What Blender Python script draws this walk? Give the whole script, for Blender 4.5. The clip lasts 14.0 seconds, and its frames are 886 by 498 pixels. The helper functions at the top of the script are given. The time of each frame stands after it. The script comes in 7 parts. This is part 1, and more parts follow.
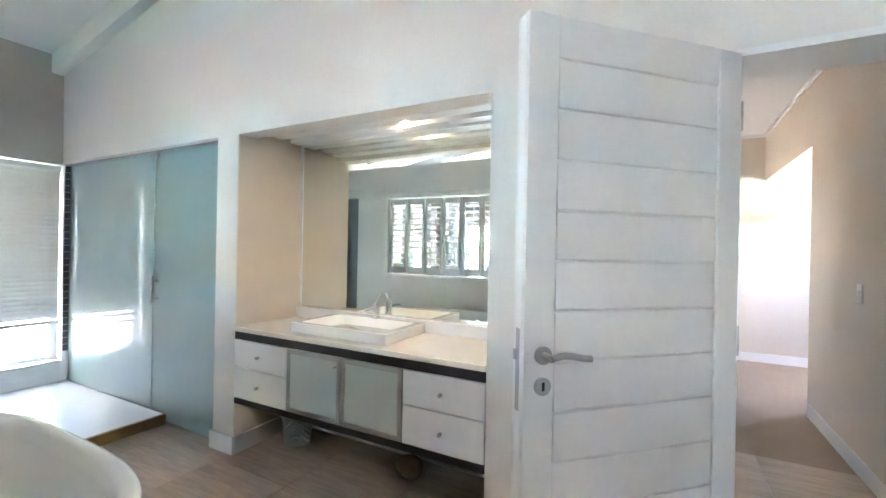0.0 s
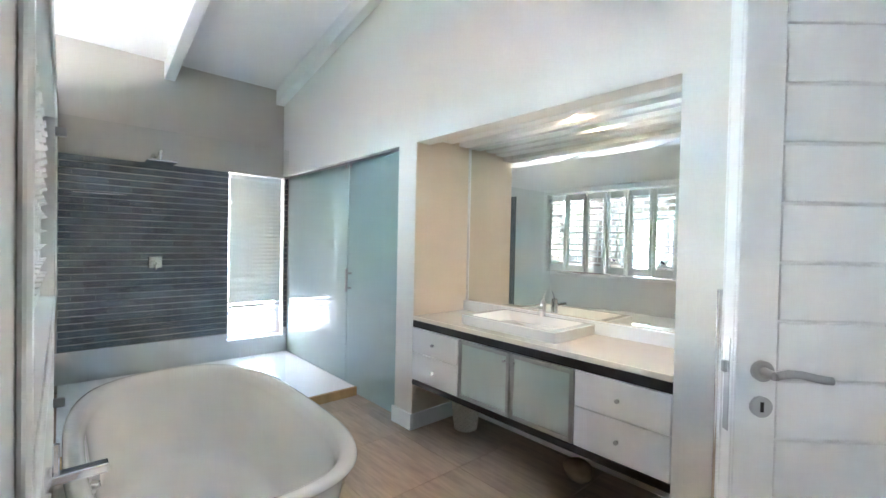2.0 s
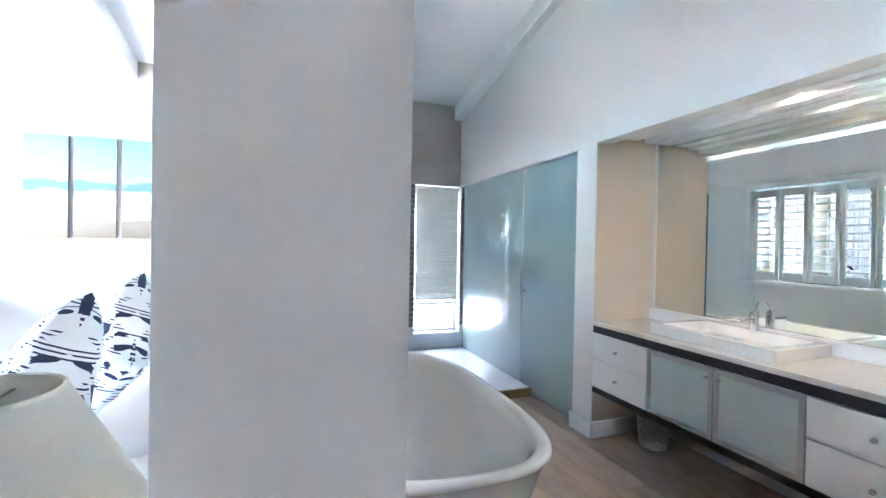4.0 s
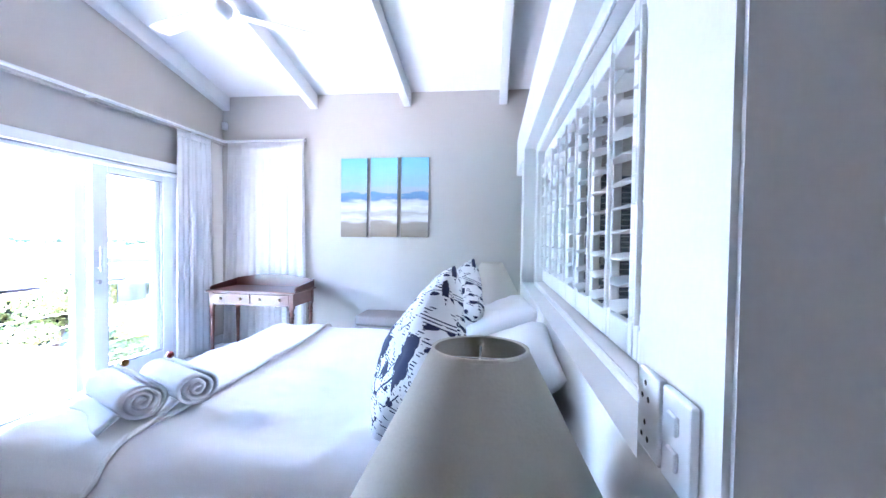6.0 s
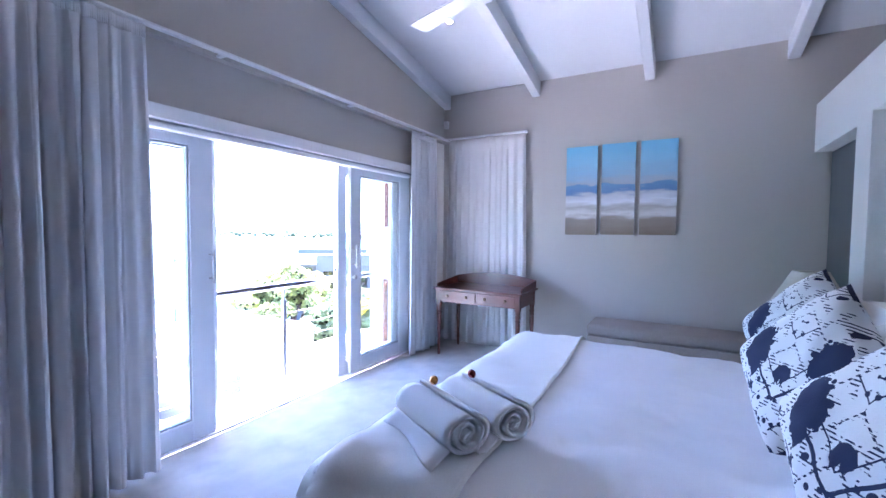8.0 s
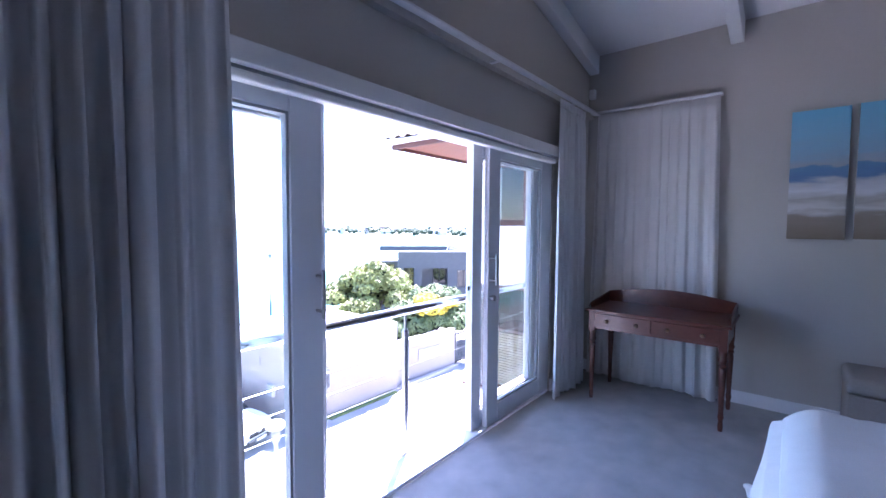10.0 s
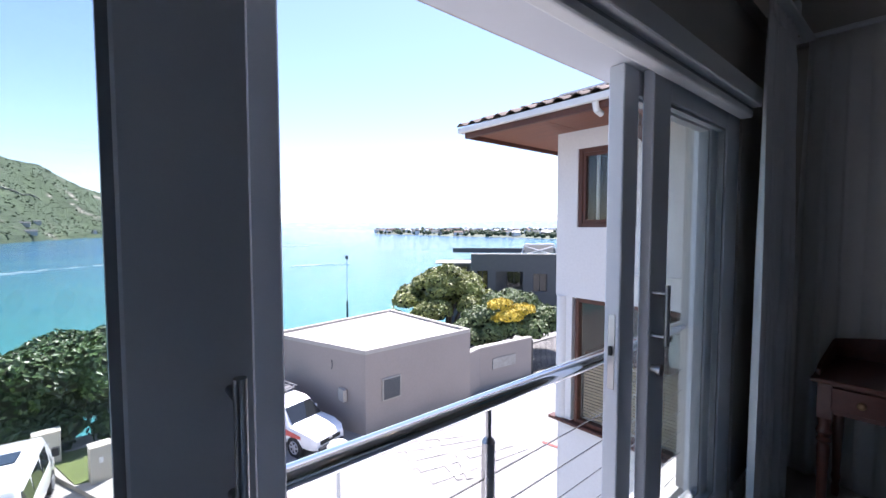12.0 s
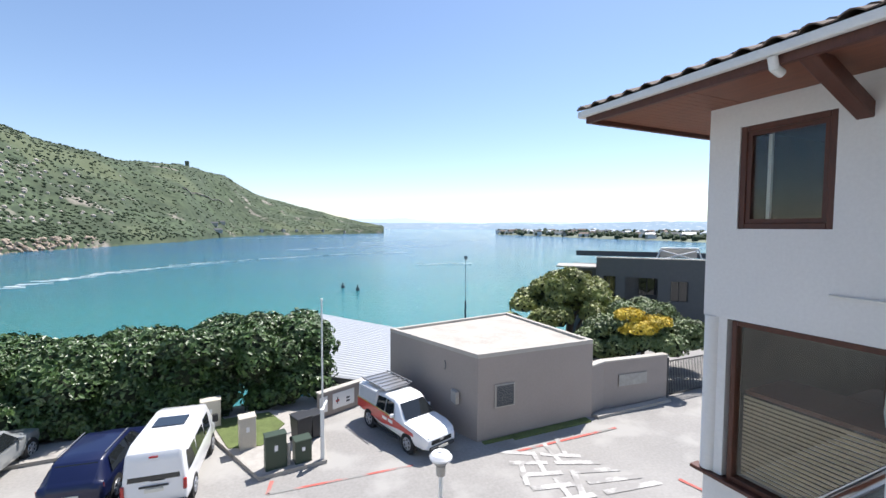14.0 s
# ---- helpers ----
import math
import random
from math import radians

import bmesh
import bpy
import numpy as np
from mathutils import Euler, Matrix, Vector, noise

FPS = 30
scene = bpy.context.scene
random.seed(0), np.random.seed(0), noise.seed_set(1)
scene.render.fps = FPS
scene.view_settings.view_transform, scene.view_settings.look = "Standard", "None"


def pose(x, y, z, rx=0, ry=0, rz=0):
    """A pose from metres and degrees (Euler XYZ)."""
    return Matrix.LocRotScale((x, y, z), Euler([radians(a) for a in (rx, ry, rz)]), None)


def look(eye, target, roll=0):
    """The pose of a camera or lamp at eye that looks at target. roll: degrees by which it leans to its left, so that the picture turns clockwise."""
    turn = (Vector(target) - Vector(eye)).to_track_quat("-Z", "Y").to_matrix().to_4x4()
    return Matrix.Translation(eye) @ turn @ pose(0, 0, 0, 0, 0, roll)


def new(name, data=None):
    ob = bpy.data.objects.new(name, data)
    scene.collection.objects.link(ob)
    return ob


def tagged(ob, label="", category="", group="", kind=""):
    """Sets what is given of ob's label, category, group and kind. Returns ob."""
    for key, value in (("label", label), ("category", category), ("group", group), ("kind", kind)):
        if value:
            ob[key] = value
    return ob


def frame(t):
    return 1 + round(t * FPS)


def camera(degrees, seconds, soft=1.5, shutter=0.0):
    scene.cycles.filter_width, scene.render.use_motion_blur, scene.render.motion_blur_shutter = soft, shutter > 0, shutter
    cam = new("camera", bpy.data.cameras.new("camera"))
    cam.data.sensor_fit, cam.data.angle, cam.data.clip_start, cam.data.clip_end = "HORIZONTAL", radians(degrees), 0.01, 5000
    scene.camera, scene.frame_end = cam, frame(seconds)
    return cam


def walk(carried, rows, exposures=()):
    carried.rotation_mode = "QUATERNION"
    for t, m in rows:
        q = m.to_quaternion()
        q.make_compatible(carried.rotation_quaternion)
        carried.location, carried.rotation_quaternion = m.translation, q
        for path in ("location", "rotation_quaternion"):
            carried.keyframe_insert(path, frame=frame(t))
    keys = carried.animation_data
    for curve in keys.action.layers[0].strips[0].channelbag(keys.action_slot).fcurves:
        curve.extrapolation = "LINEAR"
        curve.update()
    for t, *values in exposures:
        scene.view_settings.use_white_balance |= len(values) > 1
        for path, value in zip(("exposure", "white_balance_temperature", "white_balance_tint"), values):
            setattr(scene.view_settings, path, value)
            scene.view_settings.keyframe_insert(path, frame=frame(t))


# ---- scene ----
cam = camera(92.6, 14.0)
PATH = [
    (0, (-0.12, 0.416, 1.352), (-1.055, 2.184, 1.35), 1.1),
    (0.5, (-0.145, 0.391, 1.353), (-1.228, 2.073, 1.343), 1.1),
    (1, (-0.166, 0.362, 1.345), (-1.391, 1.942, 1.333), 1.2),
    (1.5, (-0.18, 0.341, 1.35), (-1.541, 1.806, 1.328), 1.2),
    (2, (-0.186, 0.33, 1.354), (-1.671, 1.669, 1.323), 1.2),
    (2.2, (-0.186, 0.325, 1.348), (-1.719, 1.61, 1.321), 1.4),
    (4.5, (-0.183, 0.096, 1.339), (-2.125, 0.574, 1.308), 0.9),
    (5, (-0.165, -0.001, 1.339), (-2.153, 0.219, 1.296), 0.9),
    (5.5, (-0.139, -0.079, 1.339), (-2.138, -0.096, 1.288), 0.8),
    (6, (-0.115, -0.168, 1.338), (-2.1, -0.405, 1.284), 0.8),
    (6.5, (-0.12, -0.277, 1.365), (-2.065, -0.737, 1.291), 0.8),
    (7, (-0.185, -0.42, 1.363), (-2.064, -1.101, 1.284), 0.6),
    (7.5, (-0.27, -0.593, 1.364), (-2.078, -1.446, 1.279), 0.5),
    (8, (-0.333, -0.872, 1.365), (-2.074, -1.853, 1.275), 0.6),
    (8.5, (-0.402, -1.141, 1.377), (-2.079, -2.228, 1.292), 0.4),
    (8.7, (-0.445, -1.246, 1.385), (-2.1, -2.364, 1.289), 0.5),
    (11, (-1.361, -2.436, 1.413), (-2.799, -3.823, 1.313), 0.1),
    (11.5, (-1.585, -2.665, 1.415), (-2.955, -4.118, 1.308), 0.1),
    (12, (-1.807, -2.87, 1.419), (-3.106, -4.387, 1.314), -0.0),
    (12.5, (-2.027, -3.041, 1.412), (-3.224, -4.64, 1.307), 0.3),
    (13, (-2.175, -3.154, 1.411), (-3.249, -4.838, 1.305), 0.4),
    (13.5, (-2.295, -3.275, 1.412), (-3.233, -5.038, 1.309), 0.3),
    (14, (-2.39, -3.345, 1.412), (-3.211, -5.166, 1.309), 0.3),
]
EXPOSURES = [
    (0, 7.25, 6600, 18), (2.2, 7.35, 6450, 18), (4.5, 7.0, 5850, 22), (5.5, 6.45, 5600, 25), (6.5, 5.85, 5400, 28),
    (7.5, 5.15, 5350, 31), (8.7, 4.45, 5350, 35), (11, 2.35, 5550, 31), (12, 1.4, 6000, 23), (13, 0.98, 6350, 16), (14, 0.72, 6250, 13),
]
walk(cam, [(t, look(eye, target, roll)) for t, eye, target, roll in PATH], EXPOSURES)

# ---- daylight ----
SUN_TO = Vector((-0.84 * 0.47, -0.54 * 0.47, 0.88)).normalized()
world = bpy.data.worlds.new("sky")
scene.world = world
world.use_nodes = True
wt = world.node_tree
sky = wt.nodes.new("ShaderNodeTexSky")
sky.sky_type, sky.sun_disc = "NISHITA", False
sky.sun_elevation = math.asin(SUN_TO.z)
sky.sun_rotation = math.atan2(SUN_TO.x, SUN_TO.y)
sky.air_density, sky.dust_density, sky.ozone_density = 1.0, 0.3, 1.5
wt.nodes["Background"].inputs[1].default_value = 0.105
wt.links.new(sky.outputs[0], wt.nodes["Background"].inputs[0])
sun_data = bpy.data.lights.new("sun", "SUN")
sun_data.energy, sun_data.angle, sun_data.color = 5.0, radians(0.5), (1.0, 0.95, 0.87)
sun = new("sun", sun_data)
sun.matrix_world = look(SUN_TO * 60, (0, 0, 0))

# ---- materials ----
def material(name, color, rough=0.6, grain=40.0, vary=0.08, bump=0.0, metal=0.0, patch=2.5, coat=0.0, alpha_mix=None, stretch=(1, 1, 1), space="Object", random_hue=0.0):
    m = bpy.data.materials.new(name)
    m.use_nodes = True
    n, l = m.node_tree.nodes, m.node_tree.links
    b = n["Principled BSDF"]
    tc = n.new("ShaderNodeTexCoord")
    mp = n.new("ShaderNodeMapping")
    mp.inputs["Scale"].default_value = stretch
    l.new(tc.outputs[space], mp.inputs[0])
    fine, wide = n.new("ShaderNodeTexNoise"), n.new("ShaderNodeTexNoise")
    fine.inputs["Scale"].default_value, fine.inputs["Detail"].default_value = grain, 4
    wide.inputs["Scale"].default_value, wide.inputs["Detail"].default_value = patch, 3
    l.new(mp.outputs[0], fine.inputs["Vector"])
    l.new(mp.outputs[0], wide.inputs["Vector"])
    add = n.new("ShaderNodeMath")
    add.operation = "ADD"
    l.new(fine.outputs[0], add.inputs[0])
    l.new(wide.outputs[0], add.inputs[1])
    ramp = n.new("ShaderNodeMapRange")
    ramp.inputs["From Min"].default_value, ramp.inputs["From Max"].default_value = 0.6, 1.4
    ramp.inputs["To Min"].default_value, ramp.inputs["To Max"].default_value = 1 - vary, 1 + vary
    l.new(add.outputs[0], ramp.inputs[0])
    source = ramp.outputs[0]
    if random_hue:
        info, r2, mu = n.new("ShaderNodeObjectInfo"), n.new("ShaderNodeMapRange"), n.new("ShaderNodeMath")
        r2.inputs["To Min"].default_value, r2.inputs["To Max"].default_value = 1 - random_hue, 1 + random_hue
        l.new(info.outputs["Random"], r2.inputs[0])
        mu.operation = "MULTIPLY"
        l.new(source, mu.inputs[0])
        l.new(r2.outputs[0], mu.inputs[1])
        source = mu.outputs[0]
    scale = n.new("ShaderNodeVectorMath")
    scale.operation = "SCALE"
    scale.inputs[0].default_value = color
    l.new(source, scale.inputs["Scale"])
    l.new(scale.outputs[0], b.inputs["Base Color"])
    b.inputs["Roughness"].default_value, b.inputs["Metallic"].default_value = rough, metal
    b.inputs["Coat Weight"].default_value = coat
    if bump:
        bp = n.new("ShaderNodeBump")
        bp.inputs["Strength"].default_value, bp.inputs["Distance"].default_value = bump, 0.004
        l.new(fine.outputs[0], bp.inputs["Height"])
        l.new(bp.outputs[0], b.inputs["Normal"])
    return m


def glass(name, color=(0.97, 0.99, 0.98), rough=0.0, ior=1.45):
    m = bpy.data.materials.new(name)
    m.use_nodes = True
    n, l = m.node_tree.nodes, m.node_tree.links
    n.remove(n["Principled BSDF"])
    clear, gloss, mix, facing = n.new("ShaderNodeBsdfTransparent"), n.new("ShaderNodeBsdfGlossy"), n.new("ShaderNodeMixShader"), n.new("ShaderNodeLayerWeight")
    clear.inputs[0].default_value = (*color, 1)
    gloss.inputs["Roughness"].default_value = rough
    power, bend = n.new("ShaderNodeMath"), n.new("ShaderNodeMapRange")
    power.operation, power.inputs[1].default_value = "POWER", 5.0
    bend.inputs["To Min"].default_value, bend.inputs["To Max"].default_value = 0.035, 0.9
    facing.inputs[0].default_value = 0.5
    l.new(facing.outputs["Facing"], power.inputs[0])
    l.new(power.outputs[0], bend.inputs[0])
    l.new(bend.outputs[0], mix.inputs[0])
    l.new(clear.outputs[0], mix.inputs[1])
    l.new(gloss.outputs[0], mix.inputs[2])
    l.new(mix.outputs[0], n["Material Output"].inputs[0])
    return m


def emitter(name, color, power):
    m = bpy.data.materials.new(name)
    m.use_nodes = True
    b = m.node_tree.nodes["Principled BSDF"]
    b.inputs["Base Color"].default_value = (0.8, 0.8, 0.8, 1)
    b.inputs["Emission Color"].default_value = (*color, 1)
    b.inputs["Emission Strength"].default_value = power
    return m


def cloth(name, color, through_light=0.35, rough=0.9, weave=260.0):
    m = material(name, color, rough, weave, 0.06, 0.25)
    n, l = m.node_tree.nodes, m.node_tree.links
    tr, mix = n.new("ShaderNodeBsdfTranslucent"), n.new("ShaderNodeMixShader")
    tr.inputs[0].default_value = (*color, 1)
    mix.inputs[0].default_value = through_light
    l.new(n["Principled BSDF"].outputs[0], mix.inputs[1])
    l.new(tr.outputs[0], mix.inputs[2])
    l.new(mix.outputs[0], n["Material Output"].inputs[0])
    return m


def frosted(name, color):
    m = bpy.data.materials.new(name)
    m.use_nodes = True
    n, l = m.node_tree.nodes, m.node_tree.links
    b = n["Principled BSDF"]
    b.inputs["Base Color"].default_value = (*color, 1)
    b.inputs["Roughness"].default_value = 0.55
    b.inputs["Coat Weight"].default_value = 1.0
    b.inputs["Coat Roughness"].default_value = 0.015
    b.inputs["Coat IOR"].default_value = 1.6
    tr, mix, no = n.new("ShaderNodeBsdfRefraction"), n.new("ShaderNodeMixShader"), n.new("ShaderNodeTexNoise")
    tr.inputs["Color"].default_value = (*[0.45 + 0.5 * c for c in color], 1)
    tr.inputs["Roughness"].default_value, tr.inputs["IOR"].default_value = 0.9, 1.12
    no.inputs["Scale"].default_value = 3
    mr = n.new("ShaderNodeMapRange")
    mr.inputs["To Min"].default_value, mr.inputs["To Max"].default_value = 0.10, 0.14
    l.new(no.outputs[0], mr.inputs[0])
    l.new(mr.outputs[0], mix.inputs[0])
    l.new(b.outputs[0], mix.inputs[1])
    l.new(tr.outputs[0], mix.inputs[2])
    l.new(mix.outputs[0], n["Material Output"].inputs[0])
    return m


M = {
    "wall": material("warm_grey_paint", (0.51, 0.475, 0.43), 0.85, 90, 0.03, 0.08, patch=0.8),
    "wall_white": material("off_white_plaster", (0.74, 0.72, 0.69), 0.85, 70, 0.035, 0.1, patch=0.8),
    "wall_cream": material("cream_paint", (0.68, 0.60, 0.51), 0.85, 90, 0.03, 0.06),
    "ceiling": material("white_ceiling_paint", (0.82, 0.82, 0.82), 0.8, 60, 0.02, 0.04),
    "white": material("white_gloss_paint", (0.8, 0.8, 0.8), 0.35, 30, 0.02, 0.03),
    "shutter": material("white_shutter_paint", (0.8, 0.79, 0.76), 0.4, 30, 0.02),
    "alu": material("white_coated_aluminium", (0.72, 0.74, 0.78), 0.35, 200, 0.02),
    "carpet": material("pale_loop_carpet", (0.42, 0.405, 0.375), 0.95, 260, 0.22, 0.9, patch=6),
    "chrome": material("chrome", (0.8, 0.8, 0.82), 0.08, 30, 0.02, metal=1.0),
    "steel": material("brushed_steel", (0.42, 0.42, 0.43), 0.28, 120, 0.05, metal=1.0, stretch=(1, 1, 20)),
    "glass": glass("clear_glass"),
    "frosted": frosted("frosted_green_glass", (0.34, 0.47, 0.47)),
    "frosted_cab": frosted("frosted_cabinet_glass", (0.50, 0.58, 0.55)),
    "mirror": material("silvered_mirror", (0.86, 0.9, 0.87), 0.0, 5, 0.0, metal=1.0),
    "black": material("black_laminate", (0.018, 0.016, 0.018), 0.35, 80, 0.1),
    "ceramic": material("white_ceramic", (0.84, 0.83, 0.80), 0.08, 8, 0.01, coat=0.5),
    "stone_top": material("cream_stone_top", (0.78, 0.73, 0.65), 0.15, 160, 0.03, coat=0.3),
    "grout_floor": material("floor_grout", (0.34, 0.26, 0.20), 0.9, 80, 0.1),
    "floor_tile": material("tan_floor_tile", (0.42, 0.315, 0.24), 0.36, 9, 0.30, 0.04, patch=1.8, stretch=(0.35, 2.6, 1), space="Generated", random_hue=0.05),
    "slate": material("slate_blue_mosaic", (0.075, 0.10, 0.125), 0.3, 25, 0.25, 0.1, patch=6, random_hue=0.28),
    "grout": material("pale_grout", (0.42, 0.44, 0.44), 0.8, 90, 0.06),
    "shower_white": material("white_shower_panel", (0.72, 0.73, 0.75), 0.3, 40, 0.03),
    "brass": material("wood_step_edge", (0.36, 0.23, 0.09), 0.4, 60, 0.2, stretch=(1, 8, 1)),
    "blind": cloth("white_blind_slat", (0.74, 0.73, 0.70), 0.02, 0.6),
    "basket": material("white_wicker", (0.62, 0.60, 0.56), 0.8, 120, 0.15, 0.6),
    "rock": material("brown_stone", (0.28, 0.19, 0.13), 0.8, 18, 0.3, 0.6),
    "grey_pvc": material("grey_seal", (0.33, 0.34, 0.36), 0.5, 50, 0.05),
    "handle_dark": material("dark_keyhole", (0.01, 0.01, 0.01), 0.6),
    "linen": cloth("cream_linen_shade", (0.60, 0.55, 0.46), 0.3, 0.95, 160),
    "sheer": cloth("sheer_window_curtain", (0.74, 0.72, 0.70), 0.15, 0.95, 240),
    "sheet": cloth("white_cotton", (0.90, 0.89, 0.89), 0.01, 0.9, 300),
    "blanket": cloth("cream_woven_blanket", (0.86, 0.84, 0.79), 0.01, 0.95, 200),
    "towel": material("white_terry_towel", (0.90, 0.89, 0.88), 0.98, 320, 0.05, 1.0),
    "curtain": cloth("white_lined_curtain", (0.76, 0.75, 0.76), 0.10, 0.95, 240),
    "mahogany": material("mahogany", (0.115, 0.032, 0.018), 0.3, 30, 0.3, 0.05, patch=3, coat=0.25, stretch=(12, 1, 12)),
    "knob": material("worn_wooden_knob", (0.25, 0.13, 0.06), 0.4, 40, 0.2),
    "taupe": material("taupe_suede", (0.33, 0.28, 0.245), 0.95, 70, 0.1, 0.3),
    "darkwood": material("dark_stained_wood", (0.05, 0.03, 0.02), 0.45, 40, 0.25, stretch=(10, 1, 1)),
    "tv": material("black_screen", (0.008, 0.008, 0.01), 0.12, 40, 0.1),
    "egg_amber": material("amber_foil", (0.55, 0.25, 0.05), 0.2, 30, 0.2, metal=0.7),
    "egg_red": material("red_foil", (0.28, 0.03, 0.02), 0.2, 30, 0.2, metal=0.7),
    "lamp_base": material("black_lamp_base", (0.012, 0.012, 0.014), 0.2, 40, 0.1, coat=0.4),
    "bulb": emitter("warm_downlight", (1.0, 0.78, 0.5), 4.0),
    "grey_door": material("slate_grey_paint", (0.13, 0.14, 0.15), 0.5, 60, 0.05),
    "darkgap": material("dark_recess", (0.02, 0.02, 0.02), 0.9),
    "asphalt": material("sunlit_asphalt", (0.265, 0.255, 0.24), 0.9, 9, 0.18, 0.5, patch=0.35),
    "leaf": material("leaf_green", (0.05, 0.10, 0.025), 0.5, 3, 0.5),
}


def bm_box(bm, x0, x1, y0, y1, z0, z1, bevel=0.0, segments=1):
    m = Matrix.LocRotScale(((x0 + x1) / 2, (y0 + y1) / 2, (z0 + z1) / 2), None, (abs(x1 - x0), abs(y1 - y0), abs(z1 - z0)))
    made = bmesh.ops.create_cube(bm, size=1, matrix=m)["verts"]
    if bevel:
        edges = list({e for v in made for e in v.link_edges})
        bmesh.ops.bevel(bm, geom=edges, offset=bevel, segments=segments, profile=0.5, affect="EDGES")
    return made


def bm_cyl(bm, p, q, r0, r1=None, sides=16, caps=True):
    p, q = Vector(p), Vector(q)
    d = q - p
    m = Matrix.Translation((p + q) / 2) @ d.to_track_quat("Z", "Y").to_matrix().to_4x4()
    return bmesh.ops.create_cone(bm, cap_ends=caps, segments=sides, radius1=r0, radius2=r0 if r1 is None else r1, depth=d.length, matrix=m)["verts"]


def bm_lathe(bm, profile, sides=24, at=(0, 0, 0)):
    """Rings of (radius, height) turned round the z axis."""
    rings = []
    for r, z in profile:
        rings.append([bm.verts.new((at[0] + r * math.cos(2 * math.pi * i / sides), at[1] + r * math.sin(2 * math.pi * i / sides), at[2] + z)) for i in range(sides)])
    for a, b in zip(rings, rings[1:]):
        for i in range(sides):
            j = (i + 1) % sides
            bm.faces.new((a[i], a[j], b[j], b[i]))
    return rings


def bm_grid(bm, nu, nv, f):
    """A sheet of nu by nv quads whose corners are f(u, v), u and v from 0 to 1."""
    v = [[bm.verts.new(f(i / nu, j / nv)) for j in range(nv + 1)] for i in range(nu + 1)]
    for i in range(nu):
        for j in range(nv):
            bm.faces.new((v[i][j], v[i + 1][j], v[i + 1][j + 1], v[i][j + 1]))
    return v


def thicken(bm, t):
    bmesh.ops.recalc_face_normals(bm, faces=bm.faces[:])
    bm.normal_update()
    bmesh.ops.solidify(bm, geom=bm.faces[:], thickness=t)


def part(name, bm, mat, parent=None, label="", smooth=False):
    me = bpy.data.meshes.new(name)
    bmesh.ops.recalc_face_normals(bm, faces=bm.faces[:])
    bm.to_mesh(me)
    bm.free()
    me.materials.append(M[mat] if isinstance(mat, str) else mat)
    if smooth:
        for p in me.polygons:
            p.use_smooth = True
        if smooth == "auto":
            me.set_sharp_from_angle(angle=radians(35))
    ob = new(name, me)
    if parent is not None:
        ob.parent = parent
    if label:
        tagged(ob, label=label)
    return ob


def box_part(name, dims, mat, parent=None, label="", bevel=0.0, segments=1):
    bm = bmesh.new()
    bm_box(bm, *dims, bevel=bevel, segments=segments)
    return part(name, bm, mat, parent, label)


ORIGIN = [0.0, 0.0]        # where the numbers of a group of things are taken from


def thing(name, m, label, category, group=""):
    ob = new(name)
    ob.empty_display_size = 0.1
    ob.matrix_basis = pose(ORIGIN[0], ORIGIN[1], 0) @ m
    return tagged(ob, label, category, group)


def structure(name, boxes, mat, label, category):
    bm = bmesh.new()
    for b in boxes:
        bm_box(bm, b[0] + ORIGIN[0], b[1] + ORIGIN[0], b[2] + ORIGIN[1], b[3] + ORIGIN[1], b[4], b[5])
    return tagged(part(name, bm, mat), label, category, kind="structure")


# ---- the large structure ----
XW, XE, YN, YS = -5.0, 1.35, 2.2, -3.50      # inner faces of the outer walls
CZ, SLOPE = 3.02, 0.2                        # ceiling height at the west wall, and its rise to the east


def ceiling_z(x):
    return CZ + SLOPE * (x - XW)


TOP = 4.6
structure("wall_west", [
    (XW - 0.25, XW, YS - 0.25, -3.33, 0, TOP - 1.4), (XW - 0.25, XW, -2.53, 1.63, 0, TOP - 1.4), (XW - 0.25, XW, 2.215, 2.75, 0, TOP - 1.4), (XW - 0.25, XW, 3.35, 4.2, 0, TOP - 1.4), (XW - 0.25, XW, 2.75, 3.35, 0, 1.3), (XW - 0.25, XW, 2.75, 3.35, 1.8, TOP - 1.4),
    (XW - 0.25, XW, -3.33, -2.53, 2.35, TOP - 1.4), (XW - 0.25, XW, -3.33, -2.53, 0, 0.42),
    (XW - 0.25, XW, 1.63, 2.215, 2.045, TOP - 1.4), (XW - 0.25, XW, 1.63, 2.215, 0, 0.255)],
    "wall", "warm grey painted plaster wall with two tall window openings", "wall")
structure("wall_south", [
    (-1.25, XE, YS - 0.25, YS, 0, TOP), (XW, -4.24, YS - 0.25, YS, 0, TOP), (-4.24, -1.25, YS - 0.25, YS, 1.99, TOP)],
    "wall", "warm grey painted gable wall over the sliding doors", "wall")
structure("wall_north", [
    (-2.77, -2.565, YN, YN + 0.56, 0, 2.062), (-0.83, 0.085, YN, YN + 0.24, 0, 2.062), (0.91, XE, YN, YN + 0.24, 0, 2.062),
    (XW, XE, YN, YN + 0.12, 2.062, TOP)],
    "wall_white", "off-white plastered gable wall with vanity alcove and doorway", "wall")
structure("wall_east", [(XE, XE + 0.2, YS - 0.25, YN + 0.24, 0, TOP)], "wall", "plain warm grey painted wall", "wall")
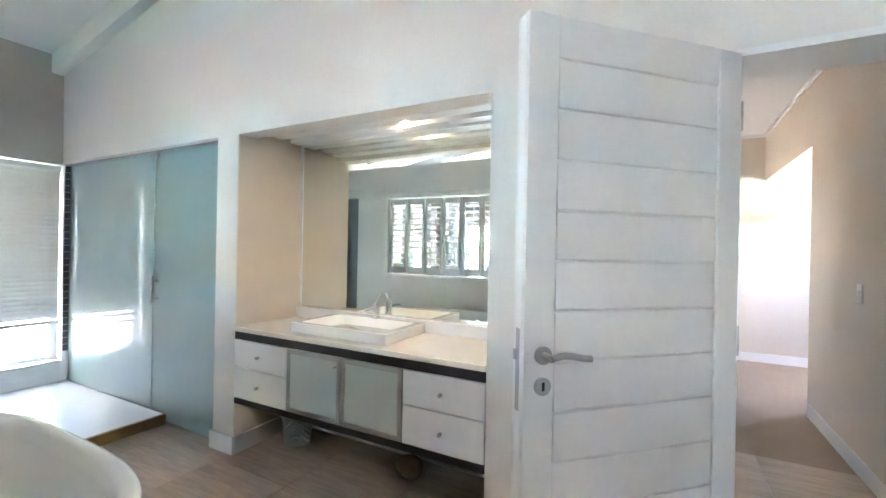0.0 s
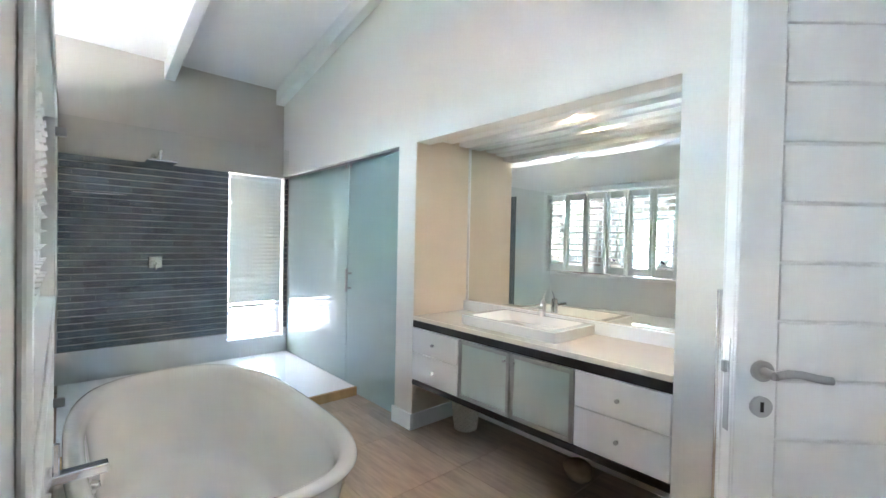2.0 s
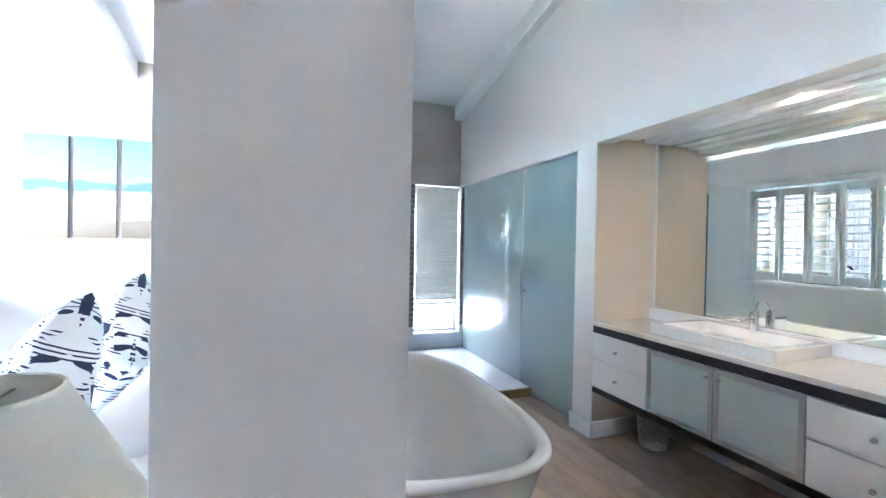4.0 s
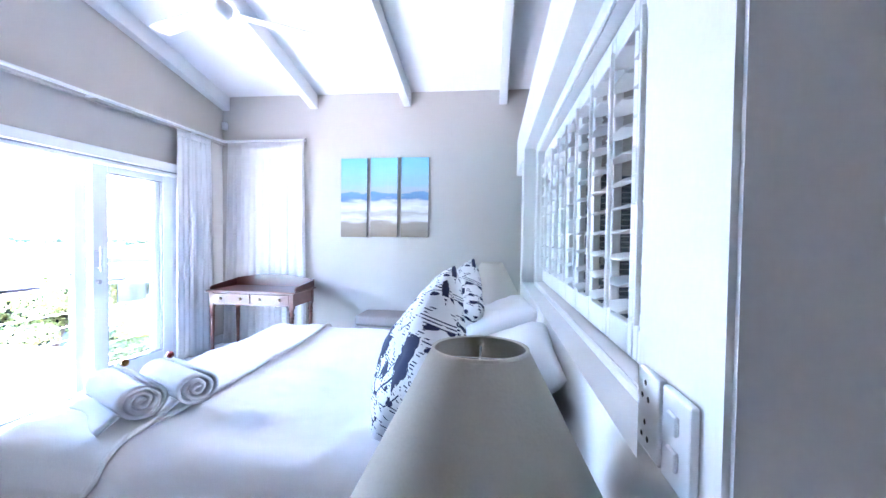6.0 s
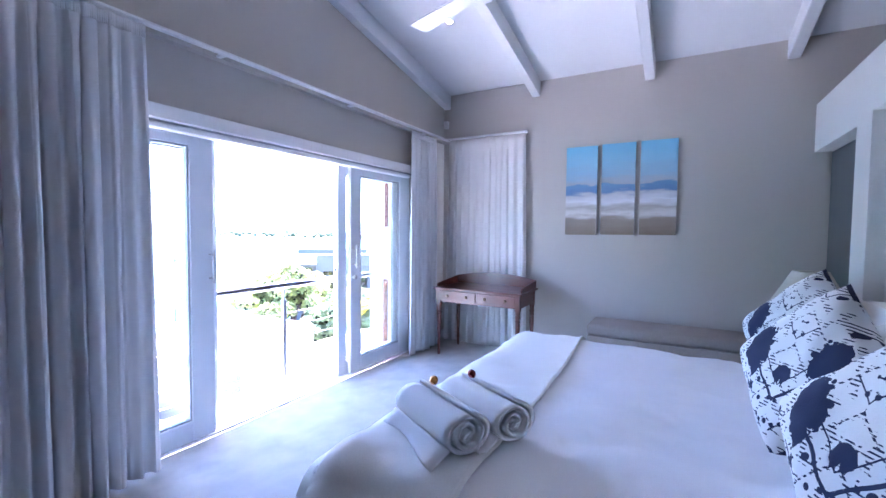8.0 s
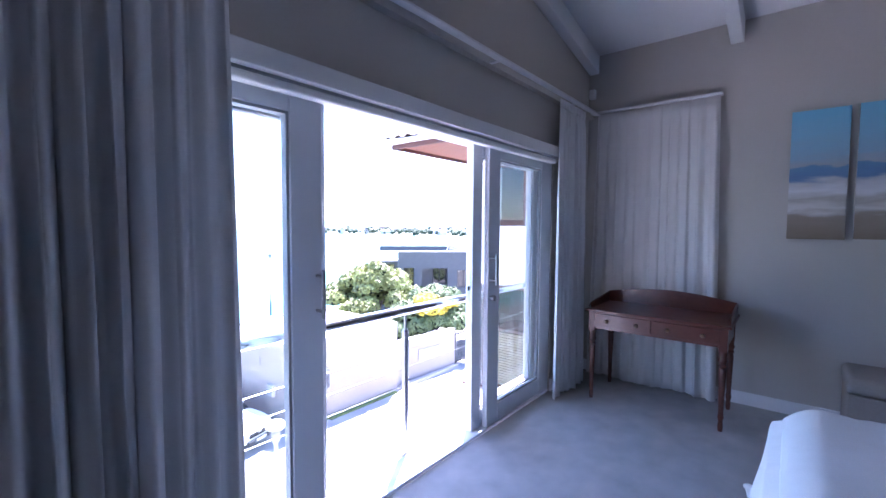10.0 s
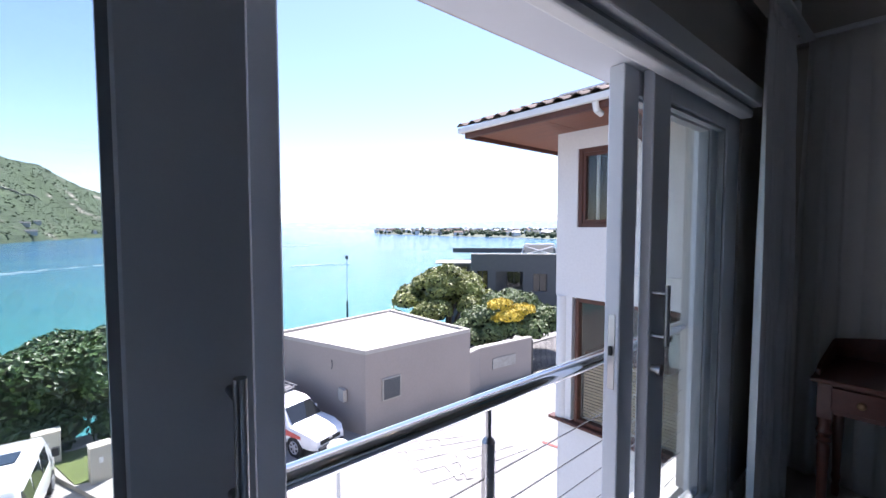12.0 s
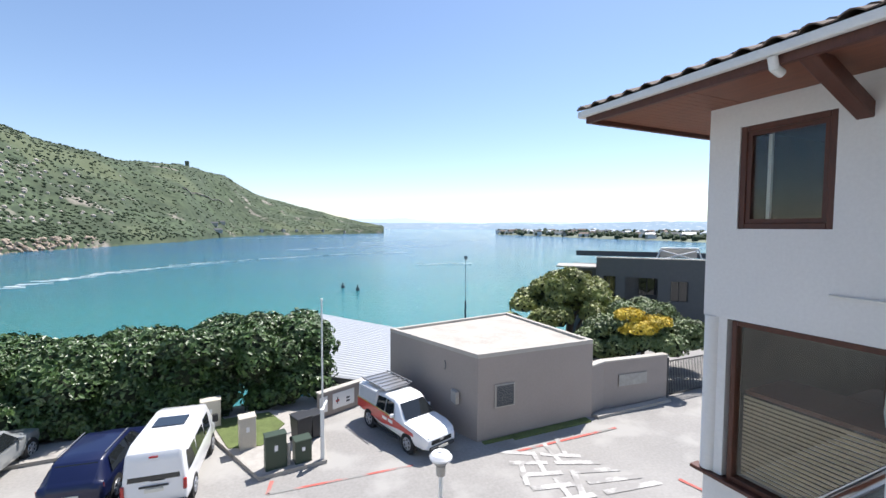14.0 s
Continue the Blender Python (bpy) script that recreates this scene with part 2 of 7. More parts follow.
# alcove and cubicle behind the north wall
structure("wall_alcove", [
    (-2.77, -0.59, YN + 0.56, YN + 0.7, 0, 2.4), (-0.83, -0.59, YN + 0.24, YN + 0.56, 0, 2.4), (-2.569, -2.561, YN + 0.004, YN + 0.56, 0.1, 2.13)],
    "wall_cream", "cream painted back wall of the vanity alcove", "wall")
structure("ceiling_alcove", [(-2.77, -0.59, YN + 0.12, YN + 0.56, 2.13, 2.2)], "ceiling", "white boarded alcove soffit", "ceiling")
structure("wall_cubicle", [(XW, -2.77, 4.1, 4.2, 0, 2.6), (-2.77, -2.67, YN + 0.56, 4.2, 0, 2.6)], "wall_white", "plain white wall of the toilet cubicle", "wall")
structure("ceiling_cubicle", [(XW, -2.67, YN + 0.12, 4.2, 2.45, 2.5)], "ceiling", "white flat ceiling", "ceiling")
# hall behind the doorway
structure("wall_hall_east", [(0.955, 1.1, YN + 0.24, 5.05, 0, 2.5), (1.1, 2.6, 4.95, 5.05, 0, 2.9), (0.955, 1.1, YN + 0.24, 5.05, 2.5, 2.9), (0.955, 1.1, 5.05, 7.0, 2.28, 2.9)], "wall_cream", "cream painted hall wall with a light switch", "wall")
structure("wall_hall_west", [(-0.04, 0.081, YN + 0.24, 7.0, 0, 2.9)], "wall_cream", "cream painted hall wall", "wall")
structure("wall_hall_end", [(-0.04, 2.7, 7.0, 7.15, 0, 2.9), (2.6, 2.75, 4.95, 7.0, 0, 1.4), (2.6, 2.75, 4.95, 7.0, 1.82, 2.9)], "wall_cream", "pale sunlit wall at the end of the hall", "wall")
structure("ceiling_hall", [(-0.04, 2.75, YN + 0.12, 7.15, 2.87, 2.95)], "ceiling", "white flat hall ceiling", "ceiling")

# roof slab with its underside as ceiling
bm = bmesh.new()
x0, x1, y0, y1 = XW - 0.25, XE + 0.2, YS - 0.25, 4.3
vs = [bm.verts.new((x, y, ceiling_z(x) + dz)) for dz in (0, 0.25) for x, y in ((x0, y0), (x1, y0), (x1, y1), (x0, y1))]
for f in ((0, 1, 2, 3), (4, 5, 6, 7), (0, 1, 5, 4), (1, 2, 6, 5), (2, 3, 7, 6), (3, 0, 4, 7)):
    bm.faces.new([vs[i] for i in f])
tagged(part("ceiling", bm, "ceiling"), "white painted sloping ceiling rising to the east", "ceiling", kind="structure")
# unseen overhang added to keep direct sun off the west windows
structure("eaves_west", [(XW - 1.25, XW - 0.25, YS - 0.62, 4.3, 2.70, 2.78)], "ceiling", "added white slab, out of view, that shades the west windows", "eaves")
# eaves outside the sliding doors
structure("eaves_south", [(XW - 0.6, XE + 0.4, YS - 0.62, YS - 0.25, 2.25, 2.33)], "ceiling", "white eaves soffit over the balcony door", "eaves")

structure("floor", [(XW, -0.585, 0.19, YN, -0.1, 0), (-0.585, XE, 0.1, YN, -0.1, 0), (-2.77, -0.59, YN, YN + 0.9, -0.1, 0), (XW, -2.77, YN, 4.2, -0.1, 0), (-0.04, 2.7, YN, 7.1, -0.1, 0)],
          "grout_floor", "beige stone tiled floor", "floor")
structure("floor_carpet", [(XW, -0.585, YS, 0.19, -0.1, 0), (-0.585, XE, YS, 0.1, -0.1, 0)], "carpet", "pale loop-pile carpet floor", "floor")

# rafters
for y in (-3.455, -2.33, -1.19, -0.085, 1.095, 2.155):
    bm = bmesh.new()
    n = 6
    vs = []
    for x in (XW, XE):
        for dy, dz in ((-0.045, -0.165), (0.045, -0.165), (0.045, 0.02), (-0.045, 0.02)):
            vs.append(bm.verts.new((x, y + dy, ceiling_z(x) + dz)))
    for f in ((0, 1, 5, 4), (1, 2, 6, 5), (2, 3, 7, 6), (3, 0, 4, 7), (0, 1, 2, 3), (4, 5, 6, 7)):
        bm.faces.new([vs[i] for i in f])
    bmesh.ops.bevel(bm, geom=[e for e in bm.edges if abs(e.verts[0].co.x - e.verts[1].co.x) > 1], offset=0.006, segments=1, affect="EDGES")
    tagged(part("rafter", bm, "white"), "white painted exposed timber rafter", "rafter", "rafters under the ceiling", kind="structure")

# the low partition between bathroom and bedroom
PART = pose(-0.585, 0.078, 0)          # local x runs west as negative
partition = new("partition")
partition.matrix_basis = PART
tagged(partition, "half-height painted partition with a shuttered opening", "partition wall", kind="structure")
PT, PTOP = 0.22, 2.445
NX0, NX1, NZ0, NZ1 = -2.90, -0.20, 1.0, 2.02      # shutter opening
SET = 0.095                                        # depth of the recess round it
bm = bmesh.new()
bm_box(bm, -0.27, 0, 0, SET, 0, PTOP)
bm_box(bm, -0.16, 0, SET, PT, 0, PTOP)
bmesh.ops.remove_doubles(bm, verts=bm.verts[:], dist=0.0001)
bmesh.ops.bevel(bm, geom=[e for e in bm.edges if all(abs(v.co.x) < 1e-4 and (v.co.y < 1e-4 or v.co.y > PT - 1e-4) for v in e.verts) and abs(e.verts[0].co.z - e.verts[1].co.z) > 1], offset=0.008, segments=2, affect="EDGES")
for b in ((-3.42, -3.165, 0, PT, 0, PTOP), (-3.165, -0.27, 0, PT, 2.09, PTOP), (-3.165, -0.27, 0, PT, 0, 0.97),
          (NX1, -0.16, SET, PT, 0, PTOP), (-0.27, NX1, SET, PT, 2.09, PTOP), (-0.27, NX1, SET, PT, 0, 0.97), (-3.165, NX0, SET, PT, 0.97, 2.09), (NX0, NX1, SET, PT, NZ1, 2.09), (NX0, NX1, SET, PT, 0.97, NZ0), (-4.415, -3.42, 0, PT, 2.05, PTOP)):
    bm_box(bm, *b)
part("wall_body", bm, "wall_white", partition)

# ---- bathroom ----
ORIGIN[0] = 0.16
def grooved_door():
    """An open leaf with boarded panels; its hinge edge stands on the origin, and it runs along +x."""
    W, H, T = 0.815, 2.035, 0.042
    ob = thing("bathroom_door", pose(-0.085, 2.19, 0.005, 0, 0, 180 + 45.2), "white painted boarded door standing open beside the doorway", "door")
    bm = bmesh.new()
    bm_box(bm, 0.001, W, -T / 2, T / 2, 0, H, bevel=0.003)
    part("leaf_core", bm, "white", ob)
    bm = bmesh.new()
    side = 0.011
    s0, s1, z0, z1 = 0.10, W - 0.10, 0.13, H - 0.125
    for s in (-1, 1):
        y0, y1 = (T / 2 + 0.001, T / 2 + side) if s > 0 else (-T / 2 - side, -T / 2 - 0.001)
        for b in ((0.001, s0, y0, y1, 0, H), (s1, W, y0, y1, 0, H), (s0, s1, y0, y1, 0, z0), (s0, s1, y0, y1, z1, H)):
            bm_box(bm, *b, bevel=0.003)
    part("door_frame", bm, "white", ob)
    n = 12
    h = (z1 - z0) / n
    me = None
    for s in (-1, 1):
        for i in range(n):
            if me is None:
                bm = bmesh.new()
                bm_box(bm, s0 + 0.002, s1 - 0.002, -0.004, 0.004, -h / 2 + 0.0025, h / 2 - 0.0025, bevel=0.003)
                o = part("board", bm, "white", ob)
                me = o.data
            else:
                o = new("board", me)
                o.parent = ob
            o.location = (0, s * (T / 2 + 0.004), z0 + h * (i + 0.5))
    for s in (-1, 1):
        y = s * (T / 2 + side)
        bm = bmesh.new()
        bm_cyl(bm, (W - 0.062, y, 1.045), (W - 0.062, y + s * 0.01, 1.045), 0.026, sides=32)
        bm_cyl(bm, (W - 0.062, y + s * 0.01, 1.045), (W - 0.062, y + s * 0.05, 1.045), 0.011)
        o = part("lever_handle", bm, "steel", ob, "brushed steel lever handle", smooth="auto")
        bm = bmesh.new()
        pts = [(W - 0.062 - 0.13 * k / 8, y + s * (0.05 - 0.004 * math.sin(k / 8 * math.pi)), 1.045 + 0.006 * math.sin(k / 8 * math.pi * 1.5)) for k in range(9)]
        for p, q in zip(pts, pts[1:]):
            bm_cyl(bm, p, q, 0.010, sides=12)
        part("lever", bm, "steel", o, smooth="auto")
        bm = bmesh.new()
        bm_cyl(bm, (W - 0.062, y, 0.955), (W - 0.062, y + s * 0.008, 0.955), 0.026, sides=32)
        o = part("keyhole_plate", bm, "steel", ob, smooth="auto")
        bm = bmesh.new()
        bm_box(bm, W - 0.066, W - 0.058, y + s * 0.008, y + s * 0.0095, 0.943, 0.968)
        part("keyhole", bm, "handle_dark", o)
    box_part("lock_plate", (W, W + 0.002, -0.011, 0.011, 0.88, 1.12), "steel", ob, bevel=0.0008)
    box_part("latch_bolt", (W + 0.002, W + 0.013, -0.007, 0.007, 1.03, 1.06), "steel", ob, bevel=0.002)
    for z in (0.25, 1.05, 1.82):
        bm = bmesh.new()
        bm_cyl(bm, (-0.004, 0.028, z - 0.05), (-0.004, 0.028, z + 0.05), 0.006)
        part("hinge", bm, "steel", ob)
    return ob


grooved_door()
# doorway lining and track over it
structure("door_frame", [(-0.0745, -0.058, YN - 0.004, YN + 0.244, 0, 2.04), (0.735, 0.764, YN - 0.004, YN + 0.244, 0, 2.04), (-0.0745, 0.764, YN - 0.004, YN + 0.244, 2.04, 2.066)], "white", "white painted door lining", "door frame")
structure("baseboard_hall", [(0.785, 0.80, YN + 0.25, 5.0, 0, 0.11), (-0.069, 2.6, 6.985, 7.0, 0, 0.11)], "white", "white skirting along the hall", "skirting")
structure("cornice_hall", [(0.775, 0.795, YN + 0.25, 7.0, 2.83, 2.87), (-0.069, 0.775, 6.98, 7.0, 2.83, 2.87)], "white", "white ceiling trim in the hall", "cornice")
structure("baseboard", [(-2.945, -2.715, YN - 0.016, YN + 0.0, 0, 0.12), (-2.729, -2.713, YN, YN + 0.55, 0, 0.12), (-2.73, -0.985, YN + 0.545, YN + 0.56, 0, 0.12),
                        (-0.985, -0.07, YN - 0.016, YN, 0, 0.12)], "white", "white moulded skirting board", "skirting")
sw = thing("light_switch", pose(0.792, 3.98, 1.12), "white plastic light switch on the hall wall", "light switch")
box_part("plate", (-0.004, 0.008, -0.04, 0.04, -0.06, 0.06), "white", sw, bevel=0.003)
box_part("rocker", (-0.009, -0.004, -0.012, 0.012, -0.02, 0.02), "white", sw, bevel=0.002)


def downlight(x, y, z, tilt_x=0.0, label="small recessed ceiling downlight, lit warm"):
    ob = thing("downlight", pose(x, y, z, 0, -math.degrees(math.atan(SLOPE)) if tilt_x else 0, 0), label, "downlight", "recessed downlights")
    bm = bmesh.new()
    bm_lathe(bm, [(0.028, 0.0), (0.03, -0.004), (0.044, -0.004), (0.046, 0.0)], 24)
    part("trim_ring", bm, "white", ob, smooth="auto")
    bm = bmesh.new()
    bmesh.ops.create_circle(bm, cap_ends=True, radius=0.027, segments=20, matrix=Matrix.Translation((0, 0, -0.001)))
    part("bulb", bm, "bulb", ob)
    return ob


for x in (-1.72,):
    downlight(x, 2.58, 2.128)
    d = bpy.data.lights.new("alcove_spot", "SPOT")
    d.energy, d.spot_size, d.spot_blend, d.color, d.shadow_soft_size = 0.035, radians(150), 0.9, (1.0, 0.82, 0.62), 0.03
    o = new("alcove_spot", d)
    o.matrix_basis = pose(x + ORIGIN[0], 2.58, 2.085)

# vanity
van = thing("vanity_unit", pose(-1.86, 2.2, 0), "floating white vanity with drawers and frosted doors", "vanity")
L = 0.868
box_part("carcass", (-L, L, 0.02, 0.54, 0.372, 0.745), "white", van)
box_part("top_band", (-L - 0.002, L + 0.002, 0.002, 0.538, 0.748, 0.795), "black", van, "black edge band under the counter")
box_part("bottom_band", (-L - 0.002, L + 0.002, 0.002, 0.538, 0.335, 0.37), "black", van, "black lower edge band")


def drawer(x0, x1, z0, z1):
    o = box_part("drawer", (x0 + 0.003, x1 - 0.003, 0.0, 0.018, z0 + 0.003, z1 - 0.003), "white", van, bevel=0.002)
    bm = bmesh.new()
    c = ((x0 + x1) / 2, 0, (z0 + z1) / 2)
    bm_cyl(bm, (c[0], -0.002, c[2]), (c[0], -0.014, c[2]), 0.005, sides=12)
    bm_cyl(bm, (c[0], -0.014, c[2]), (c[0], -0.026, c[2]), 0.010, 0.009, sides=16)
    part("knob", bm, "steel", o, smooth="auto")


for x0, x1 in ((-L, -0.397), (0.42, L)):
    drawer(x0, x1, 0.372, 0.57)
    drawer(x0, x1, 0.57, 0.745)
for x0, x1, hx in ((-0.397, 0.018, -0.015), (0.018, 0.42, 0.05)):
    bm = bmesh.new()
    for b in ((x0 + 0.003, x0 + 0.028, 0.0, 0.018, 0.375, 0.742), (x1 - 0.028, x1 - 0.003, 0.0, 0.018, 0.375, 0.742), (x0 + 0.028, x1 - 0.028, 0.0, 0.018, 0.375, 0.4), (x0 + 0.028, x1 - 0.028, 0.0, 0.018, 0.717, 0.742)):
        bm_box(bm, *b, bevel=0.0015)
    o = part("door", bm, "steel", van, "steel-framed frosted glass door")
    box_part("pane", (x0 + 0.026, x1 - 0.026, 0.005, 0.011, 0.398, 0.719), "frosted_cab", o)
    bm = bmesh.new()
    bm_cyl(bm, (hx, -0.001, 0.69), (hx, -0.02, 0.69), 0.007, sides=14)
    part("knob", bm, "steel", o)
counter = tagged(box_part("countertop", (-2.56, -0.833, 2.197, 2.735, 0.797, 0.826), "stone_top", bevel=0.004, segments=2), "polished cream stone counter over the vanity", "countertop")
box_part("backsplash", (-2.558, -0.835, 2.70, 2.735, 0.827, 0.90), "white", None)
tagged(bpy.data.objects["backsplash"], "white ledge below the mirror", "backsplash")
mir = thing("mirror", pose(-1.86, 2.757, 0), "large wall mirror with a slim white frame", "mirror")
box_part("mirror_glass", (-0.84, 0.868, -0.022, -0.014, 0.905, 2.09), "mirror", mir)
bm = bmesh.new()
for b in ((-0.868, -0.842, -0.03, 0.0, 0.902, 2.12), (-0.842, 0.868, -0.03, 0.0, 2.092, 2.12)):
    bm_box(bm, *b, bevel=0.003)
part("frame", bm, "white", mir)
for i, (y0, y1, z0) in enumerate(((2.325, 2.42, 2.095), (2.46, 2.54, 2.105), (2.62, 2.70, 2.10))):
    structure("soffit_trim", [(-2.72, -0.99, y0, y1, z0, 2.129)], "white", "white moulded strip under the alcove soffit", "trim")

basin = thing("wash_basin", pose(-1.955, 2.485, 0.827), "white rectangular ceramic basin set on the counter", "basin")
bm = bmesh.new()
hx, hy = 0.355, 0.212


def rect_ring(bm, hx, hy, z, r, n=6):
    vs = []
    for cx, cy, a0 in ((hx - r, hy - r, 0), (-hx + r, hy - r, 90), (-hx + r, -hy + r, 180), (hx - r, -hy + r, 270)):
        for k in range(n + 1):
            a = radians(a0 + 90 * k / n)
            vs.append(bm.verts.new((cx + r * math.cos(a), cy + r * math.sin(a), z)))
    return vs


def skin(bm, rings, close=True):
    for a, b in zip(rings, rings[1:]):
        k = len(a)
        for i in range(k):
            j = (i + 1) % k
            bm.faces.new((a[i], a[j], b[j], b[i]))
    if close:
        bm.faces.new(rings[-1])


rings = [rect_ring(bm, hx, hy, 0.0, 0.012), rect_ring(bm, hx, hy, 0.056, 0.012), rect_ring(bm, hx - 0.004, hy - 0.004, 0.06, 0.012)]
inner = [rect_ring(bm, hx - 0.05, hy - 0.03, 0.06, 0.03), rect_ring(bm, hx - 0.056, hy - 0.036, 0.054, 0.03), rect_ring(bm, hx - 0.10, hy - 0.075, 0.008, 0.05)]
skin(bm, rings + inner)
part("bowl", bm, "ceramic", basin, smooth="auto")
tap = thing("basin_mixer", pose(-1.955, 2.665, 0.827), "chrome basin mixer tap with lever on top", "tap")
bm = bmesh.new()
bm_cyl(bm, (0, 0, 0.06), (0, 0, 0.145), 0.024, 0.022, 24)
part("body", bm, "chrome", tap, smooth="auto")
bm = bmesh.new()
bm_box(bm, -0.014, 0.014, -0.13, 0.0, 0.11, 0.13, bevel=0.006, segments=2)
part("spout", bm, "chrome", tap)
bm = bmesh.new()
bm_cyl(bm, (0, 0, 0.147), (0, 0, 0.165), 0.022, 0.018, 20)
bm_cyl(bm, (0, 0.0, 0.16), (0, 0.035, 0.22), 0.005, 0.004, 10)
part("lever", bm, "chrome", tap, smooth="auto")

# wicker basket and stone under the vanity
bk = thing("wicker_basket", pose(-2.50, 2.53, 0), "small white wicker basket under the vanity", "basket")
bm = bmesh.new()
rows = 14
for i in range(rows):
    z = 0.008 + 0.015 * i
    r = 0.075 + 0.025 * i / rows
    n = 36
    ring = [(r + 0.004 * (1 if (k + i) % 2 else -1), 2 * math.pi * k / n) for k in range(n)]
    pts = [Vector((a * math.cos(b), a * math.sin(b), z)) for a, b in ring]
    for k in range(n):
        bm_cyl(bm, pts[k], pts[(k + 1) % n], 0.0075, sides=5, caps=False)
part("weave", bm, "basket", bk)
bm = bmesh.new()
bm_lathe(bm, [(0.0, 0.004), (0.07, 0.004), (0.09, 0.2)], 24)
part("lining", bm, "basket", bk)
bm = bmesh.new()
bmesh.ops.create_icosphere(bm, subdivisions=3, radius=1)
for v in bm.verts:
    v.co = v.co * (1 + 0.18 * noise.noise(v.co * 1.3)) * Vector((0.09, 0.07, 0.065)).length / 0.13
    v.co = Vector((v.co.x * 0.085, v.co.y * 0.075, max(v.co.z * 0.062, -0.055) + 0.055))
o = part("door_stop_stone", bm, "rock", smooth=True)
o.location = (-1.45, 2.56, 0)
tagged(o, "rough brown stone on the floor under the vanity", "stone")

# frosted screen to the cubicle
fs = thing("frosted_screen", pose(0, 2.265, 0), "fixed frosted green glass panel beside the shower", "glass screen")
box_part("pane", (-5.145, -3.78, -0.005, 0.005, 0.012, 2.045), "frosted", fs)
fd = thing("frosted_door", pose(0, 2.265, 0), "frosted green glass door with steel pull handle", "glass door")
o = box_part("pane", (-3.77, -2.936, -0.005, 0.005, 0.012, 2.045), "frosted", fd)
bm = bmesh.new()
for z in (0.93, 1.06):
    bm_cyl(bm, (-3.706, -0.005, z), (-3.706, -0.055, z), 0.008, sides=10)
bm_cyl(bm, (-3.706, -0.055, 0.9), (-3.706, -0.055, 1.105), 0.012, sides=14)
part("pull_handle", bm, "steel", fd, "brushed steel pull handle", smooth="auto")
for x, z in ((-3.74, 2.03), (-3.82, 2.03)):
    box_part("clamp", (x - 0.02, x + 0.02, -0.012, 0.012, z - 0.02, z + 0.02), "steel", fd if x > -3.78 else fs, bevel=0.002)
structure("door_track", [(XW - 0.155, -2.935, 2.25, 2.28, 2.046, 2.061)], "steel", "slim steel head track", "trim")

# shower
structure("shower_floor", [(XW - 0.16, -3.585, 0.31, 2.25, 0.0, 0.075)], "shower_white", "raised white shower tray", "shower tray")
structure("shower_step", [(-3.585, -3.56, 0.31, 2.25, 0.0, 0.08)], "brass", "wooden edge strip of the shower tray", "step")
gs = thing("shower_screen", pose(-3.57, 0, 0), "clear frameless glass shower screen", "glass screen")
o = box_part("pane", (-0.004, 0.004, 0.31, 1.62, 0.082, 2.03), "glass", gs)
for z in (0.4, 1.93):
    box_part("bracket", (-0.012, 0.012, 0.30, 0.35, z - 0.025, z + 0.025), "steel", gs, bevel=0.002)
# bath
tub = thing("bathtub", pose(-2.345, 0.772, 0), "freestanding white oval bath with a thin rim", "bathtub")


def oval(bm, a, b, z, p0=3.0, n=72, dx=0.0):
    vs = []
    for k in range(n):
        t = 2 * math.pi * k / n
        c, s = math.cos(t), math.sin(t)
        p = p0 if c > 0 else p0 - 0.7
        vs.append(bm.verts.new((dx + a * math.copysign(abs(c) ** (2 / p), c), b * math.copysign(abs(s) ** (2 / p), s), z)))
    return vs


bm = bmesh.new()
prof = [(0.60, 0.30, 0.0), (0.635, 0.325, 0.05), (0.70, 0.36, 0.25), (0.77, 0.405, 0.48), (0.80, 0.424, 0.565), (0.818, 0.434, 0.582), (0.826, 0.438, 0.594), (0.822, 0.434, 0.604), (0.805, 0.42, 0.608),
        (0.778, 0.396, 0.604), (0.762, 0.382, 0.592), (0.745, 0.37, 0.55), (0.69, 0.345, 0.35), (0.62, 0.305, 0.2), (0.55, 0.26, 0.15), (0.3, 0.14, 0.135)]
skin(bm, [oval(bm, a, b, z, 3.4 if z > 0.3 else 2.9) for a, b, z in prof])
part("shell", bm, "ceramic", tub, smooth=True)
bm = bmesh.new()
bm_cyl(bm, (0.10, -0.366, 0.49), (0.10, -0.345, 0.485), 0.036, sides=28)
bm_box(bm, 0.066, 0.134, -0.348, -0.335, 0.478, 0.498, bevel=0.004)
part("overflow", bm, "chrome", tub, "chrome overflow fitting", smooth="auto")
bt = thing("bath_spout", pose(-1.96, 0.31, 0.66), "chrome bath spout fixed to the partition", "tap")
bm = bmesh.new()
bm_box(bm, -0.022, 0.022, -0.02, 0.13, -0.014, 0.014, bevel=0.005, segments=2)
part("spout", bm, "chrome", bt)
bm = bmesh.new()
bm_cyl(bm, (0.0, -0.01, 0.0), (0.0, 0.004, 0.0), 0.035, sides=24)
bm_box(bm, -0.006, 0.006, 0.004, 0.02, 0.0, 0.10, bevel=0.003)
part("lever", bm, "chrome", bt, smooth="auto")
tr = thing("towel_pole", pose(-0.825, 2.17, 0), "slim vertical chrome towel pole on the wall", "towel rail")
bm = bmesh.new()
bm_cyl(bm, (0, 0, 0.06), (0, 0, 1.2), 0.012)
part("pole", bm, "chrome", tr, smooth="auto")
for z in (0.12, 1.14):
    bm = bmesh.new()
    bm_cyl(bm, (0, 0, z), (0, 0.032, z), 0.008)
    part("bracket", bm, "chrome", tr)

ORIGIN[0] = 0.0
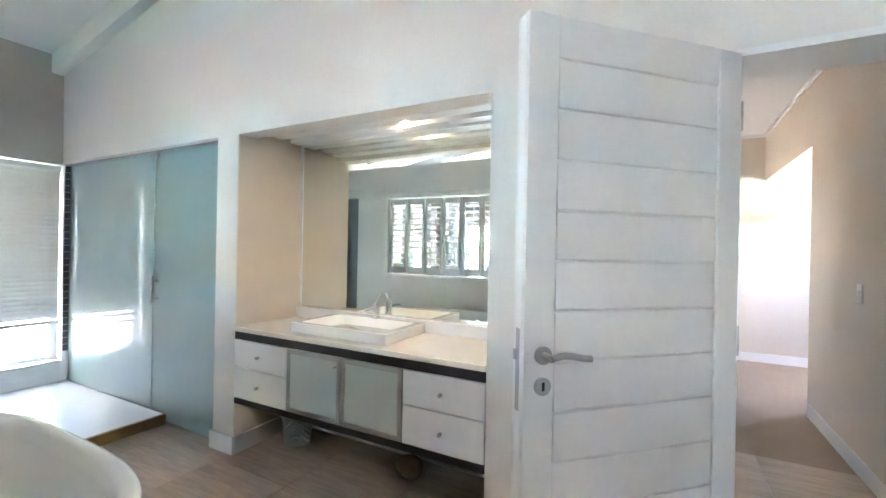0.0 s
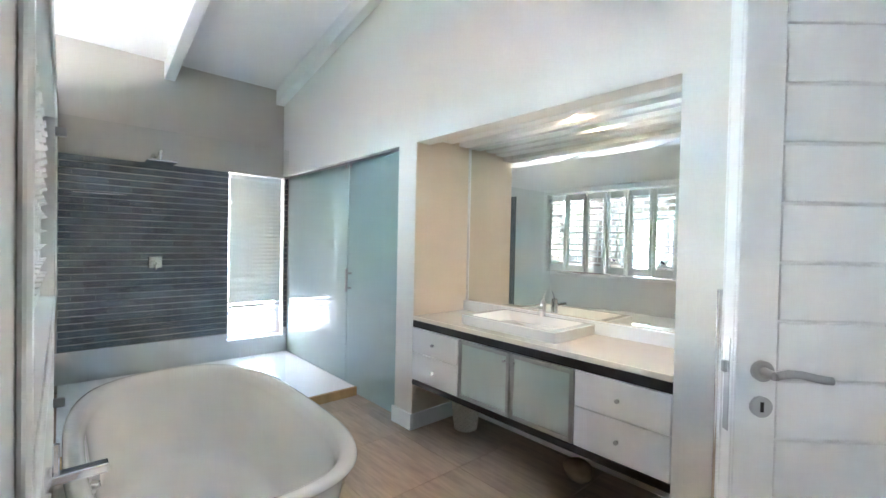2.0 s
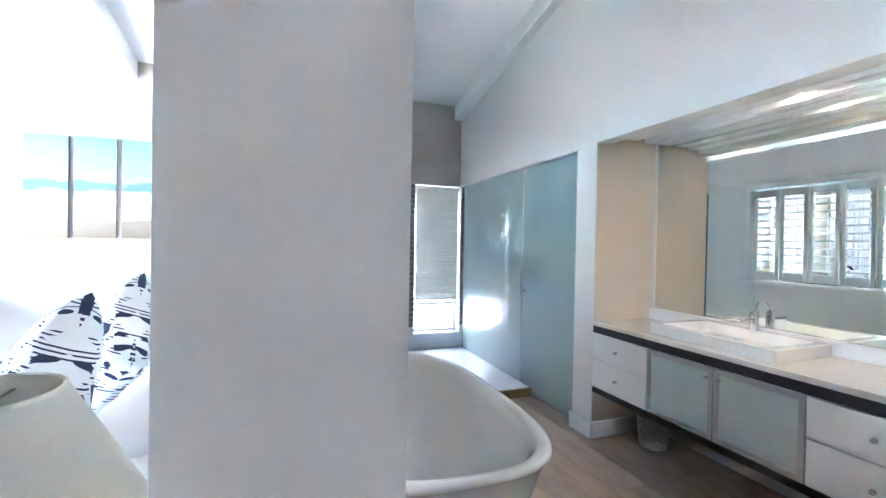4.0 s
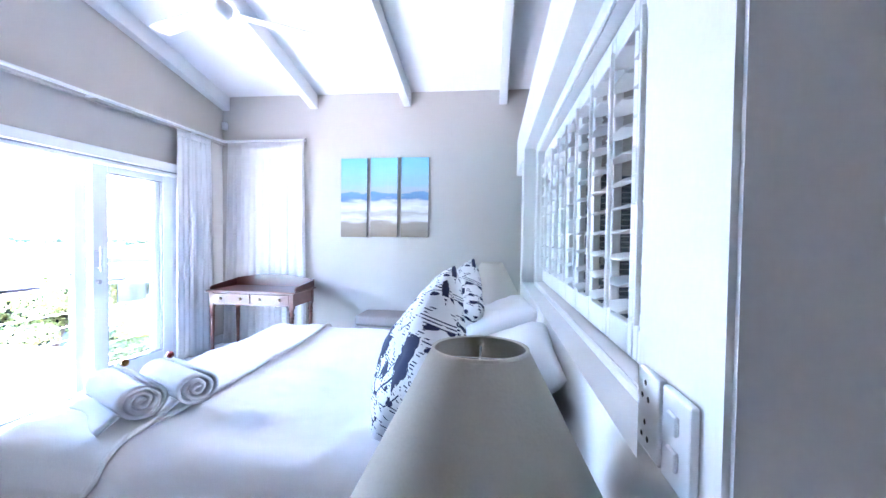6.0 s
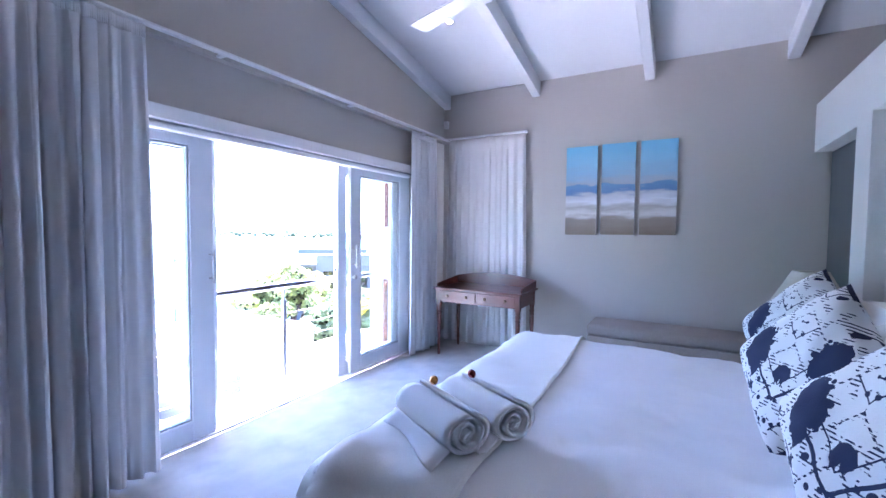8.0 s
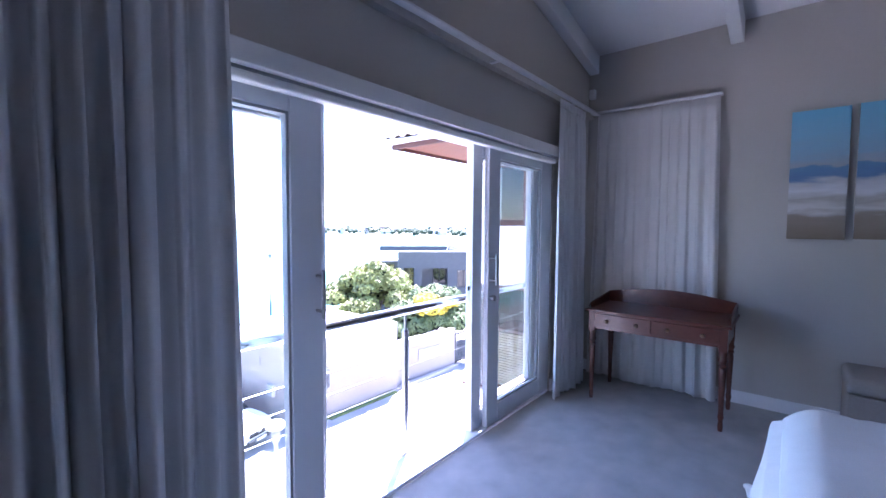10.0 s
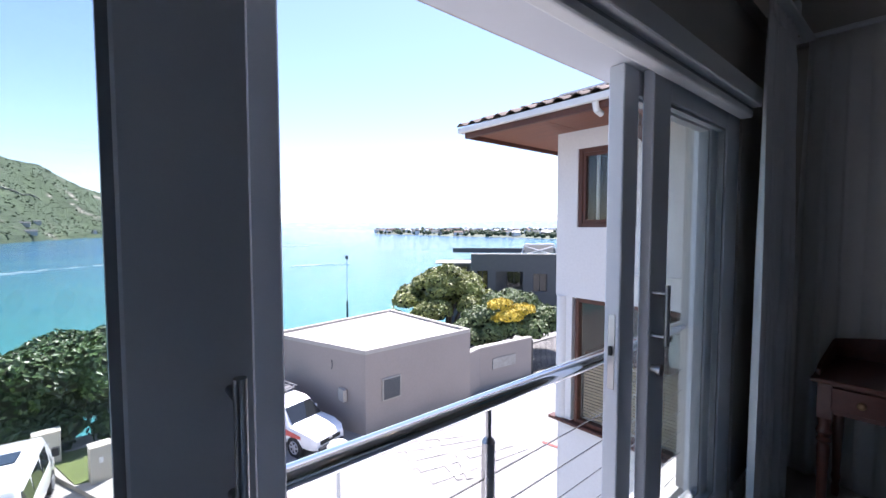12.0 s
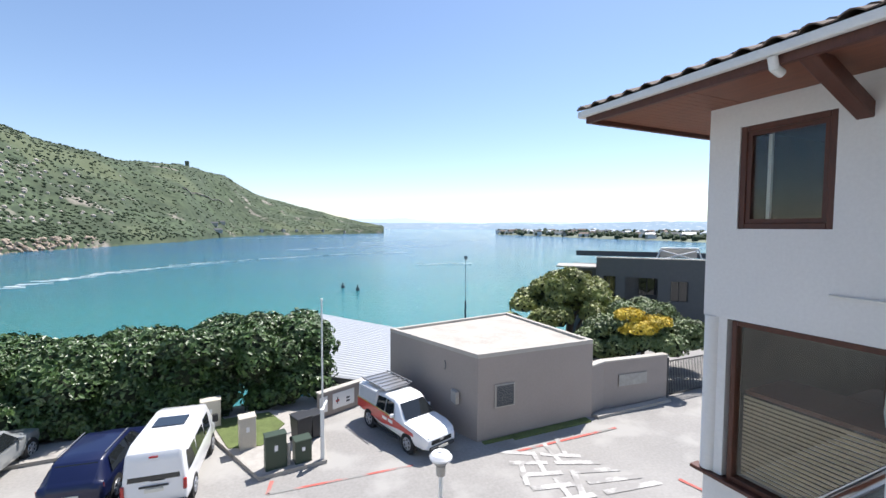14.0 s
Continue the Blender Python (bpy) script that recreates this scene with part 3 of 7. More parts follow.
# on the west wall of the shower
structure("shower_upstand", [(XW, XW + 0.012, 0.28, 1.63, 0.075, 0.345), (XW, XW + 0.012, 1.63, 2.26, 0.075, 0.25), (XW, XW + 0.012, 2.215, 2.26, 0.25, 0.345)], "shower_white", "smooth white panel low on the shower wall", "wall panel")
sh = thing("rain_shower", pose(-4.62, 0.975, 0), "square chrome rain shower head on an arm", "shower head")
bm = bmesh.new()
bm_box(bm, -0.11, 0.11, -0.11, 0.11, 2.0, 2.014, bevel=0.004)
part("head", bm, "chrome", sh)
bm = bmesh.new()
bm_cyl(bm, (-0.375, 0, 2.10), (0, 0, 2.10), 0.012)
bm_cyl(bm, (0, 0, 2.10), (0, 0, 2.01), 0.012)
bm_cyl(bm, (-0.38, 0, 2.10), (-0.372, 0, 2.10), 0.03)
part("arm", bm, "chrome", sh, smooth="auto")
mx = thing("shower_mixer", pose(-4.965, 0.99, 1.11), "square chrome shower mixer on the tiled wall", "mixer tap")
box_part("plate", (-0.013, 0.0, -0.055, 0.055, -0.055, 0.055), "chrome", mx, bevel=0.004)
bm = bmesh.new()
bm_cyl(bm, (0, 0, 0), (0.045, 0, 0), 0.022, 0.02, 20)
bm_box(bm, 0.03, 0.045, -0.008, 0.008, -0.07, 0.0, bevel=0.003)
part("lever", bm, "chrome", mx, smooth="auto")
gr = thing("grab_rail", pose(-4.98, 0.55, 1.72), "slim chrome rail on the tiled shower wall", "rail")
bm = bmesh.new()
bm_cyl(bm, (0.03, -0.15, 0), (0.03, 0.22, 0), 0.006)
for y in (-0.13, 0.2):
    bm_cyl(bm, (0, y, 0), (0.03, y, 0), 0.008)
part("bar", bm, "chrome", gr, smooth="auto")


def window_unit(y0, y1, z0, z1, label):
    ob = thing("window_1", pose(XW - 0.14, 0, 0), label, "window")
    ob["kind"] = "structure"
    bm = bmesh.new()
    t = 0.045
    for b in ((y0, y0 + t, z0, z1), (y1 - t, y1, z0, z1), (y0 + t, y1 - t, z0, z0 + t), (y0 + t, y1 - t, z1 - t, z1)):
        bm_box(bm, -0.03, 0.03, b[0], b[1], b[2], b[3], bevel=0.004)
    if z0 < 0.4:
        bm_box(bm, -0.03, 0.03, y0 + t, y1 - t, z0 + 0.26, z0 + 0.30, bevel=0.004)
    part("window_frame", bm, "alu", ob)
    o = box_part("pane", (-0.004, 0.004, y0 + t, y1 - t, z0 + t, z1 - t), "glass", ob)
    o.visible_shadow = False
    box_part("window_sill", (0.032, 0.139, y0 + 0.002, y1 - 0.002, z0 + 0.001, z0 + 0.012), "white", ob)
    return ob


window_unit(1.63, 2.215, 0.255, 2.045, "tall white framed window in the shower")
window_unit(2.75, 3.35, 1.3, 1.8, "small white framed cubicle window")
window_unit(-3.33, -2.53, 0.42, 2.35, "tall white framed window behind the curtain")
# area lamp added in the opening to boost the sky light entering there
d = bpy.data.lights.new("shower_window_light", "AREA")
d.shape, d.size, d.size_y, d.energy, d.color = "RECTANGLE", 0.32, 0.48, 0.03, (0.93, 0.97, 1.0)
new("shower_window_light", d).matrix_basis = look((XW - 0.10, 1.92, 0.45), (XW + 1.5, 1.3, 0.75))
vb = thing("venetian_blind", pose(XW - 0.035, 1.922, 0), "white slatted venetian blind, lowered most of the way", "blind")
box_part("headrail", (-0.025, 0.025, -0.275, 0.275, 1.985, 2.03), "white", vb, bevel=0.003)
me = None
for i in range(32):
    if me is None:
        bm = bmesh.new()
        bm_grid(bm, 4, 1, lambda u, v: ((u - 0.5) * 0.05, (v - 0.5) * 0.545, 0.004 * math.sin(math.pi * u)))
        thicken(bm, 0.0025)
        o = part("slat", bm, "blind", vb)
        me = o.data
    else:
        o = new("slat", me)
        o.parent = vb
    o.matrix_basis = pose(0, 0, 1.965 - 0.0415 * i, 0, -80, 0)
box_part("bottom_rail", (-0.026, 0.026, -0.275, 0.275, 0.605, 0.635), "blind", vb, bevel=0.003)
for y in (-0.17, 0.17):
    bm = bmesh.new()
    bm_cyl(bm, (0.028, y, 0.62), (0.028, y, 1.99), 0.0015, sides=5)
    part("ladder_cord", bm, "white", vb)

# shutters in the partition
N = 10
pw = (NX1 - NX0) / N
bm = bmesh.new()
for b in ((NX0 - 0.05, NX0, NZ0, NZ1), (NX1, NX1 + 0.045, NZ0, NZ1), (NX0 - 0.05, NX1 + 0.045, NZ1, NZ1 + 0.06), (NX0 - 0.05, NX1 + 0.045, NZ0 - 0.03, NZ0)):
    bm_box(bm, b[0], b[1], SET - 0.014, SET - 0.001, b[2], b[3], bevel=0.004)
    bm_box(bm, b[0], b[1], PT + 0.001, PT + 0.012, b[2], b[3], bevel=0.004)
part("shutter_surround", bm, "shutter", partition)
louvre_mesh = None
for i in range(N):
    x0, x1 = NX0 + pw * i + 0.004, NX0 + pw * (i + 1) - 0.004
    sp = new("shutter_panel")
    sp.matrix_basis = PART @ pose((x0 + x1) / 2, 0.15, 0)
    tagged(sp, "white louvred shutter panel with open slats", "shutter", "shutters in the partition")
    hw = (x1 - x0) / 2
    bm = bmesh.new()
    for b in ((-hw, -hw + 0.038, NZ0 + 0.012, NZ1 - 0.012), (hw - 0.038, hw, NZ0 + 0.012, NZ1 - 0.012), (-hw + 0.038, hw - 0.038, NZ0 + 0.012, NZ0 + 0.10), (-hw + 0.038, hw - 0.038, NZ1 - 0.09, NZ1 - 0.012)):
        bm_box(bm, b[0], b[1], -0.014, 0.014, b[2], b[3], bevel=0.003)
    part("panel_frame", bm, "shutter", sp)
    zs = NZ1 - 0.09 - (NZ0 + 0.10)
    k = 11
    for j in range(k):
        z = NZ0 + 0.10 + zs * (j + 0.5) / k
        if louvre_mesh is None:
            bm = bmesh.new()
            vs = bm_cyl(bm, (-hw + 0.040, 0, 0), (hw - 0.040, 0, 0), 1.0, sides=12)
            for v in bm.verts:
                v.co = Vector((v.co.x, v.co.y * 0.043, v.co.z * 0.0055))
            o = part("louvre", bm, "shutter", sp)
            louvre_mesh = o.data
        else:
            o = new("louvre", louvre_mesh)
            o.parent = sp
        o.matrix_basis = pose(0, 0, z, 12 if (i + j) % 5 else 9, 0, 0)
    bm = bmesh.new()
    bm_box(bm, -0.006, 0.006, -0.055, -0.043, NZ0 + 0.13, NZ1 - 0.12, bevel=0.002)
    part("tilt_rod", bm, "shutter", sp)

pd = thing("passage_door", PART @ pose(-3.92, 0.13, 0), "closed dark grey door at the far end of the partition", "door")
box_part("leaf", (-0.49, 0.49, -0.018, 0.018, 0.006, 2.045), "grey_door", pd, bevel=0.003)
bm = bmesh.new()
bm_cyl(bm, (-0.42, -0.018, 1.0), (-0.42, -0.05, 1.0), 0.009)
bm_cyl(bm, (-0.42, -0.05, 1.0), (-0.31, -0.05, 1.0), 0.008)
part("lever_handle", bm, "steel", pd)
# ---- bedroom: doors, curtains, rail ----
def sliding_panel(name, x0, x1, y0, y1, label, stile0=0.1, stile1=0.1):
    ob = thing(name, pose(0, 0, 0), label, "sliding door", "sliding door panels")
    z0, z1 = 0.02, 1.955
    bm = bmesh.new()
    for b in ((x0, x0 + stile0, z0, z1), (x1 - stile1, x1, z0, z1), (x0 + stile0, x1 - stile1, z0, z0 + 0.13), (x0 + stile0, x1 - stile1, z1 - 0.09, z1)):
        bm_box(bm, b[0], b[1], y0, y1, b[2], b[3], bevel=0.004)
    part("door_frame", bm, "alu", ob)
    bm = bmesh.new()
    for b in ((x0 + stile0 - 0.001, x0 + stile0 + 0.012, z0 + 0.13, z1 - 0.09), (x1 - stile1 - 0.012, x1 - stile1 + 0.001, z0 + 0.13, z1 - 0.09), (x0 + stile0 + 0.012, x1 - stile1 - 0.012, z0 + 0.129, z0 + 0.142), (x0 + stile0 + 0.012, x1 - stile1 - 0.012, z1 - 0.102, z1 - 0.089)):
        bm_box(bm, b[0], b[1], y0 + 0.008, y1 - 0.008, b[2], b[3])
    part("seal", bm, "grey_pvc", ob)
    o = box_part("pane", (x0 + stile0 + 0.002, x1 - stile1 - 0.002, (y0 + y1) / 2 - 0.004, (y0 + y1) / 2 + 0.004, z0 + 0.132, z1 - 0.092), "glass", ob)
    o.visible_shadow = False
    return ob


def bar_handle(parent, x, y, z0, z1, out):
    bm = bmesh.new()
    bm_cyl(bm, (x, y + out, z0), (x, y + out, z1), 0.009, sides=16)
    for z in (z0 + 0.03, z1 - 0.03):
        bm_cyl(bm, (x, y, z), (x, y + out, z), 0.007, sides=12)
    part("bar_handle", bm, "steel", parent, "brushed steel bar handle", smooth="auto")


p = sliding_panel("sliding_door", -1.995, -1.20, -3.565, -3.51, "pale aluminium framed glass door slid open", 0.155, 0.16)
bar_handle(p, -1.96, -3.51, 1.01, 1.22, 0.05)
p = sliding_panel("sliding_door", -2.07, -1.22, -3.655, -3.60, "outer pale aluminium framed glass door slid open", 0.12, 0.12)
bar_handle(p, -2.025, -3.655, 1.01, 1.22, -0.035)
p = sliding_panel("sliding_door", -4.18, -3.295, -3.549, -3.51, "pale aluminium framed glass door slid open", 0.12, 0.14)
bar_handle(p, -3.32, -3.51, 1.01, 1.22, 0.05)
bm = bmesh.new()
bm_cyl(bm, (-3.325, -3.51, 0.92), (-3.325, -3.49, 0.92), 0.014, sides=16)
bm_cyl(bm, (-3.325, -3.49, 0.92), (-3.325, -3.475, 0.92), 0.02, sides=16)
part("lock_knob", bm, "steel", p, smooth="auto")
p = sliding_panel("sliding_door", -4.1, -3.176, -3.61, -3.555, "outer pale aluminium framed glass door slid open", 0.1, 0.105)
box_part("lock_plate", (-3.176, -3.174, -3.595, -3.57, 0.86, 1.12), "steel", p, bevel=0.0006)
box_part("latch", (-3.174, -3.166, -3.588, -3.577, 0.98, 1.01), "handle_dark", p)
structure("door_frame_balcony", [
    (-4.24, -4.18, YS - 0.19, YS - 0.012, 0, 1.99), (-1.25, -1.19, YS - 0.19, YS - 0.002, 0, 1.99), (-4.18, -1.25, YS - 0.19, YS - 0.002, 1.955, 1.989),
    (-4.18, -1.25, YS - 0.19, YS - 0.002, 0.0, 0.018)], "alu", "pale aluminium sliding door frame and track", "door frame")
pel = thing("blind_pelmet", pose(0, 0, 0), "white box pelmet with a rolled-up blind over the doors", "pelmet")
box_part("box", (-4.20, -1.40, YS, YS + 0.085, 1.968, 2.05), "white", pel, bevel=0.004)
box_part("blind_roll", (-4.17, -1.43, YS + 0.006, YS + 0.06, 1.918, 1.955), "white", pel, bevel=0.012, segments=3)
box_part("shadow_gap", (-4.19, -1.41, YS + 0.01, YS + 0.05, 1.955, 1.968), "grey_pvc", pel)
structure("curtain_batten", [(XW, XE, YS, YS + 0.05, 2.43, 2.50), (XW, XW + 0.05, -3.44, -2.42, 2.44, 2.50)], "wall", "painted timber batten carrying the curtain tracks", "batten")
structure("baseboard_bedroom", [(XW, XW + 0.015, YS, 0.0, 0, 0.1), (-1.19, XE, YS, YS + 0.015, 0, 0.1), (XW, -4.24, YS, YS + 0.015, 0, 0.1)], "white", "white skirting round the bedroom", "skirting")


def curtain(x0, x1, y, z0, z1, folds, seed, label, depth=0.045, turn=None, fabric="curtain"):
    rng = random.Random(seed)
    ph = [rng.uniform(0, 6.28) for _ in range(4)]
    W = x1 - x0
    ob = thing("curtain", turn or pose(0, 0, 0), label, "curtain")

    def f(u, v):
        k = folds * 2 * math.pi
        drop = 1 - v
        spread = 1 + 0.09 * drop
        warp = u + 0.012 * math.sin(7 * u + ph[0] + 1.5 * drop) + 0.02 * drop * math.sin(3 * u + ph[1])
        a = depth * (0.45 + 0.55 * min(1, drop * 2.2)) * (0.75 + 0.35 * math.sin(5.3 * u + ph[2]))
        yy = a * math.sin(k * warp) + 0.35 * a * math.sin(2.3 * k * warp + ph[3] + drop * 1.5)
        if v > 0.955:
            yy *= 0.45
        return (x0 + W * (0.5 + (u - 0.5) * spread) + 0.006 * math.sin(k * warp * 1.5), y + yy, z0 + (z1 - z0) * v + 0.012 * math.sin(11 * u) * (v < 0.01))

    bm = bmesh.new()
    bm_grid(bm, folds * 14, 26, f)
    thicken(bm, 0.0025)
    part("drape", bm, fabric, ob, smooth=True)
    bm = bmesh.new()
    n = folds * 14
    for i in range(n):
        p0, p1 = Vector(f(i / n, 0.985)), Vector(f((i + 1) / n, 0.985))
        d = Vector((0, 0.006, 0))
        v = [bm.verts.new(q) for q in (p0 + d + Vector((0, 0, -0.03)), p1 + d + Vector((0, 0, -0.03)), p1 + d + Vector((0, 0, 0.035)), p0 + d + Vector((0, 0, 0.035)))]
        bm.faces.new(v)
    thicken(bm, 0.002)
    part("heading_tape", bm, fabric, ob, smooth=True)
    return ob


curtain(-1.54, -0.88, -3.36, 0.015, 2.42, 9, 1, "pale lined curtain gathered beside the sliding doors")
curtain(-4.60, -4.09, -3.38, 0.015, 2.41, 6, 2, "pale lined curtain gathered in the corner by the doors", 0.035)
# the west window's curtain hangs along the wall
curtain(-3.38, -2.41, 0.0, 0.004, 2.45, 9, 3, "sheer white curtain drawn over the tall window", 0.022, pose(-4.91, 0, 0, 0, 0, 90), "sheer")
rail = thing("curtain_rail", pose(0, 0, 0), "slim white curtain rail over the tall window", "curtain rail")
box_part("rail", (-4.955, -4.89, -3.44, -2.40, 2.455, 2.475), "white", rail, bevel=0.004)
rail = thing("curtain_rail", pose(0, 0, 0), "slim white curtain rail over the sliding doors", "curtain rail")
box_part("rail", (-4.88, -0.80, -3.39, -3.34, 2.43, 2.445), "white", rail, bevel=0.003)
for x in (-4.4, -3.2, -2.0, -0.9):
    box_part("bracket", (x - 0.015, x + 0.015, -3.45, -3.39, 2.432, 2.444), "white", rail)

sensor = thing("alarm_sensor", pose(-4.97, -3.455, 2.66), "small white motion sensor in the corner", "sensor")
bm = bmesh.new()
bm_box(bm, -0.028, 0.028, -0.028, 0.028, -0.045, 0.045, bevel=0.01, segments=2)
part("case", bm, "white", sensor)
box_part("lens", (0.026, 0.031, -0.018, 0.018, -0.03, 0.0), "ceiling", sensor, bevel=0.003)
tv = thing("television", pose(-0.53, -3.17, 1.74, 0, 0, 12), "black flat television on a wall bracket", "television")
box_part("screen", (-0.36, 0.36, 0.0, 0.035, -0.26, 0.26), "tv", tv, bevel=0.006)
box_part("bracket_arm", (-0.05, 0.05, -0.26, 0.0, -0.05, 0.05), "black", tv)

# balcony rail outside
structure("balcony_slab", [(-4.6, 0.6, -3.90, YS - 0.25, -0.2, -0.03)], "wall_white", "pale plastered balcony ledge", "balcony")
br = thing("balcony_rail", pose(0, -3.735, 0), "polished steel balcony rail with tension wires", "railing")
bm = bmesh.new()
bm_cyl(bm, (-4.55, 0, 0.893), (0.55, 0, 0.893), 0.028, sides=24)
part("handrail", bm, "chrome", br, smooth="auto")
for x in (-4.5, -2.73, -0.9, 0.5):
    bm = bmesh.new()
    bm_cyl(bm, (x, 0, -0.03), (x, 0, 0.765), 0.021, sides=18)
    bm_cyl(bm, (x, 0, 0.765), (x, 0, 0.78), 0.021, 0.012, sides=18)
    bm_cyl(bm, (x, 0, 0.75), (x, 0, 0.875), 0.009, sides=12)
    bm_cyl(bm, (x, 0, -0.03), (x, 0, -0.015), 0.045, sides=18)
    part("post", bm, "steel", br, smooth="auto")
for i in range(6):
    bm = bmesh.new()
    bm_cyl(bm, (-4.5, 0, 0.08 + 0.115 * i), (0.5, 0, 0.08 + 0.115 * i), 0.0025, sides=6)
    part("wire", bm, "steel", br)

# ---- bed ----
BX, BY0, BY1, BZ = -2.33, 0.05, -1.98, 0.60
HW, R = 1.05, 0.15


def drape(s, half):
    """Sideways place and fall of a cloth s metres from the middle of a bed of that half width."""
    a = abs(s)
    flat = half - R
    if a <= flat:
        return s, 0.0
    arc = (a - flat) / R
    if arc < math.pi / 2:
        return math.copysign(flat + R * math.sin(arc), s), R * (1 - math.cos(arc))
    rest = a - flat - R * math.pi / 2
    return math.copysign(half + 0.2 * rest, s), R + rest


def cover(s, t, lift, crumple):
    """s across the bed, t from the head to the foot."""
    x, dx = drape(s, HW)
    y, dy = drape(t - 1.0, 1.0)
    y += 1.0
    fall = min(dx + dy, 0.50)
    q = Vector((s * 1.4, t * 1.4, 1.7))
    w = crumple * (0.024 * noise.noise(q * 0.9) + 0.026 * abs(noise.noise(q * 1.9 + Vector((4, 1, 0)))) + 0.009 * noise.noise(q * 4.0) + 0.006 * abs(noise.noise(q * 7.0)) + 0.004 * noise.noise(q * 13.0))
    ridge = crumple * 0.014 * max(0.0, 1 - abs((t - 0.55 - 0.18 * s + 0.06 * math.sin(4 * s)) * 9)) + crumple * 0.012 * max(0.0, 1 - abs((s - 0.35 + 0.25 * t) * 10))
    wave = 0.02 * math.sin(9 * t + 3 * s) * min(1, max(0, dx - R) * 5) + 0.0
    wave2 = 0.02 * math.sin(9 * s) * min(1, max(0, dy - R) * 5)
    return Vector((BX + x + math.copysign(lift * (dx > R * 0.6) + wave, s), BY0 - y - lift * (dy > R * 0.6) - wave2, BZ - fall + lift + w + ridge))


bed = thing("bed", pose(0, 0, 0), "wide bed with a low upholstered base", "bed")
box_part("base", (BX - HW + 0.05, BX + HW - 0.05, BY1 + 0.06, BY0, 0.06, 0.30), "taupe", bed, bevel=0.02, segments=2)
box_part("mattress", (BX - HW + 0.03, BX + HW - 0.03, BY1 + 0.04, BY0 - 0.005, 0.305, 0.585), "sheet", bed, bevel=0.05, segments=3)
for x in (-0.9, 0.9):
    for y in (-1.8, -0.1):
        bm = bmesh.new()
        bm_cyl(bm, (BX + x, y, 0), (BX + x, y, 0.06), 0.03)
        part("foot", bm, "darkwood", bed)


def cloth_thing(name, nu, nv, f, mat, label, category, thick=0.012):
    bm = bmesh.new()
    bm_grid(bm, nu, nv, f)
    thicken(bm, thick)
    return tagged(part(name, bm, mat, smooth=True), label, category)


cloth_thing("duvet", 130, 130, lambda u, v: cover((u - 0.5) * 2 * (HW + 0.36), 0.12 + v * 2.26, 0.018, 1.0), "sheet", "smooth white cotton duvet spread over the bed", "duvet")


def rib(s, t):
    cell = (math.floor(s / 0.09) + math.floor(t / 0.09)) % 2
    return 0.0025 * (0.5 + 0.5 * math.sin((s if cell else t) * 2 * math.pi / 0.018)) if cell else 0.0


BLANKET0 = 1.46
cloth_thing("blanket", 150, 60, lambda u, v: cover((u - 0.5) * 2 * (HW + 0.40), BLANKET0 + 0.05 * (0.5 - u) + 0.012 * math.sin(9 * u) + v * 0.95, 0.034, 0.8), "blanket", "cream woven blanket folded across the foot of the bed", "blanket", 0.012)
bm = bmesh.new()


def hem(u, v):
    q = cover((u - 0.5) * 2 * (HW + 0.40), BLANKET0 + 0.05 * (0.5 - u) + 0.012 * math.sin(9 * u), 0.036, 0.8)
    return q + Vector((0, 0.011 * math.cos(2 * math.pi * v), 0.011 * math.sin(2 * math.pi * v)))


bm_grid(bm, 100, 8, hem)
tagged(part("blanket_hem", bm, "blanket", bpy.data.objects["blanket"], smooth=True), "rolled cream hem")



def pillow(name, m, w, h, t, mat, label, category, seed=0, ears=0.0):
    """A stuffed pillow lying in its own x-y plane."""
    bm = bmesh.new()
    for s in (1, -1):
        def f(u, v):
            a, b = 2 * u - 1, 2 * v - 1
            pinch = 1 - 0.07 * (1 - a * a) * 0 - 0.06 * (1 - abs(a * b)) * max(abs(a), abs(b)) ** 4
            body = max(0.0, (1 - a ** 4) * (1 - b ** 4)) ** 0.5
            wr = 0.012 * noise.noise(Vector((a * 2 + seed, b * 2, s))) + 0.01 * noise.noise(Vector((a * 4, b * 4 + seed, s * 2)))
            return Vector((a * w / 2 * pinch, b * h / 2 * pinch, s * (t / 2 * body + wr * body)))
        bm_grid(bm, 22, 22, f)
    bmesh.ops.remove_doubles(bm, verts=bm.verts[:], dist=0.0005)
    ob = part(name, bm, mat, smooth=True)
    ob.matrix_basis = m
    return tagged(ob, label, category)


pillow("pillow", pose(-1.80, -0.20, 0.71, 8, 0, 4), 0.72, 0.46, 0.17, "sheet", "plump white cotton pillow at the head of the bed", "pillow", 1)
pillow("pillow", pose(-1.82, -0.13, 0.83, 22, 2, -3), 0.72, 0.46, 0.17, "sheet", "plump white cotton pillow stacked on another", "pillow", 2)
pillow("pillow", pose(-2.85, -0.20, 0.71, 8, 0, -3), 0.72, 0.46, 0.17, "sheet", "plump white cotton pillow at the head of the bed", "pillow", 3)
pillow("pillow", pose(-2.84, -0.13, 0.83, 22, -2, 2), 0.72, 0.46, 0.17, "sheet", "plump white cotton pillow stacked on another", "pillow", 4)

# indigo print on the cushions
pm = material("indigo_print_cotton", (0.72, 0.71, 0.70), 0.92, 260, 0.05, 0.25)
n, l = pm.node_tree.nodes, pm.node_tree.links
tc = n.new("ShaderNodeTexCoord")
sep = n.new("ShaderNodeSeparateXYZ")
l.new(tc.outputs["Object"], sep.inputs[0])


def node_math(op, a, b=None, c=None):
    k = n.new("ShaderNodeMath")
    k.operation = op
    for i, v in enumerate((a, b, c)):
        if v is None:
            continue
        if isinstance(v, (int, float)):
            k.inputs[i].default_value = v
        else:
            l.new(v, k.inputs[i])
    return k.outputs[0]


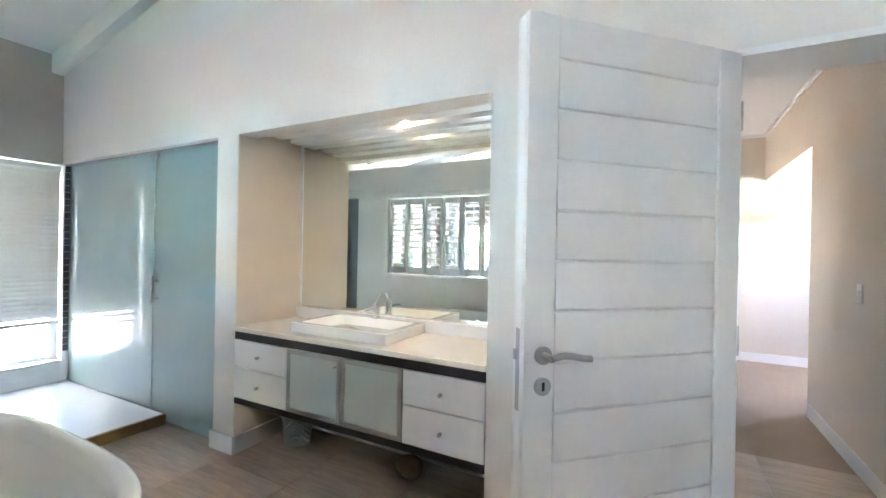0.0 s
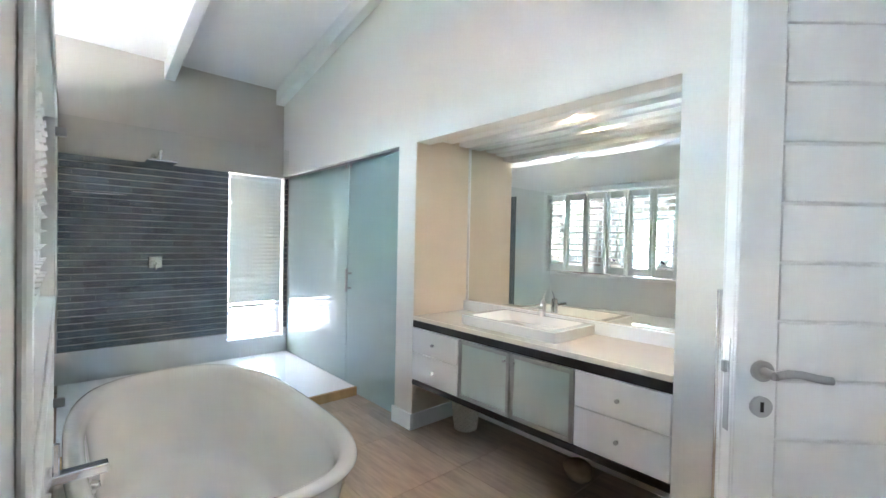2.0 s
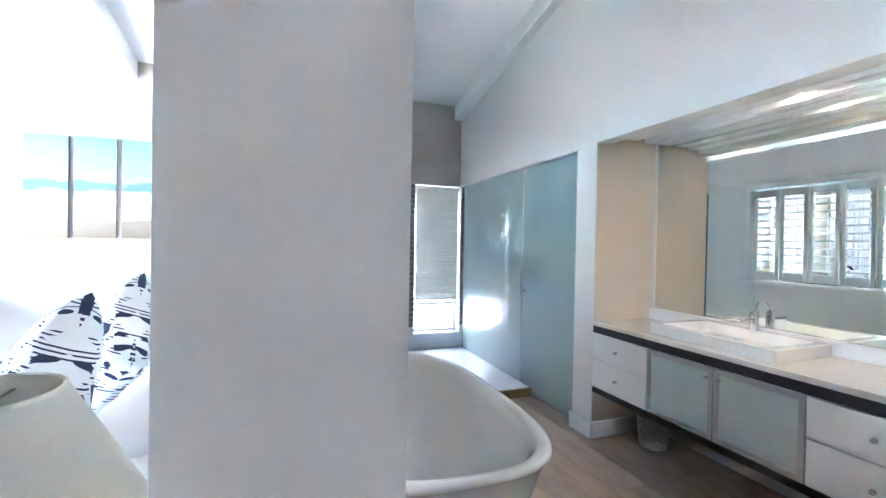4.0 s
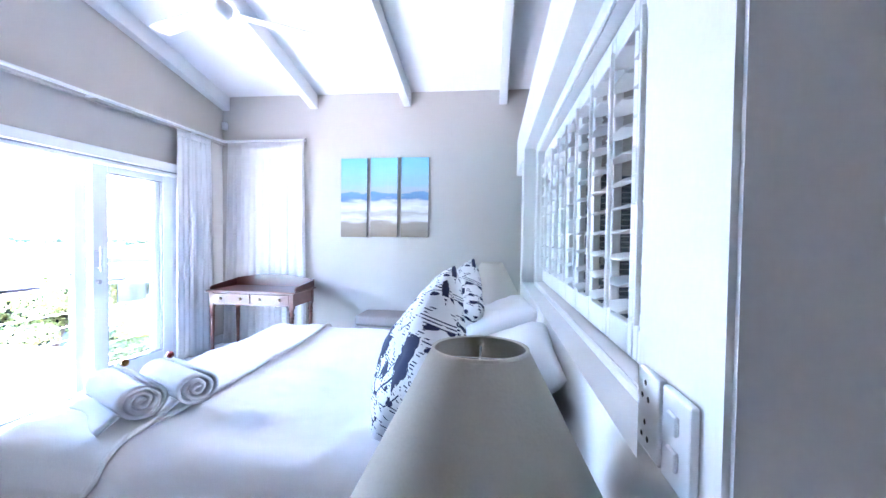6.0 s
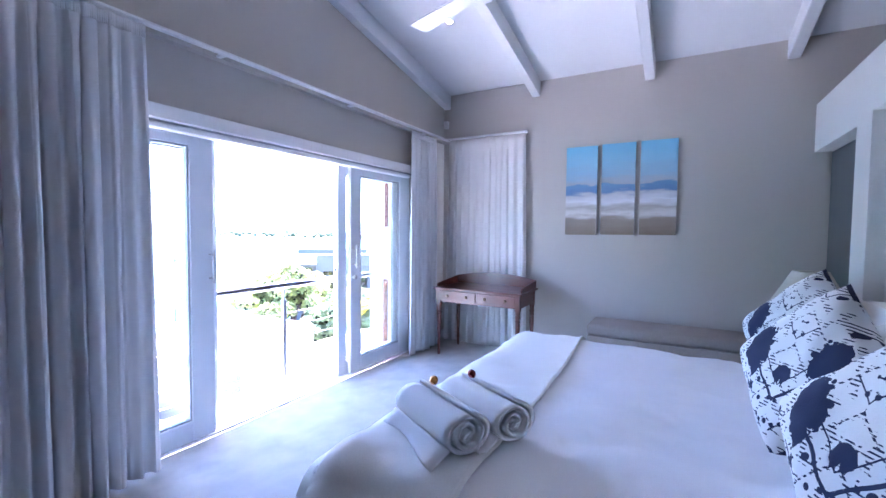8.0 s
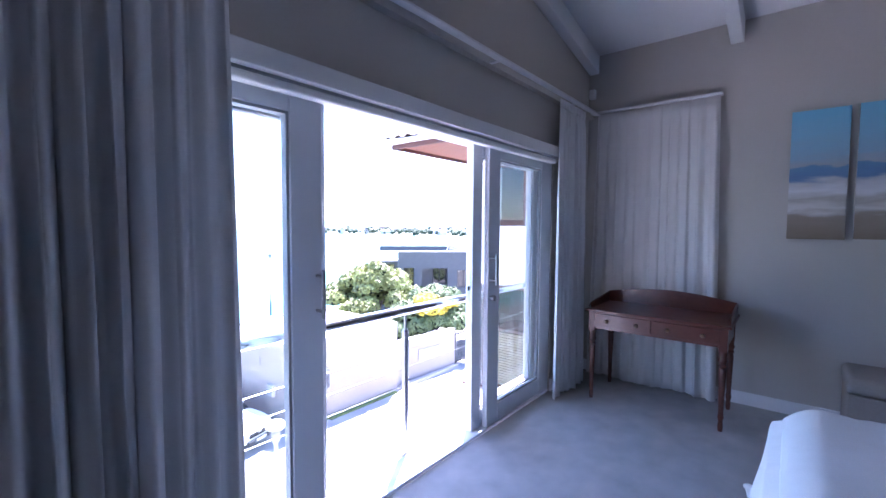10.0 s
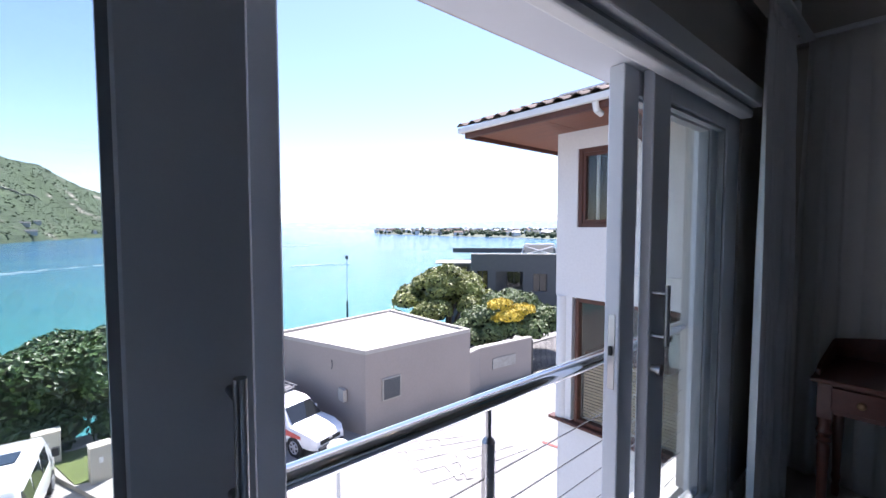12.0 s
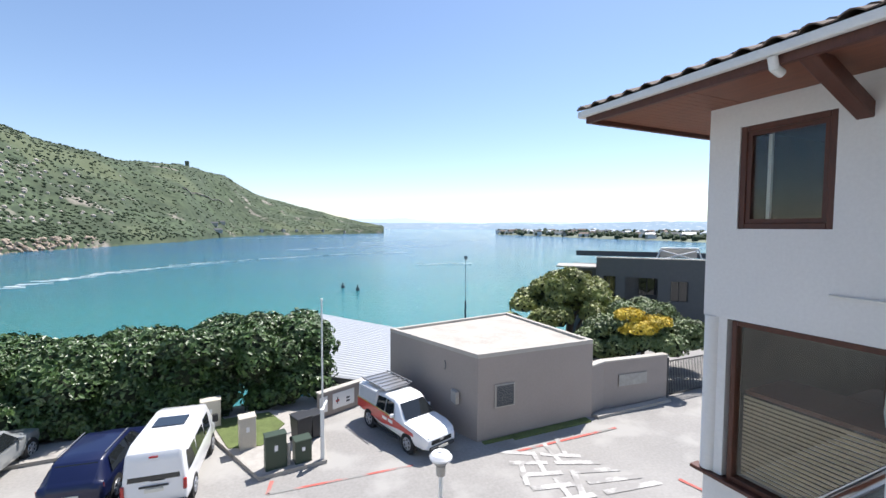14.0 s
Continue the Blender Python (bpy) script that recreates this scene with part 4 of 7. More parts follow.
up = node_math("MULTIPLY", node_math("ADD", sep.outputs[0], sep.outputs[1]), 0.707)
ax = node_math("ABSOLUTE", node_math("MULTIPLY", node_math("SUBTRACT", sep.outputs[0], sep.outputs[1]), 0.707))
cmb = n.new("ShaderNodeCombineXYZ")
l.new(ax, cmb.inputs[0])
l.new(up, cmb.inputs[1])
wob = n.new("ShaderNodeTexNoise")
wob.inputs["Scale"].default_value = 26
wob.inputs["Detail"].default_value = 2
l.new(cmb.outputs[0], wob.inputs["Vector"])
big = n.new("ShaderNodeTexNoise")
big.inputs["Scale"].default_value, big.inputs["Detail"].default_value = 9.5, 1.0
l.new(cmb.outputs[0], big.inputs["Vector"])
blots = node_math("GREATER_THAN", node_math("ADD", big.outputs[0], node_math("MULTIPLY", wob.outputs[0], 0.16)), 0.70)
spk = n.new("ShaderNodeTexVoronoi")
spk.inputs["Scale"].default_value = 22
l.new(cmb.outputs[0], spk.inputs["Vector"])
petals = node_math("LESS_THAN", node_math("ADD", spk.outputs["Distance"], node_math("MULTIPLY", big.outputs[0], 0.5)), 0.47)
diag = node_math("ABSOLUTE", node_math("SUBTRACT", node_math("PINGPONG", node_math("ADD", ax, up), 0.13), 0.065))
diag2 = node_math("ABSOLUTE", node_math("SUBTRACT", node_math("PINGPONG", node_math("SUBTRACT", ax, up), 0.17), 0.085))
beads = node_math("GREATER_THAN", node_math("SINE", node_math("MULTIPLY", up, 420.0)), 0.0)
vines = node_math("MULTIPLY", node_math("LESS_THAN", diag, 0.0035), beads)
vines2 = node_math("MULTIPLY", node_math("LESS_THAN", diag2, 0.003), node_math("GREATER_THAN", big.outputs[0], 0.5))
hatch = node_math("MULTIPLY", node_math("GREATER_THAN", node_math("SINE", node_math("MULTIPLY", up, 560.0)), 0.35), node_math("GREATER_THAN", wob.outputs[0], 0.56))
ink = node_math("MAXIMUM", node_math("MAXIMUM", blots, petals), node_math("MAXIMUM", node_math("MAXIMUM", vines, vines2), hatch))
lobe = node_math("ADD", node_math("POWER", node_math("DIVIDE", node_math("SUBTRACT", ax, 0.135), 0.055), 2.0), node_math("POWER", node_math("DIVIDE", node_math("SUBTRACT", up, 0.02), 0.10), 2.0))
leaf_shape = node_math("LESS_THAN", node_math("ADD", lobe, node_math("MULTIPLY", wob.outputs[0], 2.2)), 1.95)
stem = node_math("MULTIPLY", node_math("LESS_THAN", node_math("ABSOLUTE", node_math("SUBTRACT", node_math("ADD", up, 0.14), node_math("MULTIPLY", ax, 0.9))), 0.007), node_math("LESS_THAN", ax, 0.12))
tips = node_math("GREATER_THAN", node_math("ADD", ax, node_math("ABSOLUTE", up)), 0.318)
tips = node_math("MULTIPLY", tips, node_math("LESS_THAN", ax, 0.05))
ink = node_math("MAXIMUM", ink, node_math("MAXIMUM", leaf_shape, node_math("MAXIMUM", stem, tips)))
mixc = n.new("ShaderNodeMix")
mixc.data_type = "RGBA"
l.new(ink, mixc.inputs[0])
base = n["Principled BSDF"].inputs["Base Color"]
l.new(base.links[0].from_socket, mixc.inputs[6])
mixc.inputs[7].default_value = (0.016, 0.022, 0.062, 1)
l.new(mixc.outputs[2], base)
M["indigo"] = pm
# each stands on a corner, leaning back against the pillows
for i, (x, y, z, rz) in enumerate(((-1.62, -0.45, 0.875, 0), (-2.20, -0.47, 0.89, 4), (-2.80, -0.40, 0.90, 4))):
    up_axis = Vector((-0.20, 0.33, 0.90)).normalized()
    side = Vector((0.90, 0.43, 0.0))
    side = (side - up_axis * side.dot(up_axis)).normalized()
    ax_x, ax_y = (up_axis + side).normalized(), (up_axis - side).normalized()
    turn = Matrix((ax_x, ax_y, ax_x.cross(ax_y))).transposed().to_4x4()
    pillow("cushion", pose(x, y, z, 0, 0, rz) @ turn, 0.47, 0.47, 0.19, "indigo", "square cushion in white cotton with dark indigo floral print", "cushion", 7 + i)

# rolled towels with wrapped sweets
def towel(m, label):
    ob = thing("rolled_towel", m, label, "towel", "rolled towels on the bed")
    bm = bmesh.new()
    turns, L = 3.2, 0.36
    n = 90

    def f(u, v):
        a = u * turns * 2 * math.pi
        r = 0.012 + 0.066 * u
        r *= 1 + 0.05 * noise.noise(Vector((math.cos(a) * 2, math.sin(a) * 2, v * 3)))
        return Vector(((v - 0.5) * L + 0.01 * math.sin(a * 0.7), r * math.cos(a) * 1.12, 0.076 + r * math.sin(a) * 0.95))
    bm_grid(bm, n, 12, f)
    thicken(bm, 0.013)
    part("roll", bm, "towel", ob, smooth=True)
    bm = bmesh.new()
    bm_grid(bm, 8, 8, lambda u, v: Vector(((v - 0.5) * L * 1.02, -0.075 - 0.05 * u + 0.02 * u * math.sin(5 * v), 0.05 - 0.042 * u)))
    thicken(bm, 0.01)
    part("loose_edge", bm, "towel", ob, smooth=True)
    return ob


towel(pose(-1.60, -1.60, 0.642, 0, 0, 62), "tightly rolled white towel on the blanket")
towel(pose(-1.76, -1.50, 0.642, 0, 0, 62), "tightly rolled white towel beside another")
for x, y, mat, lab in ((-1.665, -1.655, "egg_amber", "sweet in amber foil lying on a towel"), (-1.80, -1.565, "egg_red", "sweet in red foil lying on a towel")):
    bm = bmesh.new()
    bmesh.ops.create_uvsphere(bm, u_segments=18, v_segments=10, radius=0.016)
    for v in bm.verts:
        v.co.x *= 1.5 + 0.6 * (abs(v.co.x) > 0.014)
    o = part("foil_sweet", bm, mat, smooth=True)
    o.matrix_basis = pose(x, y, 0.809, 0, 0, 40)
    tagged(o, lab, "sweet")

# bedside tables and lamps
def lamp_and_table(x, y, side):
    tb = thing("bedside_table", pose(x, y, 0), "small dark wooden bedside table", "bedside table", "bedside tables")
    box_part("tabletop", (-0.19, 0.19, -0.19, 0.22, 0.52, 0.55), "darkwood", tb, bevel=0.006)
    box_part("drawer_box", (-0.17, 0.17, -0.17, 0.2, 0.38, 0.518), "darkwood", tb)
    box_part("drawer", (-0.155, 0.155, -0.185, -0.171, 0.395, 0.505), "darkwood", tb, bevel=0.003)
    for a in (-0.15, 0.15):
        for b in (-0.15, 0.18):
            bm = bmesh.new()
            bm_cyl(bm, (a, b, 0), (a, b, 0.38), 0.014, 0.02, 12)
            part("leg", bm, "darkwood", tb)
    lp = thing("table_lamp", pose(x, y, 0.551), "table lamp with tapered cream linen shade and dark base", "lamp", "bedside lamps")
    bm = bmesh.new()
    bm_lathe(bm, [(0.0, 0.0), (0.075, 0.0), (0.078, 0.012), (0.05, 0.025), (0.03, 0.05), (0.05, 0.10), (0.055, 0.15), (0.035, 0.2), (0.015, 0.235), (0.012, 0.30), (0.0, 0.30)], 28)
    part("base", bm, "lamp_base", lp, smooth="auto")
    bm = bmesh.new()
    bm_lathe(bm, [(0.252, 0.27), (0.172, 0.425), (0.090, 0.582), (0.087, 0.585), (0.084, 0.582), (0.166, 0.425), (0.247, 0.271), (0.252, 0.27)], 48)
    part("shade", bm, "linen", lp, smooth="auto")
    bm = bmesh.new()
    bm_lathe(bm, [(0.0905, 0.57), (0.092, 0.577), (0.0905, 0.584)], 48)
    part("shade_rim", bm, "linen", lp)
    bm = bmesh.new()
    bm_cyl(bm, (-0.084, 0, 0.562), (0.09, 0, 0.562), 0.002, sides=6)
    bm_cyl(bm, (0, -0.09, 0.562), (0, 0.09, 0.562), 0.002, sides=6)
    bm_cyl(bm, (0, 0, 0.30), (0, 0, 0.562), 0.004, sides=8)
    part("shade_carrier", bm, "steel", lp)


lamp_and_table(-0.905, -0.19, 1)
lamp_and_table(-3.68, -0.18, -1)

# sockets on the partition end
for x, nm, lab in ((-0.19, "power_socket", "white double power socket on the partition"), (-0.095, "light_switch", "white light switch plate on the partition")):
    pl = thing(nm, PART @ pose(x, -0.001, 1.08), lab, "socket" if nm == "power_socket" else "light switch")
    box_part("plate", (-0.043, 0.043, -0.012, 0.0, -0.062, 0.062), "white", pl, bevel=0.004, segments=2)
    if nm == "power_socket":
        for zx in (-0.03, 0.03):
            for dx, dz in ((-0.012, -0.01), (0.012, -0.01), (0.0, 0.012)):
                bm = bmesh.new()
                bm_cyl(bm, (dx - 0.01, -0.012, zx + dz), (dx - 0.01, -0.0125, zx + dz), 0.0045, sides=12)
                part("pin_hole", bm, "handle_dark", pl)
    else:
        for zx in (-0.02, 0.025):
            box_part("rocker", (-0.014, 0.014, -0.018, -0.012, zx - 0.013, zx + 0.013), "white", pl, bevel=0.002)

# ottoman bench
ot = thing("ottoman_bench", pose(-4.70, -0.86, 0), "long taupe suede upholstered bench against the wall", "bench")
bm = bmesh.new()
bm_box(bm, -0.22, 0.22, -0.78, 0.78, 0.38, 0.49, bevel=0.035, segments=4)
part("seat_pad", bm, "taupe", ot, smooth="auto")
box_part("body", (-0.21, 0.21, -0.77, 0.77, 0.06, 0.378), "taupe", ot, bevel=0.01, segments=2)
for a in (-0.17, 0.17):
    for b in (-0.7, 0.7):
        bm = bmesh.new()
        bm_cyl(bm, (a, b, 0), (a, b, 0.06), 0.02, 0.028, 12)
        part("leg", bm, "darkwood", ot)

# washstand; local x along its width, front towards -y
ws = thing("washstand", pose(-4.29, -2.72, 0, 0, 0, 90), "reddish mahogany washstand with gallery back and turned legs", "washstand")
HWD, DP = 0.50, 0.56


def turned_leg(x, y):
    bm = bmesh.new()
    bm_box(bm, x - 0.026, x + 0.026, y - 0.026, y + 0.026, 0.56, 0.72)
    bm_lathe(bm, [(0.0, 0.0), (0.014, 0.0), (0.018, 0.04), (0.014, 0.07), (0.02, 0.10), (0.016, 0.13), (0.019, 0.25), (0.024, 0.42), (0.02, 0.44), (0.028, 0.455), (0.02, 0.47), (0.03, 0.495), (0.022, 0.52), (0.028, 0.562), (0.026, 0.56)], 16, (x, y, 0))
    return part("leg", bm, "mahogany", ws, smooth="auto")


for x in (-HWD + 0.05, HWD - 0.05):
    for y in (0.05, DP - 0.05):
        turned_leg(x, y)
box_part("tabletop", (-HWD, HWD, 0.0, DP, 0.722, 0.742), "mahogany", ws, bevel=0.006, segments=2)
bm = bmesh.new()
for b in ((-HWD + 0.03, -HWD + 0.045, 0.04, DP - 0.04), (HWD - 0.045, HWD - 0.03, 0.04, DP - 0.04), (-HWD + 0.04, HWD - 0.04, DP - 0.05, DP - 0.035), (-HWD + 0.06, HWD - 0.06, 0.035, 0.05)):
    bm_box(bm, *b, 0.585, 0.721)
part("apron", bm, "mahogany", ws)
for x0, x1 in ((-0.43, -0.008), (0.008, 0.43)):
    dr = box_part("drawer", (x0, x1, 0.022, 0.034, 0.605, 0.708), "mahogany", ws, bevel=0.003)
    for x in (x0 + 0.10, x1 - 0.10):
        bm = bmesh.new()
        bmesh.ops.create_uvsphere(bm, u_segments=14, v_segments=8, radius=0.016, matrix=Matrix.Translation((x, 0.008, 0.656)))
        bm_cyl(bm, (x, 0.012, 0.656), (x, 0.024, 0.656), 0.008, sides=10)
        part("knob", bm, "knob", dr, smooth=True)
bm = bmesh.new()
n = 24
prof = []
for k in range(n + 1):
    u = k / n * 2 - 1
    prof.append((u * (HWD - 0.02), 0.742 + 0.085 + 0.055 * max(0.0, math.cos(u * math.pi / 2 * 0.95)) ** 1.0))
f = bm.faces.new([bm.verts.new((x, DP - 0.036, z)) for x, z in [(-HWD + 0.02, 0.743), (HWD - 0.02, 0.743)] + prof[::-1]])
ext = bmesh.ops.extrude_face_region(bm, geom=[f])
bmesh.ops.translate(bm, verts=[v for v in ext["geom"] if isinstance(v, bmesh.types.BMVert)], vec=(0, 0.016, 0))
part("gallery_back", bm, "mahogany", ws)
for x in (-HWD + 0.02, HWD - 0.02):
    bm = bmesh.new()
    pts = [(0.06, 0.743), (DP - 0.03, 0.743), (DP - 0.03, 0.825), (0.25, 0.80), (0.10, 0.785), (0.06, 0.77)]
    f = bm.faces.new([bm.verts.new((x - 0.007, y, z)) for y, z in pts])
    ext = bmesh.ops.extrude_face_region(bm, geom=[f])
    bmesh.ops.translate(bm, verts=[v for v in ext["geom"] if isinstance(v, bmesh.types.BMVert)], vec=(0.014, 0, 0))
    part("gallery_side", bm, "mahogany", ws)

# three-part seascape
sea = bpy.data.materials.new("seascape_paint")
sea.use_nodes = True
n, l = sea.node_tree.nodes, sea.node_tree.links
tc = n.new("ShaderNodeTexCoord")
sep = n.new("ShaderNodeSeparateXYZ")
l.new(tc.outputs["Object"], sep.inputs[0])
no = n.new("ShaderNodeTexNoise")
no.inputs["Scale"].default_value, no.inputs["Detail"].default_value = 6, 4
mp = n.new("ShaderNodeMapping")
mp.inputs["Scale"].default_value = (1, 0.7, 3.0)
l.new(tc.outputs["Object"], mp.inputs[0])
l.new(mp.outputs[0], no.inputs["Vector"])
h = node_math("ADD", node_math("DIVIDE", sep.outputs[2], 0.93), node_math("MULTIPLY", node_math("SUBTRACT", no.outputs[0], 0.5), 0.16))
ramp = n.new("ShaderNodeValToRGB")
stops = [(0.0, (0.22, 0.17, 0.12)), (0.17, (0.30, 0.25, 0.20)), (0.23, (0.62, 0.60, 0.58)), (0.30, (0.42, 0.39, 0.36)), (0.37, (0.68, 0.68, 0.70)), (0.44, (0.50, 0.50, 0.52)), (0.48, (0.13, 0.23, 0.42)), (0.545, (0.14, 0.28, 0.46)), (0.56, (0.40, 0.42, 0.46)), (0.66, (0.30, 0.46, 0.58)), (0.82, (0.25, 0.50, 0.66)), (1.0, (0.19, 0.50, 0.70))]
el = ramp.color_ramp.elements
while len(el) < len(stops):
    el.new(0.5)
for e, (p, c) in zip(el, stops):
    e.position, e.color = p, (*c, 1)
l.new(h, ramp.inputs[0])
l.new(ramp.outputs[0], n["Principled BSDF"].inputs["Base Color"])
n["Principled BSDF"].inputs["Roughness"].default_value = 0.55
M["seascape"] = sea
M["canvas_edge"] = material("canvas_edge", (0.20, 0.20, 0.22), 0.8)
for y0, y1, dz in ((-1.972, -1.655, -0.006), (-1.612, -1.292, 0.0), (-1.248, -0.925, 0.002)):
    pic = thing("seascape_canvas", pose(XW + 0.003, 0, 1.335 + dz), "tall canvas of a seascape with surf and sand", "painting", "three-part seascape")
    box_part("stretcher", (0.0, 0.028, y0, y1, 0.0, 0.925), "canvas_edge", pic)
    box_part("canvas", (0.0285, 0.031, y0, y1, 0.0, 0.925), "seascape", pic)

# ceiling fan
fan = thing("ceiling_fan", pose(-2.62, -1.92, 2.74), "white ceiling fan with three blades, at rest", "ceiling fan")
bm = bmesh.new()
bm_lathe(bm, [(0.0, -0.045), (0.05, -0.045), (0.075, -0.03), (0.095, 0.0), (0.095, 0.03), (0.06, 0.055), (0.02, 0.065), (0.0, 0.065)], 32)
part("motor", bm, "white", fan, smooth="auto")
bm = bmesh.new()
bm_cyl(bm, (0, 0, 0.06), (0, 0, ceiling_z(-2.62) - 2.74), 0.012)
bm_lathe(bm, [(0.012, 0.60), (0.05, 0.66), (0.06, 0.75)], 24)
part("downrod", bm, "white", fan, smooth="auto")
for a in (250, 10, 130):
    bm = bmesh.new()
    bm_grid(bm, 8, 3, lambda u, v: Vector((0.09 + 0.52 * u, (v - 0.5) * (0.09 + 0.05 * u - 0.10 * max(0, u - 0.85)), 0.012 * (v - 0.5))))
    thicken(bm, 0.007)
    b = part("blade", bm, "white", fan)
    b.matrix_basis = pose(0, 0, 0, 0, 0, a)
for x, y in ((-3.79, -2.78), (-3.79, -0.65)):
    downlight(x, y, ceiling_z(x) + 0.0005, 1)

# ---- outdoors: ground, water, hills ----
G = -7.75
SEA = -11.0
M.update({
    "water": material("lagoon_water", (0.03, 0.22, 0.24), 0.12, 1.2, 0.12, 0.0, patch=0.02, space="Object"),
    "scrub": material("hillside_scrub", (0.052, 0.074, 0.036), 0.95, 0.09, 0.55, 0.0, patch=0.018),
    "far_land": material("far_shore_land", (0.13, 0.15, 0.10), 0.95, 0.05, 0.4, patch=0.01),
    # the blue of distance haze is mixed into the next two base colours
    "hazy_hill": material("distant_hills_haze_tint", (0.19, 0.26, 0.32), 1.0, 0.01, 0.08, patch=0.002),
    "hazy_mountain": material("distant_mountains_haze_tint", (0.36, 0.47, 0.58), 1.0, 0.01, 0.04, patch=0.002),
    "rocks": material("shore_rock", (0.33, 0.26, 0.20), 0.9, 0.4, 0.4),
    "pale_rock": material("bare_pale_rock", (0.40, 0.36, 0.31), 0.9, 0.5, 0.3),
    "render_grey": material("grey_brown_render", (0.31, 0.27, 0.245), 0.9, 12, 0.06, 0.2, patch=0.5),
    "cap": material("pale_parapet_cap", (0.40, 0.37, 0.33), 0.85, 10, 0.08),
    "gravel": material("pale_roof_gravel", (0.40, 0.37, 0.325), 0.95, 22, 0.25, 1.0, patch=1.2),
    "charcoal": material("charcoal_render", (0.085, 0.09, 0.095), 0.85, 8, 0.08, 0.2),
    "white_render": material("white_rough_render", (0.74, 0.73, 0.72), 0.9, 26, 0.05, 0.9, patch=0.7),
    "brown_wood": material("dark_red_brown_timber", (0.085, 0.028, 0.016), 0.5, 20, 0.3, 0.1, stretch=(1, 8, 1)),
    "soffit_wood": material("varnished_soffit_boards", (0.17, 0.055, 0.025), 0.5, 14, 0.25, 0.1, stretch=(6, 0.6, 1)),
    "gutter": material("white_gutter", (0.70, 0.70, 0.68), 0.5, 30, 0.05),
    "roof_tile": material("weathered_roof_tile", (0.16, 0.12, 0.095), 0.9, 12, 0.3, 0.5, random_hue=0.2),
    "metal_roof": material("pale_corrugated_roof", (0.50, 0.52, 0.54), 0.5, 20, 0.06),
    "road_paint": material("worn_white_road_paint", (0.42, 0.41, 0.39), 0.85, 14, 0.25),
    "red_paint": material("worn_red_road_paint", (0.42, 0.10, 0.08), 0.85, 14, 0.25),
    "kerb": material("concrete_kerb", (0.33, 0.31, 0.28), 0.9, 14, 0.15, 0.3),
    "paving": material("pale_concrete_paving", (0.36, 0.34, 0.31), 0.9, 6, 0.15, 0.3),
    "grass": material("lawn_grass", (0.10, 0.13, 0.04), 0.95, 30, 0.35, 0.8),
    "hedge_leaf": material("dark_hedge_leaf", (0.055, 0.10, 0.025), 0.42, 0.8, 0.6, random_hue=0.1),
    "olive_leaf": material("olive_tree_leaf", (0.24, 0.26, 0.07), 0.45, 0.6, 0.5),
    "yellow_leaf": material("yellow_blossom", (0.62, 0.46, 0.04), 0.6, 1.0, 0.35),
    "bush_leaf": material("mid_green_bush_leaf", (0.13, 0.175, 0.06), 0.5, 0.8, 0.5),
    "bark": material("grey_bark", (0.13, 0.10, 0.08), 0.9, 12, 0.3, 0.6),
    "car_white": material("white_car_paint", (0.78, 0.78, 0.78), 0.25, 5, 0.01, coat=0.6),
    "car_red": material("red_car_vinyl", (0.50, 0.025, 0.02), 0.3, 5, 0.03, coat=0.5),
    "car_blue": material("dark_blue_car_paint", (0.006, 0.010, 0.045), 0.3, 5, 0.05, coat=0.3),
    "car_silver": material("silver_car_paint", (0.42, 0.44, 0.44), 0.3, 5, 0.04, metal=0.4, coat=0.6),
    "car_glass": material("dark_car_glass", (0.015, 0.018, 0.02), 0.06, 5, 0.05, coat=0.5),
    "tyre": material("black_tyre", (0.02, 0.02, 0.02), 0.85, 40, 0.1),
    "rim": material("alloy_rim", (0.45, 0.45, 0.46), 0.35, 20, 0.05, metal=0.8),
    "tail_red": material("tail_light_red", (0.35, 0.01, 0.01), 0.2, 10, 0.05, coat=0.5),
    "lamp_glass": material("headlight_glass", (0.7, 0.72, 0.75), 0.1, 10, 0.03, coat=0.6),
    "plate_yellow": material("pale_number_plate", (0.65, 0.63, 0.55), 0.5, 20, 0.05),
    "bin_black": material("black_bin_plastic", (0.025, 0.026, 0.03), 0.5, 20, 0.1),
    "bin_green": material("dark_green_metal", (0.035, 0.055, 0.035), 0.5, 20, 0.1),
    "pale_box": material("cream_utility_box", (0.50, 0.46, 0.38), 0.7, 15, 0.08),
    "blind_brown": material("woven_brown_blind", (0.31, 0.24, 0.155), 0.8, 30, 0.2),
    # the dimness of the rooms is put into this near-black brown
    "room_dark": material("interior_shade_tone", (0.05, 0.038, 0.028), 0.6, 3, 0.4),
    "foam": material("white_foam", (0.7, 0.72, 0.72), 0.7, 1.0, 0.1),
})
# the lagoon: greener near the shore, bluer far out, with fine ripples
n, l = M["water"].node_tree.nodes, M["water"].node_tree.links
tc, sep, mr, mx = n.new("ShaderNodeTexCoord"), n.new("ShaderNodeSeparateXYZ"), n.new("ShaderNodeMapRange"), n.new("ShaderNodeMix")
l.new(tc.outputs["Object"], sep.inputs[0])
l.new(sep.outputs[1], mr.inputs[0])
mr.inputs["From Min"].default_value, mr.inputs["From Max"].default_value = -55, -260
patch = n.new("ShaderNodeTexNoise")
patch.inputs["Scale"].default_value, patch.inputs["Detail"].default_value = 0.018, 4
mp = n.new("ShaderNodeMapping")
mp.inputs["Scale"].default_value = (0.45, 2.0, 1)
l.new(tc.outputs["Object"], mp.inputs[0])
l.new(mp.outputs[0], patch.inputs["Vector"])
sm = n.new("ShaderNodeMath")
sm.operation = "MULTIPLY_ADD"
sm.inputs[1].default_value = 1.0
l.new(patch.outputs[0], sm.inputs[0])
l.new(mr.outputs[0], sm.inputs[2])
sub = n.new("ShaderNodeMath")
